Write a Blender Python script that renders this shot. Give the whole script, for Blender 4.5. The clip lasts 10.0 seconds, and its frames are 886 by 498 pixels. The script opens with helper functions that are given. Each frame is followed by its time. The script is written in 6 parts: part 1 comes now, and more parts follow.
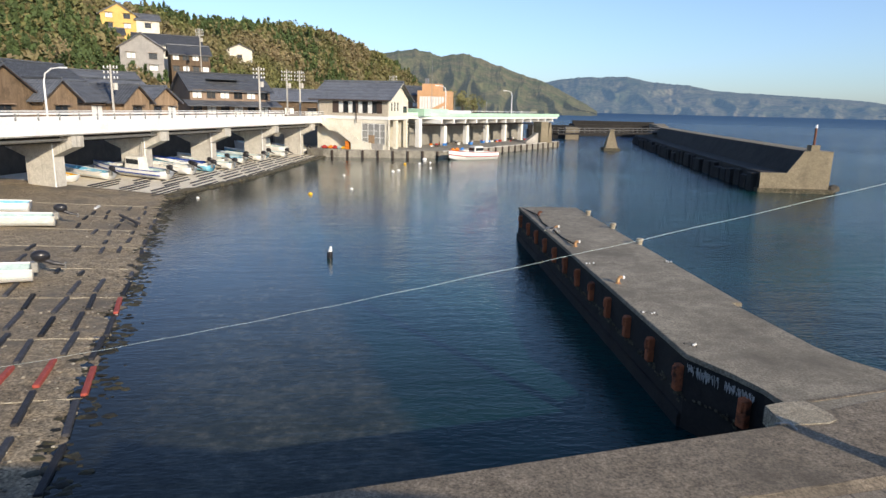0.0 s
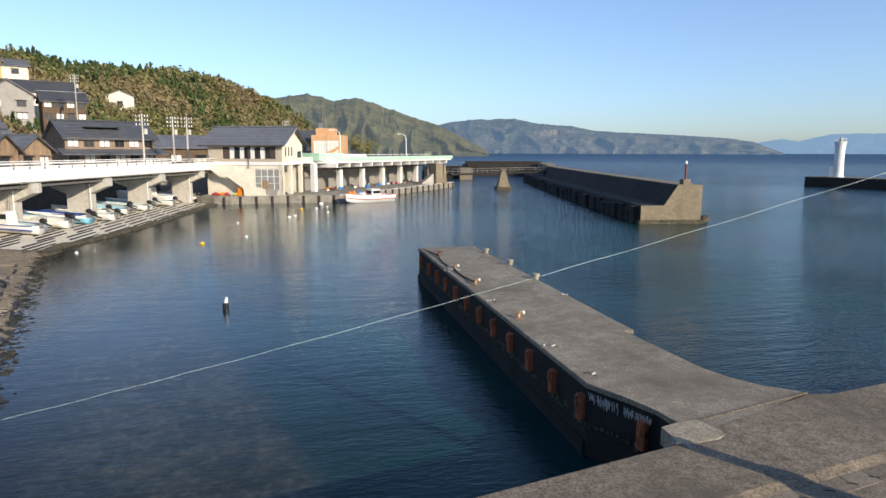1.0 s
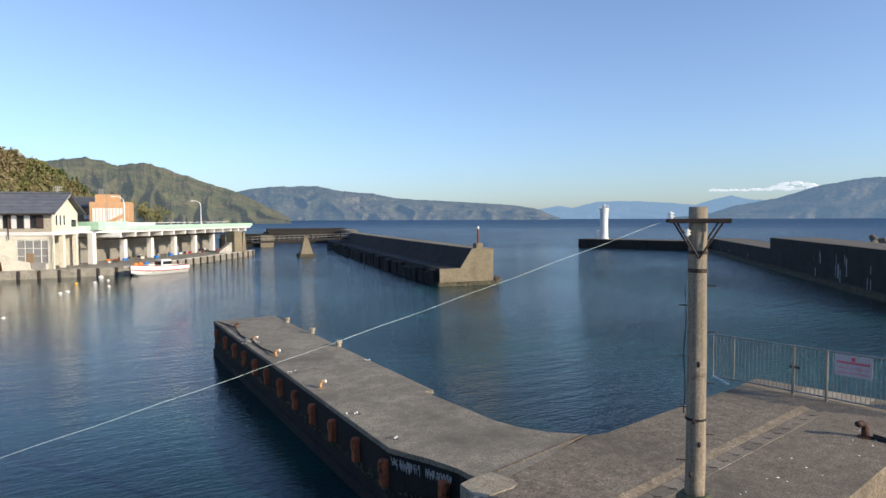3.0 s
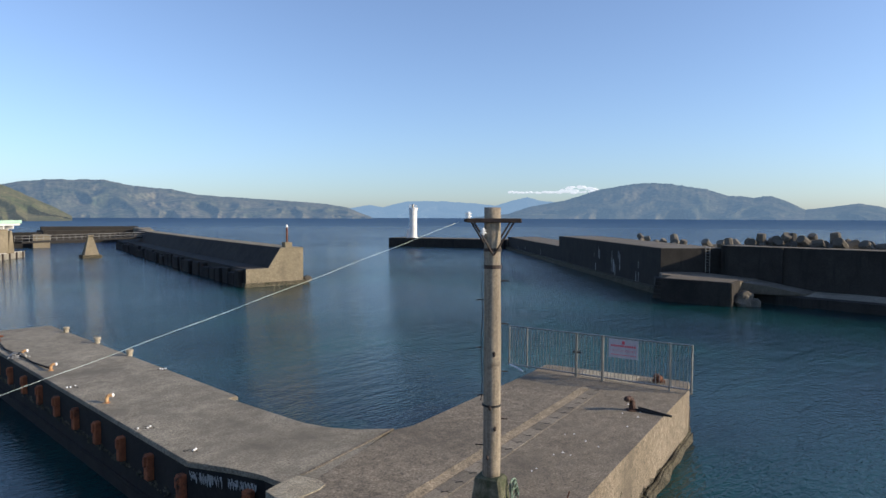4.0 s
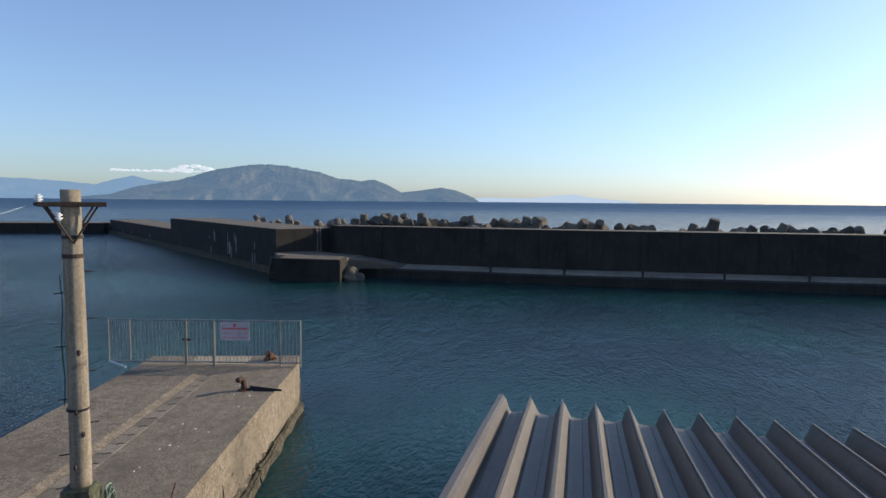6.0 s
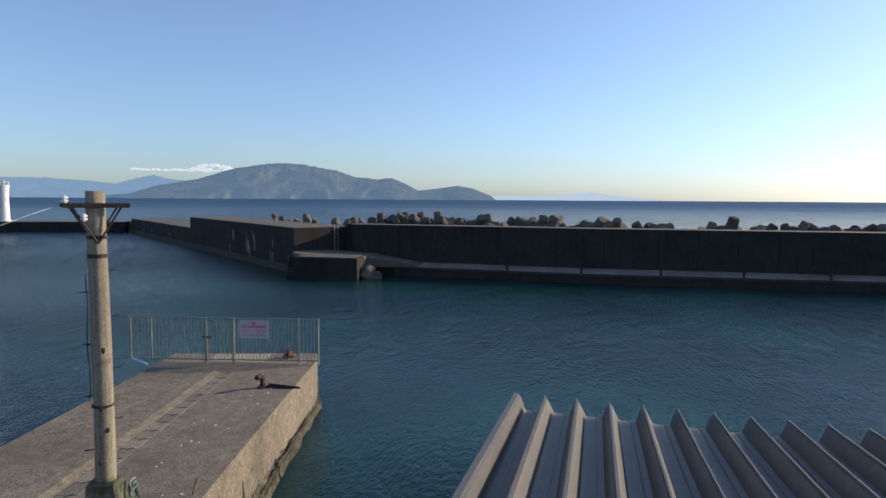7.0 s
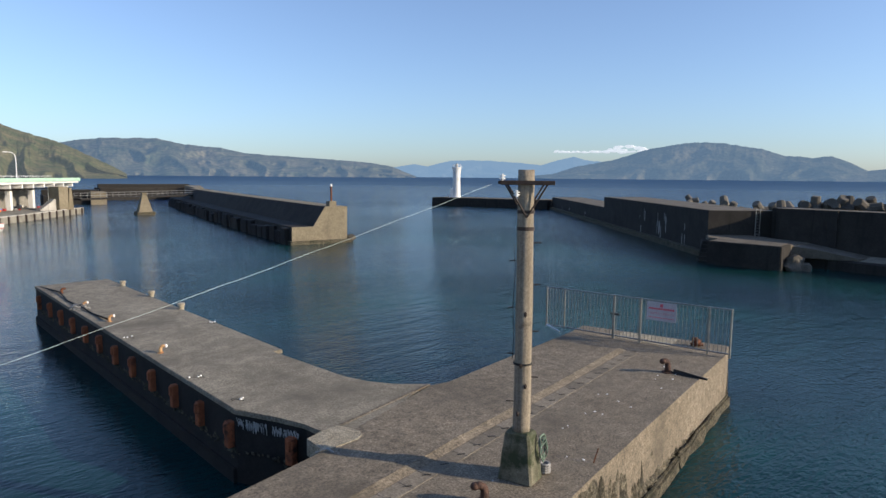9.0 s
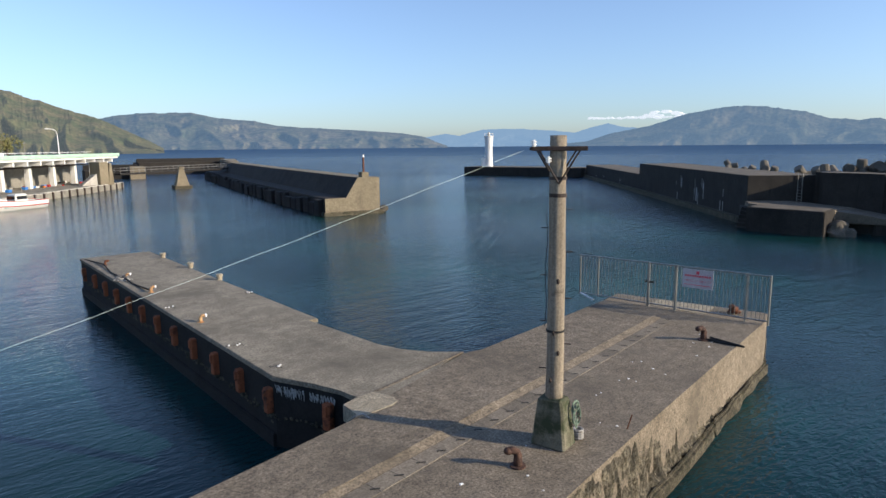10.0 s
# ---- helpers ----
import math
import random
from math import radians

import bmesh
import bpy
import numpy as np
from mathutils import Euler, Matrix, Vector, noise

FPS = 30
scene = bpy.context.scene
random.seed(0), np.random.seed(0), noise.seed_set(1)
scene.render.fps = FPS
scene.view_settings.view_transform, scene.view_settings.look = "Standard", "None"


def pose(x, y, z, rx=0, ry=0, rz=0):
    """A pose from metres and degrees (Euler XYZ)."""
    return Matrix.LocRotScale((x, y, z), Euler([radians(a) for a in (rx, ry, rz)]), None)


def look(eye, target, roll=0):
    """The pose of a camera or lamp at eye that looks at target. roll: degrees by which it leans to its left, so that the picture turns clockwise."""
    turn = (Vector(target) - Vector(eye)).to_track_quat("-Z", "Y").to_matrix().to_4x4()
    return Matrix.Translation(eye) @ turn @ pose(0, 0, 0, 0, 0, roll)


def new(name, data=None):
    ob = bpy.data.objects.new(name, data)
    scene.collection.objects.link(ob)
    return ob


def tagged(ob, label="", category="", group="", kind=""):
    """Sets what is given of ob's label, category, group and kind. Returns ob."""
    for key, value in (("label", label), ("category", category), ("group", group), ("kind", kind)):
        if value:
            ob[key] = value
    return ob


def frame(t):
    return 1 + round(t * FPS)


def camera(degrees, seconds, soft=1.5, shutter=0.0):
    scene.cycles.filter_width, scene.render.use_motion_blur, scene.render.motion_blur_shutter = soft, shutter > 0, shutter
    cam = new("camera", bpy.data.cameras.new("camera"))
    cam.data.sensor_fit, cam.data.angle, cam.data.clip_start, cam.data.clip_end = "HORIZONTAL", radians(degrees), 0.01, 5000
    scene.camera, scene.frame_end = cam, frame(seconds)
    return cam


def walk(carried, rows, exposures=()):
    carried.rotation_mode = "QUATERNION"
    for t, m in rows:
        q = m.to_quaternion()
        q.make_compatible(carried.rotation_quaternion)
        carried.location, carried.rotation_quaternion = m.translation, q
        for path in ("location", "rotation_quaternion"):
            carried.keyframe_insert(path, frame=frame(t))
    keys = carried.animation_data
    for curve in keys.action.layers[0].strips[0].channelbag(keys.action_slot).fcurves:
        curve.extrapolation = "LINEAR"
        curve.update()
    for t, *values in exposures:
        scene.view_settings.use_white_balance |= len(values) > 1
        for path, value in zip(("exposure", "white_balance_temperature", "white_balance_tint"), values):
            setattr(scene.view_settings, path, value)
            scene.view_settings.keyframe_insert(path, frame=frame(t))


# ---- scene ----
# camera and walk
cam = camera(69.0, 10.0)
PATH = [
    (0, (-1.077, -0.603, 5.760), (-1.1606, 1.3484, 5.3308), 1.33),
    (0.5, (-1.106, -0.612, 5.800), (-0.9476, 1.3481, 5.4348), 0.64),
    (1, (-1.114, -0.650, 5.815), (-0.8912, 1.3151, 5.5153), 0.18),
    (1.5, (-1.074, -0.653, 5.820), (-0.7802, 1.3109, 5.5776), -0.15),
    (2, (-1.044, -0.711, 5.841), (-0.6554, 1.2432, 5.6630), -0.39),
    (2.5, (-0.972, -0.723, 5.834), (-0.3770, 1.1828, 5.7151), -0.19),
    (3.8, (-0.834, -0.870, 5.830), (0.3398, 0.7462, 5.7322), -0.01),
    (4, (-0.826, -0.863, 5.831), (0.4663, 0.6594, 5.7318), 0.24),
    (4.5, (-0.860, -1.078, 5.827), (0.7485, 0.1070, 5.7390), 1.22),
    (5, (-0.756, -1.193, 5.831), (1.0317, -0.3028, 5.7261), 1.22),
    (5.5, (-0.791, -1.296, 5.853), (1.0723, -0.5855, 5.7025), 0.59),
    (5.7, (-0.807, -1.301, 5.875), (1.0837, -0.6665, 5.7273), 0.62),
    (6.8, (-0.980, -1.376, 5.899), (0.9410, -0.8417, 5.7476), 0.46),
    (7, (-0.948, -1.356, 5.921), (0.9466, -0.7335, 5.7650), 0.37),
    (7.5, (-0.902, -1.273, 5.884), (0.8891, -0.3982, 5.7180), -0.25),
    (8, (-0.834, -1.166, 5.872), (0.7551, 0.0335, 5.6812), -0.19),
    (8.5, (-0.803, -1.186, 5.844), (0.5013, 0.3147, 5.6300), 0.27),
    (9, (-0.822, -1.155, 5.877), (0.3588, 0.4434, 5.6524), 0.54),
    (9.5, (-0.826, -1.161, 5.858), (0.3006, 0.4730, 5.6140), 0.16),
    (10, (-0.807, -1.175, 5.838), (0.2834, 0.4717, 5.5215), -0.46),
]
walk(cam, [(t, look(eye, target, roll)) for t, eye, target, roll in PATH],
     exposures=[(0.0, 0.2), (2.5, 0.2), (4.5, 0.18), (5.5, 0.14), (7.0, 0.06), (8.0, 0.02), (10.0, 0.26)])

# world, sun, exposure
SUN_AZ, SUN_EL = 141.0, 20.0          # azimuth clockwise from +y, elevation
world = bpy.data.worlds.new("sky")
scene.world = world
world.use_nodes = True
wn = world.node_tree.nodes
wl = world.node_tree.links
sky = wn.new("ShaderNodeTexSky")
sky.sky_type = "NISHITA"
sky.sun_disc = False
sky.sun_elevation = radians(SUN_EL)
sky.sun_rotation = radians(SUN_AZ)
sky.altitude = 0.0
sky.air_density = 1.0
sky.dust_density = 0.7
sky.ozone_density = 5.0
haze = wn.new("ShaderNodeHueSaturation")
haze.inputs["Saturation"].default_value = 0.84
wl.new(sky.outputs[0], haze.inputs["Color"])
tint = wn.new("ShaderNodeMix")
tint.data_type = "RGBA"
tint.blend_type = "MULTIPLY"
tint.inputs[0].default_value = 1.0
tint.inputs[7].default_value = (0.935, 0.982, 1.08, 1)
wl.new(haze.outputs[0], tint.inputs[6])
wl.new(tint.outputs[2], wn["Background"].inputs[0])
wn["Background"].inputs[1].default_value = 0.165
sun_data = bpy.data.lights.new("sun", "SUN")
sun_data.energy = 5.0
sun_data.angle = radians(0.55)
sun_data.color = (1.0, 0.85, 0.66)
sun = new("sun", sun_data)
a, e = radians(SUN_AZ), radians(SUN_EL)
sun.matrix_world = look((math.sin(a) * math.cos(e) * 50, math.cos(a) * math.cos(e) * 50, math.sin(e) * 50), (0, 0, 0))

W = -1.87        # sea level; the jetty deck is z = 0
QUAY = -0.85     # market quay


# ---------------------------------------------------------------- materials
def node(nt, kind, **inputs):
    n = nt.nodes.new(kind)
    for k, v in inputs.items():
        n.inputs[k.replace("_", " ")].default_value = v
    return n


def ramp(nt, fac, stops):
    r = nt.nodes.new("ShaderNodeValToRGB")
    els = r.color_ramp.elements
    while len(els) < len(stops):
        els.new(0.5)
    for el, (p, c) in zip(els, stops):
        el.position = p
        el.color = (*c, 1) if len(c) == 3 else c
    nt.links.new(fac, r.inputs[0])
    return r.outputs[0]


def mix(nt, fac, a_, b_, kind="MIX"):
    m = nt.nodes.new("ShaderNodeMix")
    m.data_type = "RGBA"
    m.blend_type = kind
    if isinstance(fac, (int, float)):
        m.inputs[0].default_value = fac
    else:
        nt.links.new(fac, m.inputs[0])
    for sock, v in ((m.inputs[6], a_), (m.inputs[7], b_)):
        if isinstance(v, tuple):
            sock.default_value = (*v, 1)
        else:
            nt.links.new(v, sock)
    return m.outputs[2]


def noise_of(nt, vec, scale, detail=5, rough=0.6, out=0, stretch=None):
    n = node(nt, "ShaderNodeTexNoise", Scale=scale, Detail=detail, Roughness=rough)
    if stretch:
        mp = nt.nodes.new("ShaderNodeMapping")
        mp.inputs["Scale"].default_value = stretch
        nt.links.new(vec, mp.inputs[0])
        vec = mp.outputs[0]
    nt.links.new(vec, n.inputs["Vector"])
    return n.outputs[out]


def surface(name, c1, c2, scale=2.0, rough=0.8, bump=0.3, grain=25.0, stain=None, stain_scale=0.5, stain_at=(0.52, 0.68),
            metal=0.0, mottle=0.25, per_object=0.0, per_island=0.0, stretch=None, dist=0.02, local=False, streak=None):
    """A weathered surface: two tones, fine grain, patches of stain, streaks down walls and relief."""
    m = bpy.data.materials.new(name)
    m.use_nodes = True
    nt = m.node_tree
    p = nt.nodes["Principled BSDF"]
    if local:
        vec = nt.nodes.new("ShaderNodeTexCoord").outputs["Object"]
    else:
        vec = nt.nodes.new("ShaderNodeNewGeometry").outputs["Position"]
    big = noise_of(nt, vec, scale, 6, 0.65, stretch=stretch)
    fine = noise_of(nt, vec, grain, 4, 0.7)
    col = ramp(nt, big, [(0.3, c1), (0.7, c2)])
    mid = noise_of(nt, vec, math.sqrt(scale * grain), 5, 0.7)
    col = mix(nt, mottle, col, ramp(nt, mid, [(0.35, (0.3, 0.3, 0.3)), (0.65, (0.7, 0.7, 0.7))]), "OVERLAY")
    col = mix(nt, min(1.0, mottle * 1.25), col, ramp(nt, fine, [(0.36, (0.2, 0.2, 0.2)), (0.64, (0.8, 0.8, 0.8))]), "OVERLAY")
    if stain:
        st = noise_of(nt, vec, stain_scale, 7, 0.7)
        col = mix(nt, ramp(nt, st, [(stain_at[0], (0, 0, 0)), (stain_at[1], (1, 1, 1))]), col, stain)
    if streak:
        sk = noise_of(nt, vec, 1.0, 5, 0.6, stretch=(2.2, 2.2, 0.12))
        col = mix(nt, ramp(nt, sk, [(0.56, (0, 0, 0)), (0.64, (1, 1, 1))]), col, streak)
    if per_object or per_island:
        if per_object:
            rnd = nt.nodes.new("ShaderNodeObjectInfo").outputs["Random"]
            amount = per_object
        else:
            rnd = nt.nodes.new("ShaderNodeNewGeometry").outputs["Random Per Island"]
            amount = per_island
        lo, hi = max(0.0, 0.5 - amount / 2), min(1.0, 0.5 + amount / 2)
        col = mix(nt, 1.0, col, ramp(nt, rnd, [(0, (lo, lo, lo)), (1, (hi, hi, hi))]), "OVERLAY")
    nt.links.new(col, p.inputs["Base Color"])
    p.inputs["Roughness"].default_value = rough
    p.inputs["Metallic"].default_value = metal
    p.inputs["Specular IOR Level"].default_value = 0.35
    if bump:
        b = node(nt, "ShaderNodeBump", Strength=bump, Distance=dist)
        h = nt.nodes.new("ShaderNodeMath")
        h.operation = "ADD"
        nt.links.new(big, h.inputs[0])
        nt.links.new(fine, h.inputs[1])
        nt.links.new(h.outputs[0], b.inputs["Height"])
        nt.links.new(b.outputs[0], p.inputs["Normal"])
    return m


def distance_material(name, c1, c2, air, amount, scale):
    """Far land of a backdrop: wooded slopes with the light of the air painted over them as emission."""
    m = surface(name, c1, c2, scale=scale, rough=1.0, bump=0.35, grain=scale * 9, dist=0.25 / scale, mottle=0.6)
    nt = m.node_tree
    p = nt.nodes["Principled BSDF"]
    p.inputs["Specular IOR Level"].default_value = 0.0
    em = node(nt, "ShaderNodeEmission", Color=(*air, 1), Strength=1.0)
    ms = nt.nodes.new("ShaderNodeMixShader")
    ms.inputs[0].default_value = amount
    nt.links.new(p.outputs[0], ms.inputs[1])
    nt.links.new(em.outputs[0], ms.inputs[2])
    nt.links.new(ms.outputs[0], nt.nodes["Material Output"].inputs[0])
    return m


def water_material():
    m = bpy.data.materials.new("sea_water")
    m.use_nodes = True
    nt = m.node_tree
    p = nt.nodes["Principled BSDF"]
    pos = nt.nodes.new("ShaderNodeNewGeometry").outputs["Position"]
    sep = nt.nodes.new("ShaderNodeSeparateXYZ")
    nt.links.new(pos, sep.inputs[0])

    def ma(op, a_, b_):
        n = nt.nodes.new("ShaderNodeMath")
        n.operation = op
        for s_, v in zip(n.inputs, (a_, b_)):
            if isinstance(v, (int, float)):
                s_.default_value = v
            else:
                nt.links.new(v, s_)
        return n.outputs[0]

    def grey(fac, *stops):
        return ramp(nt, fac, [(q_, (v, v, v)) for q_, v in stops])
    # the bed shows through where it is shallow beside the slipway
    shore = ma("ADD", ma("MULTIPLY", sep.outputs[0], 0.925), ma("ADD", ma("MULTIPLY", sep.outputs[1], 0.38), 4.9))   # metres off the slipway
    deep = ma("ADD", shore, ma("MULTIPLY", noise_of(nt, pos, 0.5, 6, 0.65), 1.4))
    shallow = grey(ma("DIVIDE", deep, 26.0), (0.20, 1.0), (0.325, 0.80), (0.345, 0.12), (0.55, 0.0))
    weed = noise_of(nt, pos, 0.55, 7, 0.72)
    bed = ramp(nt, noise_of(nt, pos, 2.2, 7, 0.75), [(0.30, (0.020, 0.026, 0.022)), (0.52, (0.045, 0.052, 0.043)), (0.70, (0.095, 0.092, 0.068))])
    bed = mix(nt, grey(weed, (0.40, 0.6), (0.58, 0.0)), bed, (0.012, 0.018, 0.016))
    bed = mix(nt, grey(ma("DIVIDE", deep, 10.0), (0.12, 1.0), (0.42, 0.0)), bed, (0.009, 0.011, 0.010))     # belt of weed below the slip
    # clear green water over sand, darker over weed
    open_col = ramp(nt, noise_of(nt, pos, 0.07, 3, 0.5), [(0.35, (0.003, 0.018, 0.022)), (0.52, (0.004, 0.032, 0.034)), (0.68, (0.006, 0.055, 0.048))])
    ln_ = nt.nodes.new("ShaderNodeVectorMath")
    ln_.operation = "LENGTH"
    nt.links.new(pos, ln_.inputs[0])
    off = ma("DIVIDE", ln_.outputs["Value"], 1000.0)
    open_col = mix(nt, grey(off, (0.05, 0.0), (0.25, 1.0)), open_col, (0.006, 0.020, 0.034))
    col = mix(nt, shallow, open_col, bed)
    nt.links.new(col, p.inputs["Base Color"])
    p.inputs["IOR"].default_value = 1.33
    # wind waves too fine to be seen singly far out
    nt.links.new(grey(off, (0.03, 0.02), (0.20, 0.06), (0.6, 0.20)), p.inputs["Roughness"])
    nt.links.new(grey(off, (0.008, 0.26), (0.06, 0.42), (0.2, 0.32), (1.0, 0.12)), p.inputs["Specular IOR Level"])
    # sheltered basin: small ripples; open sea: wind waves with long crests
    warp = nt.nodes.new("ShaderNodeMapping")
    warp.inputs["Rotation"].default_value = (0, 0, radians(-8))
    nt.links.new(pos, warp.inputs[0])
    wv = warp.outputs[0]
    n0 = noise_of(nt, wv, 9.0, 2, 0.5, stretch=(0.7, 1.3, 1.0))
    n1 = noise_of(nt, wv, 4.2, 3, 0.6, stretch=(0.6, 1.4, 1.0))
    n2 = noise_of(nt, wv, 0.85, 2, 0.5, stretch=(0.45, 1.6, 1.0))
    n3 = noise_of(nt, wv, 0.20, 3, 0.5, stretch=(0.5, 1.4, 1.0))
    h = ma("ADD", ma("ADD", ma("MULTIPLY", n0, 0.040), ma("MULTIPLY", n1, 0.120)), ma("ADD", ma("MULTIPLY", n2, 0.17), ma("MULTIPLY", n3, 0.08)))
    calm = noise_of(nt, pos, 0.03, 3, 0.5)
    strength = grey(calm, (0.38, 0.55), (0.62, 1.0))
    right = grey(ma("DIVIDE", ma("ADD", sep.outputs[0], 12.0), 40.0), (0.0, 0.14), (0.35, 0.30), (0.60, 0.70), (1.0, 1.0))
    b = node(nt, "ShaderNodeBump", Distance=1.0)
    nt.links.new(mix(nt, 1.0, strength, right, "MULTIPLY"), b.inputs["Strength"])
    nt.links.new(h, b.inputs["Height"])
    nt.links.new(b.outputs[0], p.inputs["Normal"])
    # far out unseen waves mirror higher sky: painted here as a diffuse blue
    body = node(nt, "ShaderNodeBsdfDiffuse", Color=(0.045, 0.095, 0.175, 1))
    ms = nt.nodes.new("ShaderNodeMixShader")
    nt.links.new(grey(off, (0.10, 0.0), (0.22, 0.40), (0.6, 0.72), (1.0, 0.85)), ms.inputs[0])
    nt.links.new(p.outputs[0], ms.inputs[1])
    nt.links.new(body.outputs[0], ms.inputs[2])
    nt.links.new(ms.outputs[0], nt.nodes["Material Output"].inputs[0])
    return m


M = {}
M["deck"] = surface("worn_deck_concrete", (0.150, 0.122, 0.086), (0.225, 0.186, 0.135), 0.7, 0.9, 0.6, 20, (0.10, 0.083, 0.060), 0.35, (0.5, 0.7), mottle=0.65)
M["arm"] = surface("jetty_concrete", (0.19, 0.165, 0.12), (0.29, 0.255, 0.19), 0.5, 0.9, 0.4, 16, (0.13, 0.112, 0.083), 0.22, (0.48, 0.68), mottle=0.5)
M["cover"] = surface("drain_cover_concrete", (0.17, 0.142, 0.103), (0.225, 0.19, 0.14), 1.5, 0.9, 0.3, 25, mottle=0.4, per_object=0.25)
M["patch"] = surface("gritty_patch", (0.25, 0.215, 0.15), (0.39, 0.34, 0.25), 5, 0.95, 0.8, 45, mottle=0.7)
M["rough"] = surface("eroded_concrete", (0.060, 0.052, 0.036), (0.19, 0.165, 0.115), 3.2, 0.95, 1.0, 11, (0.045, 0.040, 0.027), 2.0, (0.50, 0.60), dist=0.12, mottle=1.0)
M["kerb"] = surface("sandy_kerb_concrete", (0.15, 0.122, 0.083), (0.225, 0.186, 0.13), 1.5, 0.95, 0.6, 22, (0.12, 0.10, 0.07), 0.8, mottle=0.7)
M["weed"] = surface("weedy_footing", (0.035, 0.032, 0.02), (0.15, 0.128, 0.085), 3.0, 0.9, 1.0, 16, (0.035, 0.036, 0.018), 1.4, dist=0.08, mottle=0.8)
# concrete turned away from the sun, its shade put into the near-black
M["dark_wall"] = surface("shade_black_wall", (0.012, 0.011, 0.010), (0.030, 0.027, 0.023), 1.2, 0.85, 0.5, 16, (0.012, 0.012, 0.012), 0.6)
# dark for faces in shade, lighter for sunlit tops: light put into both colours
M["wall"] = surface("shade_dark_concrete", (0.023, 0.020, 0.017), (0.042, 0.037, 0.030), 0.5, 0.92, 0.4, 9, (0.016, 0.014, 0.012), 0.22, streak=(0.02, 0.018, 0.015))
M["wall_top"] = surface("sunlit_crown_concrete", (0.095, 0.08, 0.058), (0.155, 0.13, 0.095), 0.6, 0.92, 0.4, 9, (0.15, 0.135, 0.11), 0.3)
M["lime"] = surface("lime_runs", (0.24, 0.24, 0.23), (0.40, 0.40, 0.38), 2, 0.9, 0.2)
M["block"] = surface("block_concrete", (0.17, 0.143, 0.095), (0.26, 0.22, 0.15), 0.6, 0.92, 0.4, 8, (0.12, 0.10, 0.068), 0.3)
M["pale"] = surface("pale_concrete", (0.42, 0.40, 0.35), (0.56, 0.53, 0.47), 0.8, 0.9, 0.25, 12, (0.30, 0.28, 0.24), 0.4, streak=(0.33, 0.31, 0.27))
M["quay"] = surface("quay_concrete", (0.20, 0.185, 0.15), (0.32, 0.30, 0.25), 0.7, 0.9, 0.4, 12, (0.12, 0.11, 0.09), 0.4)
M["white_paint"] = surface("white_paint", (0.70, 0.69, 0.65), (0.82, 0.81, 0.78), 0.6, 0.55, 0.1, 9, (0.55, 0.53, 0.48), 0.5, (0.6, 0.8))
M["cream"] = surface("cream_render", (0.62, 0.58, 0.47), (0.74, 0.70, 0.58), 0.7, 0.85, 0.15, 12, (0.50, 0.46, 0.36), 0.5, (0.58, 0.78))
M["tan"] = surface("tan_siding", (0.40, 0.35, 0.27), (0.48, 0.42, 0.33), 0.9, 0.8, 0.15, 12)
M["green"] = surface("pale_green_fascia", (0.36, 0.58, 0.42), (0.48, 0.68, 0.53), 0.7, 0.6, 0.1, 12)
M["tile"] = surface("grey_roof_tile", (0.055, 0.06, 0.07), (0.11, 0.12, 0.135), 1.2, 0.45, 0.2, 8, (0.14, 0.14, 0.14), 0.7, (0.58, 0.75), per_object=0.5)
M["wood"] = surface("weathered_boards", (0.20, 0.135, 0.08), (0.34, 0.24, 0.15), 0.9, 0.85, 0.3, 10, (0.13, 0.095, 0.06), 0.5, per_object=0.7, stretch=(3, 3, 0.3))
M["brown"] = surface("dark_boards", (0.14, 0.10, 0.07), (0.24, 0.175, 0.125), 0.9, 0.85, 0.3, 10, stretch=(3, 3, 0.3), per_object=0.6)
M["ochre"] = surface("ochre_render", (0.55, 0.36, 0.10), (0.68, 0.47, 0.16), 0.7, 0.85, 0.1)
M["orange"] = surface("orange_tile_wall", (0.50, 0.29, 0.14), (0.60, 0.36, 0.19), 0.7, 0.7, 0.1)
M["house_grey"] = surface("grey_siding", (0.26, 0.25, 0.23), (0.36, 0.34, 0.31), 0.8, 0.85, 0.2)
M["glass"] = surface("dark_window", (0.02, 0.024, 0.028), (0.035, 0.04, 0.045), 0.5, 0.08, 0.0)
M["dim_glass"] = surface("dusty_glazing", (0.20, 0.20, 0.19), (0.30, 0.30, 0.28), 1.0, 0.3, 0.0)
M["curtain"] = surface("bright_shutter", (0.66, 0.66, 0.62), (0.78, 0.78, 0.74), 1.0, 0.4, 0.0)
M["frame"] = surface("brown_frame", (0.05, 0.035, 0.028), (0.08, 0.055, 0.045), 1.0, 0.6, 0.0)
M["old_iron"] = surface("dark_rusty_iron", (0.05, 0.028, 0.02), (0.11, 0.058, 0.04), 9, 0.8, 0.6, 40, (0.035, 0.022, 0.018), 4.0)
M["steel"] = surface("galvanised_steel", (0.24, 0.235, 0.215), (0.36, 0.35, 0.32), 3, 0.45, 0.1, 30, (0.25, 0.18, 0.12), 2.0, (0.62, 0.8), metal=0.7)
M["rust"] = surface("rusted_iron", (0.09, 0.035, 0.02), (0.20, 0.075, 0.035), 9, 0.85, 0.6, 40, (0.05, 0.025, 0.018), 4.0)
M["fender"] = surface("rust_red_fender", (0.26, 0.075, 0.03), (0.42, 0.13, 0.05), 3, 0.8, 0.4, 30, (0.06, 0.03, 0.02), 2.5, local=False)
M["roof_metal"] = surface("grey_brown_steel_roof", (0.105, 0.093, 0.082), (0.130, 0.116, 0.103), 1.5, 0.5, 0.03, 60, (0.10, 0.090, 0.082), 1.2, (0.6, 0.8), metal=0.1)
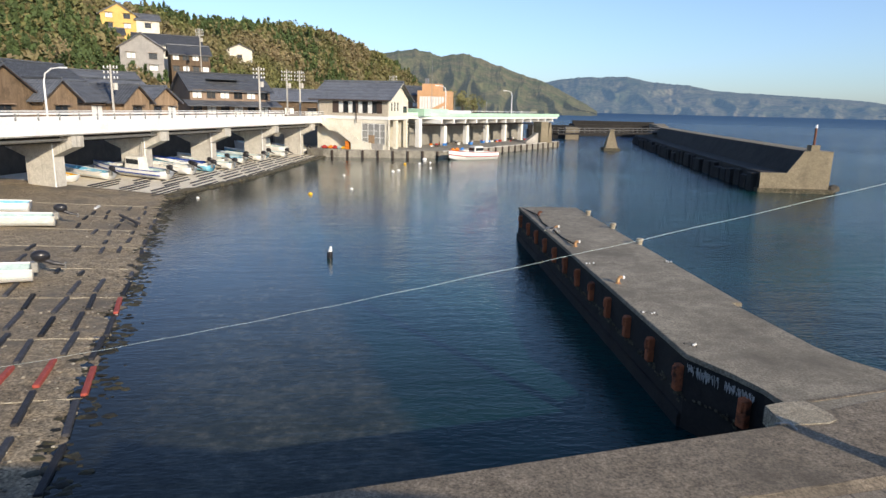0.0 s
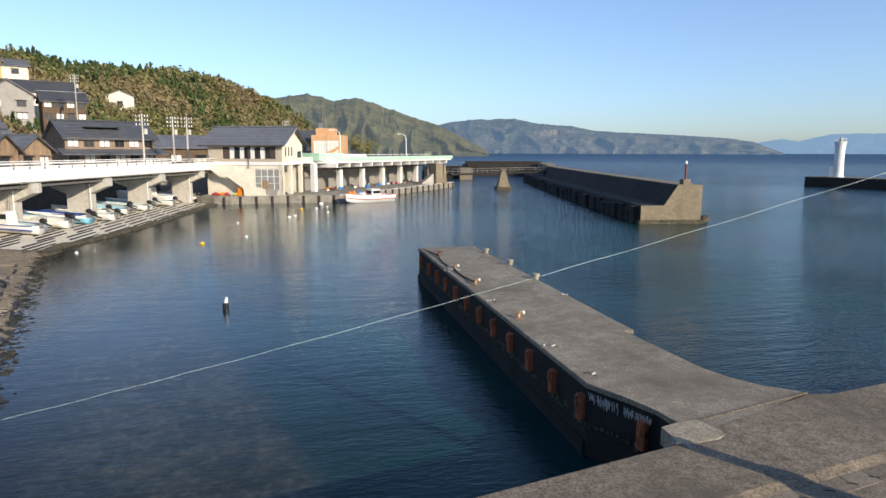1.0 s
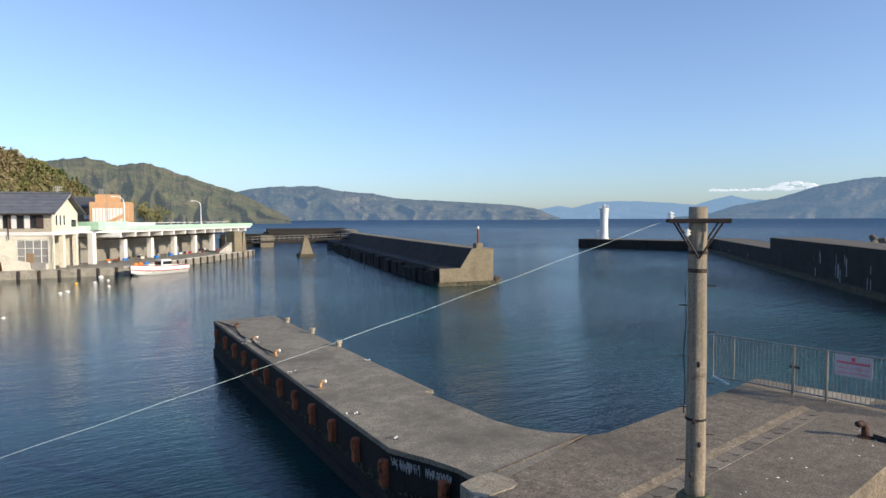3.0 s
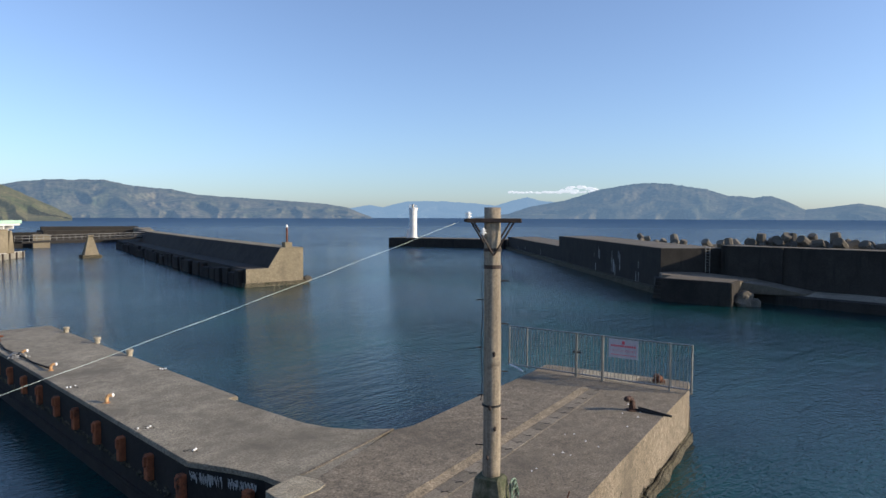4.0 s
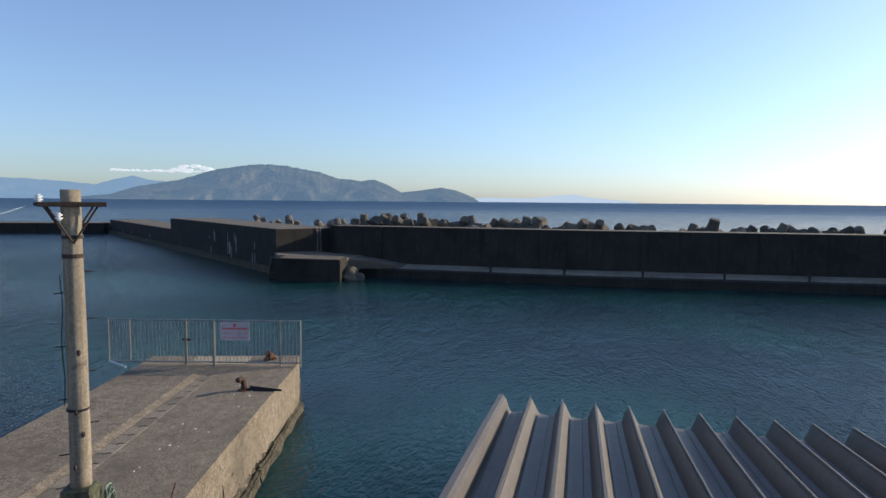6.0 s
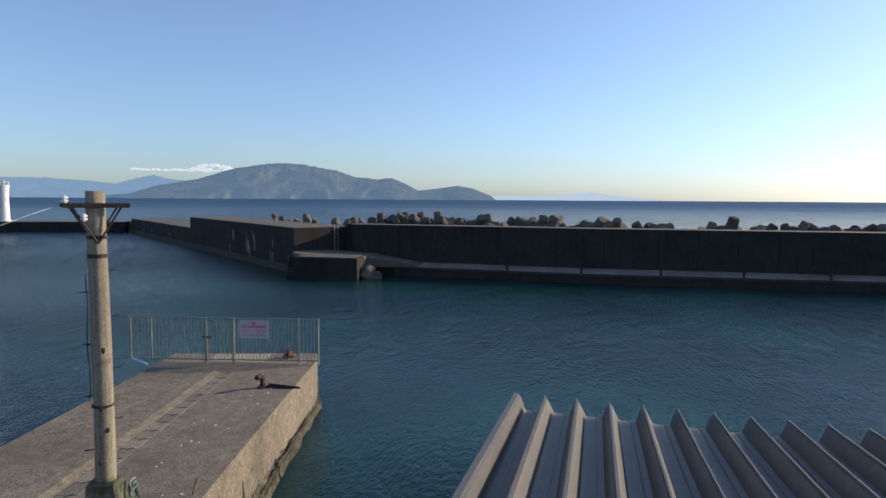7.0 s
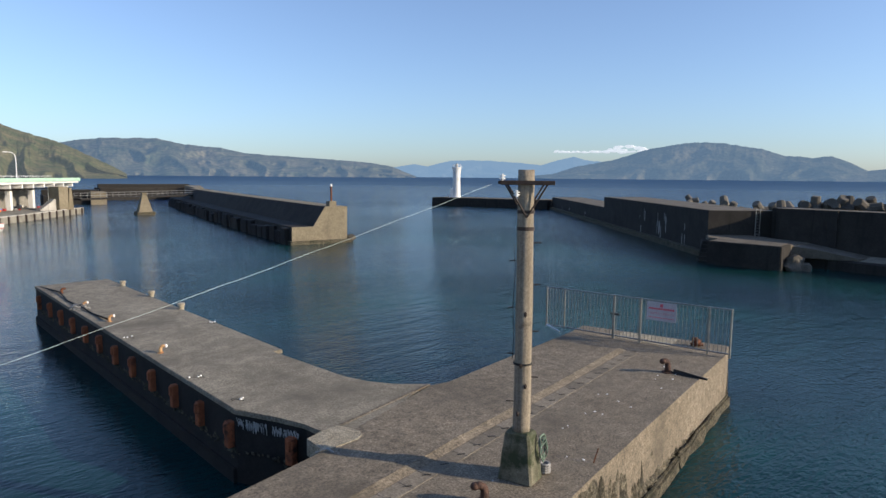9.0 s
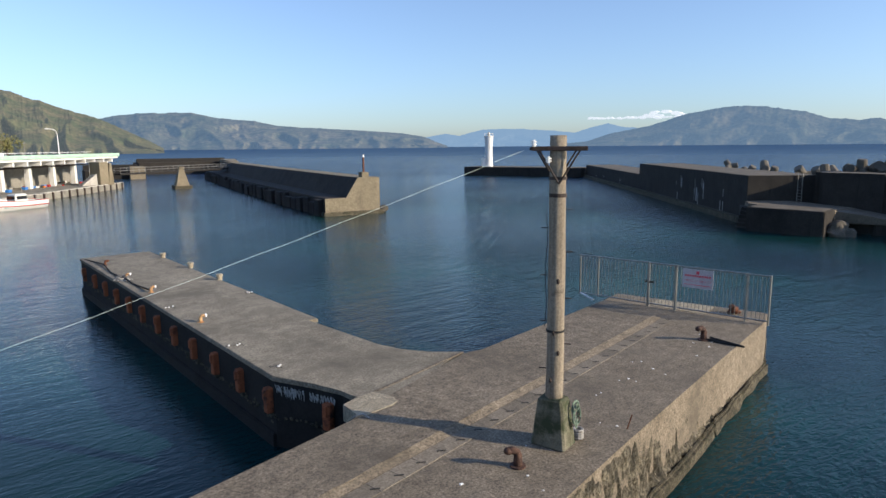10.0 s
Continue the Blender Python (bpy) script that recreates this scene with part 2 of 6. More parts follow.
M["pole_wood"] = surface("weathered_pole", (0.17, 0.14, 0.10), (0.32, 0.27, 0.20), 1.5, 0.9, 0.7, 22, (0.09, 0.07, 0.05), 2.2, (0.6, 0.72), stretch=(9, 9, 0.35), dist=0.012)
M["moss"] = surface("mossy_concrete", (0.09, 0.085, 0.055), (0.25, 0.23, 0.165), 3, 0.95, 0.6, 28, (0.05, 0.06, 0.03), 1.8, (0.45, 0.62))
M["dark_iron"] = surface("dark_iron", (0.025, 0.018, 0.015), (0.06, 0.04, 0.03), 6, 0.7, 0.3, 40)
M["cable"] = surface("pale_rope", (0.55, 0.66, 0.58), (0.75, 0.82, 0.76), 6, 0.7, 0.1)
M["green_rope"] = surface("green_rope", (0.10, 0.15, 0.11), (0.19, 0.25, 0.19), 12, 0.8, 0.2)
M["black_rope"] = surface("black_rope", (0.012, 0.012, 0.012), (0.03, 0.028, 0.025), 12, 0.8, 0.3)
M["ceramic"] = surface("white_ceramic", (0.75, 0.75, 0.72), (0.82, 0.82, 0.8), 5, 0.25, 0.0)
M["beach"] = surface("shingly_slip", (0.19, 0.148, 0.095), (0.33, 0.265, 0.17), 0.6, 0.95, 0.8, 11, (0.135, 0.115, 0.088), 0.3, (0.45, 0.62), dist=0.04, mottle=0.8)
M["slip"] = surface("slipway_concrete", (0.60, 0.54, 0.42), (0.74, 0.68, 0.55), 0.5, 0.92, 0.3, 8, (0.36, 0.325, 0.26), 0.25)
M["timber_black"] = surface("tarred_timber", (0.018, 0.018, 0.02), (0.045, 0.045, 0.05), 5, 0.7, 0.4, 30, (0.09, 0.085, 0.08), 3, (0.62, 0.75), per_object=0.8)
M["timber_red"] = surface("red_timber", (0.28, 0.05, 0.035), (0.40, 0.085, 0.06), 5, 0.7, 0.3, 30, (0.16, 0.08, 0.06), 3, (0.6, 0.75))
M["timber_white"] = surface("white_plank", (0.6, 0.58, 0.54), (0.75, 0.73, 0.69), 5, 0.7, 0.2)
M["hull"] = surface("white_gelcoat", (0.70, 0.68, 0.62), (0.82, 0.81, 0.77), 1.3, 0.4, 0.05, 12, (0.50, 0.46, 0.38), 1.2, (0.6, 0.8), per_object=0.3)
M["hull_blue"] = surface("blue_gelcoat", (0.10, 0.35, 0.52), (0.20, 0.48, 0.62), 1.3, 0.5, 0.05, 12, (0.35, 0.5, 0.55), 1.0, per_object=0.3)
M["navy"] = surface("navy_paint", (0.02, 0.05, 0.22), (0.03, 0.08, 0.32), 1.3, 0.45, 0.0)
M["motor"] = surface("black_motor", (0.015, 0.015, 0.018), (0.03, 0.03, 0.034), 3, 0.3, 0.0)
M["boat_inside"] = surface("boat_inside", (0.30, 0.42, 0.42), (0.45, 0.55, 0.52), 2, 0.7, 0.1)
M["red"] = surface("red_paint", (0.35, 0.03, 0.03), (0.5, 0.06, 0.05), 2, 0.6, 0.0)
M["yellow"] = surface("yellow_plastic", (0.75, 0.42, 0.02), (0.85, 0.52, 0.04), 2, 0.5, 0.0)
M["orange_plastic"] = surface("orange_plastic", (0.75, 0.2, 0.02), (0.85, 0.28, 0.04), 2, 0.5, 0.0)
M["blue_plastic"] = surface("blue_plastic", (0.03, 0.16, 0.5), (0.06, 0.26, 0.65), 2, 0.5, 0.0)
# dark colour that stands for shade in dim places
M["shadowed"] = surface("shade_tone", (0.05, 0.045, 0.04), (0.09, 0.08, 0.07), 1, 0.9, 0.1)
M["tetra"] = surface("tetrapod_concrete", (0.085, 0.075, 0.058), (0.14, 0.122, 0.098), 1.1, 0.95, 0.5, 12, (0.10, 0.09, 0.07), 0.7, per_object=0.4)
M["land"] = surface("scrubby_ground", (0.085, 0.085, 0.035), (0.20, 0.165, 0.075), 0.06, 1.0, 0.8, 0.6, (0.26, 0.21, 0.11), 0.03, dist=0.6)
M["yard"] = surface("village_ground", (0.20, 0.19, 0.165), (0.28, 0.265, 0.23), 0.3, 0.95, 0.2, 5)
M["leaf"] = surface("foliage", (0.085, 0.105, 0.032), (0.175, 0.165, 0.062), 0.05, 0.9, 0.0, 1.5, (0.21, 0.165, 0.09), 0.02, (0.45, 0.60), per_island=0.25)
M["needle"] = surface("cedar_foliage", (0.045, 0.075, 0.026), (0.085, 0.115, 0.040), 0.05, 0.9, 0.0, 1.5, per_island=0.3)
M["bark"] = surface("bark", (0.08, 0.06, 0.045), (0.14, 0.11, 0.085), 3, 0.95, 0.5)
M["gull"] = surface("white_mark", (0.75, 0.74, 0.7), (0.85, 0.84, 0.82), 5, 0.8, 0.0)
M["sign"] = surface("white_sign", (0.40, 0.38, 0.40), (0.48, 0.46, 0.48), 2, 0.5, 0.0)
M["sign_red"] = surface("sign_red_print", (0.55, 0.06, 0.09), (0.62, 0.09, 0.12), 2, 0.6, 0.0)
# haze painted in: the third colour glows, its share grows with distance
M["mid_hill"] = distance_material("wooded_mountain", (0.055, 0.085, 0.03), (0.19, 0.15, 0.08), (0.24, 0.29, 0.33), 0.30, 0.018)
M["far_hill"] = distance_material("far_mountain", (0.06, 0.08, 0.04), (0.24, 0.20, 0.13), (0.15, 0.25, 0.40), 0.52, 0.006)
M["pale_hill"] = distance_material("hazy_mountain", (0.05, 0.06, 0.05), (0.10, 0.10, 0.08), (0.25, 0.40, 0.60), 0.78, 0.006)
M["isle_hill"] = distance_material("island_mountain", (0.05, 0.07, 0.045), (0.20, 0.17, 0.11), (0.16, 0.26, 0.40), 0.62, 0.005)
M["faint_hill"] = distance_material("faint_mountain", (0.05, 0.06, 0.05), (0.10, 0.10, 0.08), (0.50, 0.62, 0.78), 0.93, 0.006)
M["sea"] = water_material()


# ---------------------------------------------------------------- mesh helpers
def add_box(bm, x0, x1, y0, y1, z0, z1, bevel=0.0, top=None):
    """A box; top=(inset_x, inset_y) narrows its upper face."""
    ix, iy = top or (0, 0)
    b = [bm.verts.new(v) for v in ((x0, y0, z0), (x1, y0, z0), (x1, y1, z0), (x0, y1, z0))]
    t = [bm.verts.new(v) for v in ((x0 + ix, y0 + iy, z1), (x1 - ix, y0 + iy, z1), (x1 - ix, y1 - iy, z1), (x0 + ix, y1 - iy, z1))]
    fs = [bm.faces.new(b[::-1]), bm.faces.new(t)]
    fs += [bm.faces.new((b[i], b[(i + 1) % 4], t[(i + 1) % 4], t[i])) for i in range(4)]
    if bevel:
        es = list({e_ for f in fs for e_ in f.edges})
        bmesh.ops.bevel(bm, geom=es, offset=bevel, segments=1, affect="EDGES")
    return bm


def add_prism(bm, pts, z0, z1, bevel=0.0):
    """A polygon (anticlockwise from above) raised from z0 to z1."""
    b = [bm.verts.new((x, y, z0)) for x, y in pts]
    t = [bm.verts.new((x, y, z1)) for x, y in pts]
    n = len(pts)
    top = bm.faces.new(t)
    bm.faces.new(b[::-1])
    for i in range(n):
        bm.faces.new((b[i], b[(i + 1) % n], t[(i + 1) % n], t[i]))
    if bevel:
        bmesh.ops.bevel(bm, geom=list(top.edges), offset=bevel, segments=2, affect="EDGES")
    return bm


def add_tube(bm, pts, r, sides=8, r_end=None, caps=True):
    """A round bar along pts."""
    pts = [Vector(p) for p in pts]
    rings = []
    for i, p in enumerate(pts):
        d = (pts[min(i + 1, len(pts) - 1)] - pts[max(i - 1, 0)]).normalized()
        side = d.orthogonal().normalized() if abs(d.z) > 0.9 else d.cross(Vector((0, 0, 1))).normalized()
        up = side.cross(d).normalized()
        rr = r if r_end is None else r + (r_end - r) * i / (len(pts) - 1)
        rings.append([bm.verts.new(p + side * math.cos(k * math.tau / sides) * rr + up * math.sin(k * math.tau / sides) * rr) for k in range(sides)])
    for a_, b_ in zip(rings, rings[1:]):
        for k in range(sides):
            bm.faces.new((a_[k], a_[(k + 1) % sides], b_[(k + 1) % sides], b_[k]))
    if caps:
        bm.faces.new(rings[0][::-1])
        bm.faces.new(rings[-1])
    return bm


def add_ball(bm, x, y, z, r, sx=1, sy=1, sz=1, sub=2):
    bmesh.ops.create_icosphere(bm, subdivisions=sub, radius=r, matrix=Matrix.Translation((x, y, z)) @ Matrix.Diagonal((sx, sy, sz, 1)))
    return bm


def mesh_of(name, bm, material, smooth=False):
    me = bpy.data.meshes.new(name)
    bmesh.ops.recalc_face_normals(bm, faces=bm.faces[:])
    bm.to_mesh(me)
    bm.free()
    me.materials.append(material)
    if smooth:
        for p in me.polygons:
            p.use_smooth = True
    return me


def part(name, bm, material, parent, label="", smooth=False, at=None):
    ob = new(name, mesh_of(name, bm, material, smooth))
    ob.parent = parent
    if at is not None:
        ob.matrix_basis = at
    return tagged(ob, label) if label else ob


def solid(name, bm, material, label, category, kind="", group="", smooth=False):
    return tagged(new(name, mesh_of(name, bm, material, smooth)), label, category, group, kind)


def thing(name, label, category, m=None, group="", kind=""):
    ob = tagged(new(name), label, category, group, kind)
    ob.empty_display_size = 0.2
    if m is not None:
        ob.matrix_basis = m
    return ob


def B(*args, **kw):
    return add_box(bmesh.new(), *args, **kw)


def P(*args, **kw):
    return add_prism(bmesh.new(), *args, **kw)


def T(*args, **kw):
    return add_tube(bmesh.new(), *args, **kw)


def roughen(bm, size, scale, only=None):
    for v in bm.verts:
        if only is None or only(v.co):
            v.co += noise.noise_vector(v.co * scale) * size


def lerp_table(x, table):
    xs_, ys_ = zip(*table)
    return float(np.interp(x, xs_, ys_))


# ---------------------------------------------------------------- sea
bm = bmesh.new()
q = [bm.verts.new((x, y, W)) for y in (-5200, 5200) for x in (-5200, 5200)]
bm.faces.new((q[0], q[1], q[3], q[2]))
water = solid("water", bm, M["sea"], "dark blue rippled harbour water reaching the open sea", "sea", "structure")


# ---------------------------------------------------------------- shore
def shore_x(y):
    """x of the waterline of the slipways at y."""
    return lerp_table(y, [(51.6, -26.2), (56, -25.2), (65, -24.2), (104, -23.4)]) if y > 51.6 else -26.2 + (51.6 - y) * 0.4058


def ground_z(x, y):
    k = 1 / 20 if y > 51.6 else 0.925 / 13
    d = shore_x(y) - x
    return min(W + (d * k if d > 0 else max(-1.5, d / 8)), -0.05)


def ground_sheet(name, y0, y1, nx, ny, material, label, wide=26.0, out=7.0, bumpy=0.0):
    bm_ = bmesh.new()
    rows = []
    for j in range(ny + 1):
        y = y0 + (y1 - y0) * j / ny
        row = []
        for i in range(nx + 1):
            x = shore_x(y) + out - (wide + out) * i / nx
            z = ground_z(x, y)
            if bumpy:
                near = max(0.0, 1 - abs(x - shore_x(y)) / 2.5)
                z += bumpy * (0.3 + near * 2.2) * (noise.noise((x * 1.7, y * 1.7, 0)) + 0.6 * noise.noise((x * 5, y * 5, 3)))
            row.append(bm_.verts.new((x, y, z)))
        rows.append(row)
    for a_, b_ in zip(rows, rows[1:]):
        for i in range(nx):
            bm_.faces.new((a_[i], b_[i], b_[i + 1], a_[i + 1]))
    return solid(name, bm_, material, label, "slipway", "structure")


beach = ground_sheet("ground", -20.0, 51.6, 110, 170, M["beach"], "brown shingly boat slip of worn concrete beside the water", bumpy=0.035)
slip = ground_sheet("slipway", 51.6, 104.0, 30, 50, M["slip"], "pale sloping concrete slipway with bands of dark skids")
# its low kerb at the water
bm = bmesh.new()
for i in range(27):
    y = 49.0 + i * 1.9
    x = shore_x(y) + 0.3
    add_box(bm, x - 0.5, x + 0.35, y, y + 1.86, W - 0.6, W + 0.16 + 0.04 * (i % 3), 0.05)
roughen(bm, 0.06, 1.3)
solid("kerb", bm, M["weed"], "weedy broken concrete edge of the slipway at the waterline", "kerb", "structure")

# land behind the slip: flat village shelf, hillside above
VX = lambda y: -35.7 + (y - 50.5) * 0.16         # middle line of the road bridge
bm = bmesh.new()
add_prism(bm, [(-300, -120), (-47.0, -120), (-46.6, -20), (-44.5, 46), (-40.5, 75), (-34.5, 108), (-13.5, 108), (-3, 130), (10.0, 150), (2, 190), (-10, 260), (-30, 420), (-300, 420)], -3.0, 2.9)
solid("ground_village", bm, M["yard"], "grey level ground of the village behind the harbour", "ground", "structure")
# the darkness under the road bridge is painted into this wall
bm = bmesh.new()
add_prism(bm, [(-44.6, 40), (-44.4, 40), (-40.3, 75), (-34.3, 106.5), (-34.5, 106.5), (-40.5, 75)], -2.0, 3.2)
solid("wall_retaining", bm, M["shadowed"], "retaining wall under the road bridge, its shade put into the dark colour", "wall", "structure")

RIDGE = [(-60, 11.4), (-45, 10.4), (-36, 9.2), (-29, 7.7), (-26, 7.3), (-23, 6.5), (-20, 6.6), (-16, 6.9), (-13.5, 6.55), (-10, 5.55), (-8, 4.5), (-6, 3.3), (-4.5, 1.7), (-2.5, 0.5)]
REACH = [(-60, 150), (-36, 190), (-28, 250), (-20, 340), (-10, 460), (-2.5, 520)]


def hill_z(x, y):
    az = math.degrees(math.atan2(x, y))
    r = math.hypot(x, y)
    top = lerp_table(az, REACH)
    crest = 5.5 + top * math.tan(radians(lerp_table(az, RIDGE))) - 7.5
    foot = min(max(66 / max(math.sin(radians(-az)), 0.02), 100), top - 60) if az < 0 else top - 60
    u = (r - foot) / (top - foot)
    if u <= 0:
        return 2.6
    s = u * u * (3 - 2 * u) * 0.55 + u * 0.45 if u < 1 else 1 - 0.35 * (u - 1)
    n = noise.fractal((x * 0.012, y * 0.012, 0), 1.0, 2.0, 4)
    return 2.6 + max(0.0, (crest - 2.6)) * s * (1 + 0.12 * n * min(1, u * 2) * (1 - 0.8 * min(1, max(0, u - 0.6) / 0.4)))


def hill():
    bm_ = bmesh.new()
    azs = [-62 + 60 * i / 120 for i in range(121)]
    rows = []
    for az in azs:
        row = []
        for j in range(61):
            top_ = lerp_table(az, REACH)
            foot = min(max(66 / max(math.sin(radians(-az)), 0.02), 100), top_ - 60)
            r = foot + (top_ * 1.5 - foot) * (j / 60) ** 1.1
            x, y = math.sin(radians(az)) * r, math.cos(radians(az)) * r
            row.append(bm_.verts.new((x, y, hill_z(x, y))))
        rows.append(row)
    for a_, b_ in zip(rows, rows[1:]):
        for j in range(60):
            bm_.faces.new((a_[j], b_[j], b_[j + 1], a_[j + 1]))
    return solid("ground_hill", bm_, M["land"], "scrubby brown and green hillside above the village", "hill", "structure", smooth=True)


hill()


# ---------------------------------------------------------------- far land
def range_of(name, table, dist, material, label, depth=0.22, seed=0.0, rugged=1.0, steps=420, jag=0.45):
    """A far range: spurs and gullies rising from the sea to the crest that table gives as (azimuth, elevation)."""
    bm_ = bmesh.new()
    a0, a1 = table[0][0], table[-1][0]
    rows = []
    for i in range(steps + 1):
        az = a0 + (a1 - a0) * i / steps
        el = lerp_table(az, table)
        crest = dist * math.tan(radians(max(el, 0.0))) + 5.5
        row = []
        for j in range(37):
            u = j / 32
            bend = az * rugged + 1.3 * noise.noise((az * 0.35 * rugged, u * 1.6, seed)) + 0.3 * noise.noise((az * 2 * rugged, u * 5, seed + 3))
            spur = 1 - abs(noise.noise((bend * 0.36, u * 2.6, seed + 7))) * 2
            fine = 1 - abs(noise.noise((bend * 0.8, u * 9.0, seed + 13))) * 2
            r = dist * (1 - depth * (1 - u) * (0.75 + 0.25 * spur))
            rough = 0.04 * (spur - 0.3) + 0.010 * (fine - 0.3) + 0.02 * noise.noise((az * 9, u * 14, seed))
            if u <= 1:
                h = u ** 0.85 + rough * math.sin(u * math.pi) * min(1, u * 3)
            else:
                h = 1 - (u - 1) * 2
            wob = 1 + jag * (0.055 * noise.noise((az * 1.1, seed, 5.0)) + 0.05 * noise.noise((az * 2.6, seed, 1.0)) + 0.02 * noise.noise((az * 9, seed, 2.0))) if el > 0.2 else 1
            row.append(bm_.verts.new((math.sin(radians(az)) * r, math.cos(radians(az)) * r, W - 1 + max(0, (crest - W) * h * wob))))
        rows.append(row)
    for a_, b_ in zip(rows, rows[1:]):
        for j in range(36):
            bm_.faces.new((a_[j], b_[j], b_[j + 1], a_[j + 1]))
    return solid(name, bm_, material, label, "mountains", "structure", smooth=True)


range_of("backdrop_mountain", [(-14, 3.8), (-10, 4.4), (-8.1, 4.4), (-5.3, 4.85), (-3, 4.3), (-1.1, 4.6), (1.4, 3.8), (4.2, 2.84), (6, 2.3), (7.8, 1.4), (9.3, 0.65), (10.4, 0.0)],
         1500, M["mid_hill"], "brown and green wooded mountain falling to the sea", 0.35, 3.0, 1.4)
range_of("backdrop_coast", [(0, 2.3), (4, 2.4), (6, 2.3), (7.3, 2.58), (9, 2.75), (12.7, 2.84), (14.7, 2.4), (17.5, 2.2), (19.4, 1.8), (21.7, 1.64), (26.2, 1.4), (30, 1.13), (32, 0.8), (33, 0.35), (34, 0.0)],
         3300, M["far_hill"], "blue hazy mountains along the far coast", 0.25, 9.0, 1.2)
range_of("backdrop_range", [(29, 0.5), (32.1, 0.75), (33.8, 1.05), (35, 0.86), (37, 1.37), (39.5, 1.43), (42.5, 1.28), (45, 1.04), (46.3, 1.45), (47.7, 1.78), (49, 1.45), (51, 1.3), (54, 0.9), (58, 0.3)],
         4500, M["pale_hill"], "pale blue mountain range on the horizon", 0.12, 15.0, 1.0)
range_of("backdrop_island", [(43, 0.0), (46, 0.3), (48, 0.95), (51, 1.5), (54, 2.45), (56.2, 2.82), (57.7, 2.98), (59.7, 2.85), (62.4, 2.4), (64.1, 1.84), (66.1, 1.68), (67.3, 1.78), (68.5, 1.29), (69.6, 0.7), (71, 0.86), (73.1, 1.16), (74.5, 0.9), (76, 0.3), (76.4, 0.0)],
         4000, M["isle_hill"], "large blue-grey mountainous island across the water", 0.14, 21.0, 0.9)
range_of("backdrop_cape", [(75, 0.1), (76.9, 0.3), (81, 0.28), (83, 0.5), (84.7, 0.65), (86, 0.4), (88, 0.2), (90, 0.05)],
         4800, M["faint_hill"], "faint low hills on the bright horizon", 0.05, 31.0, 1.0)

# ---------------------------------------------------------------- jetty
U = Vector((0.9475, 0.3197, 0))       # along the landing stage
V = Vector((-0.3197, 0.9475, 0))


def on_stage(s, w, z=0.0):
    """A point of the landing stage: s along it, w across from its seaward edge."""
    p = Vector((6.29, 6.0, 0)) + U * s + V * w
    return (p.x, p.y, z)


DRAIN = [(3.3, 7.97), (17.9, 12.47)]    # line of the drain covers
stage = thing("pavement_landing_stage", "worn grey concrete landing stage with a drain along it", "jetty", kind="structure")
low = [(-14, -0.75), (6.29, 6.0), (8.88, 6.86), (15.6, 8.98), (19.4, 10.16), (20.6, 10.75), (18.75, 15.85), (17.35, 15.35), (17.1, 12.56), (3.1, 8.25), (-14, 2.98)]
part("lower_deck", P(low, -2.6, 0.0, 0.03), M["deck"], stage, "gritty dark grey concrete surface")
high = [(-14, 3.05), (3.1, 8.33), (17.0, 12.62), (17.25, 15.2), (15.69, 14.7), (9.9, 13.0), (9.3, 13.1), (6.0, 11.5), (5.0, 10.83), (-14, 4.15)]
part("upper_deck", P(high, -2.6, 0.07, 0.03), M["deck"], stage, "gritty dark grey concrete surface a hand higher")
# eroded outer face and its weedy footing
bm = bmesh.new()
rows = []
for i in range(361):
    s = -16 + 30.6 * i / 360
    row = []
    for j, (out, z) in enumerate([(0.0, -0.03), (0.02, -0.25), (0.03, -0.55), (0.03, -0.85), (0.05, -1.2), (0.08, -1.40), (0.14, -1.46), (0.18, -1.55), (0.18, -1.7), (0.2, -2.0), (0.2, -2.6)]):
        x, y, _ = on_stage(s, -out)
        v = Vector((x, y, z))
        if 0 < j < 10:
            pit = 0.05 + (0.06 if j >= 3 else 0.0)
            v += Vector((0.32, -0.947, 0.25)) * pit * (0.6 * noise.noise((s * 1.3, z * 2, 0)) + 0.8 * noise.noise((s * 4, z * 5, 4)) + 0.6 * noise.noise((s * 9, z * 8, 7)))
        row.append(bm.verts.new(v))
    rows.append(row)
for a_, b_ in zip(rows, rows[1:]):
    for j in range(10):
        bm.faces.new((a_[j], b_[j], b_[j + 1], a_[j + 1]))
part("outer_face", bm, M["rough"], stage, "eroded pale concrete face with a weedy footing")
bm = bmesh.new()
for s0, s1 in ((-14, -6), (-6, 1.5), (1.5, 8.2), (8.2, 14.3)):
    x0, y0, _ = on_stage(s0 + 0.05, -0.16)
    x1, y1, _ = on_stage(s1 - 0.05, -0.16)
    x2, y2, _ = on_stage(s1 - 0.05, -0.33)
    x3, y3, _ = on_stage(s0 + 0.05, -0.33)
    add_prism(bm, [(x3, y3), (x2, y2), (x1, y1), (x0, y0)], -2.6, -1.5, 0.06)
bmesh.ops.subdivide_edges(bm, edges=bm.edges[:], cuts=5, use_grid_fill=True)
roughen(bm, 0.11, 2.2)
part("footing", bm, M["weed"], stage, "barnacled broken footing just above the water")
# smooth repaired panel near the fence
x0, y0, _ = on_stage(10.6, -0.14)
x1, y1, _ = on_stage(14.45, -0.14)
x2, y2, _ = on_stage(14.45, 0.1)
x3, y3, _ = on_stage(10.6, 0.1)
part("repair_panel", P([(x0, y0), (x1, y1), (x2, y2), (x3, y3)], -1.12, -0.03, 0.02), M["block"], stage, "smoother brown repaired concrete panel")
# seaward end
part("end_wall", P([(20.55, 10.7), (20.85, 10.85), (19.0, 16.0), (18.7, 15.9)], -2.6, -0.9, 0.06), M["weed"], stage)

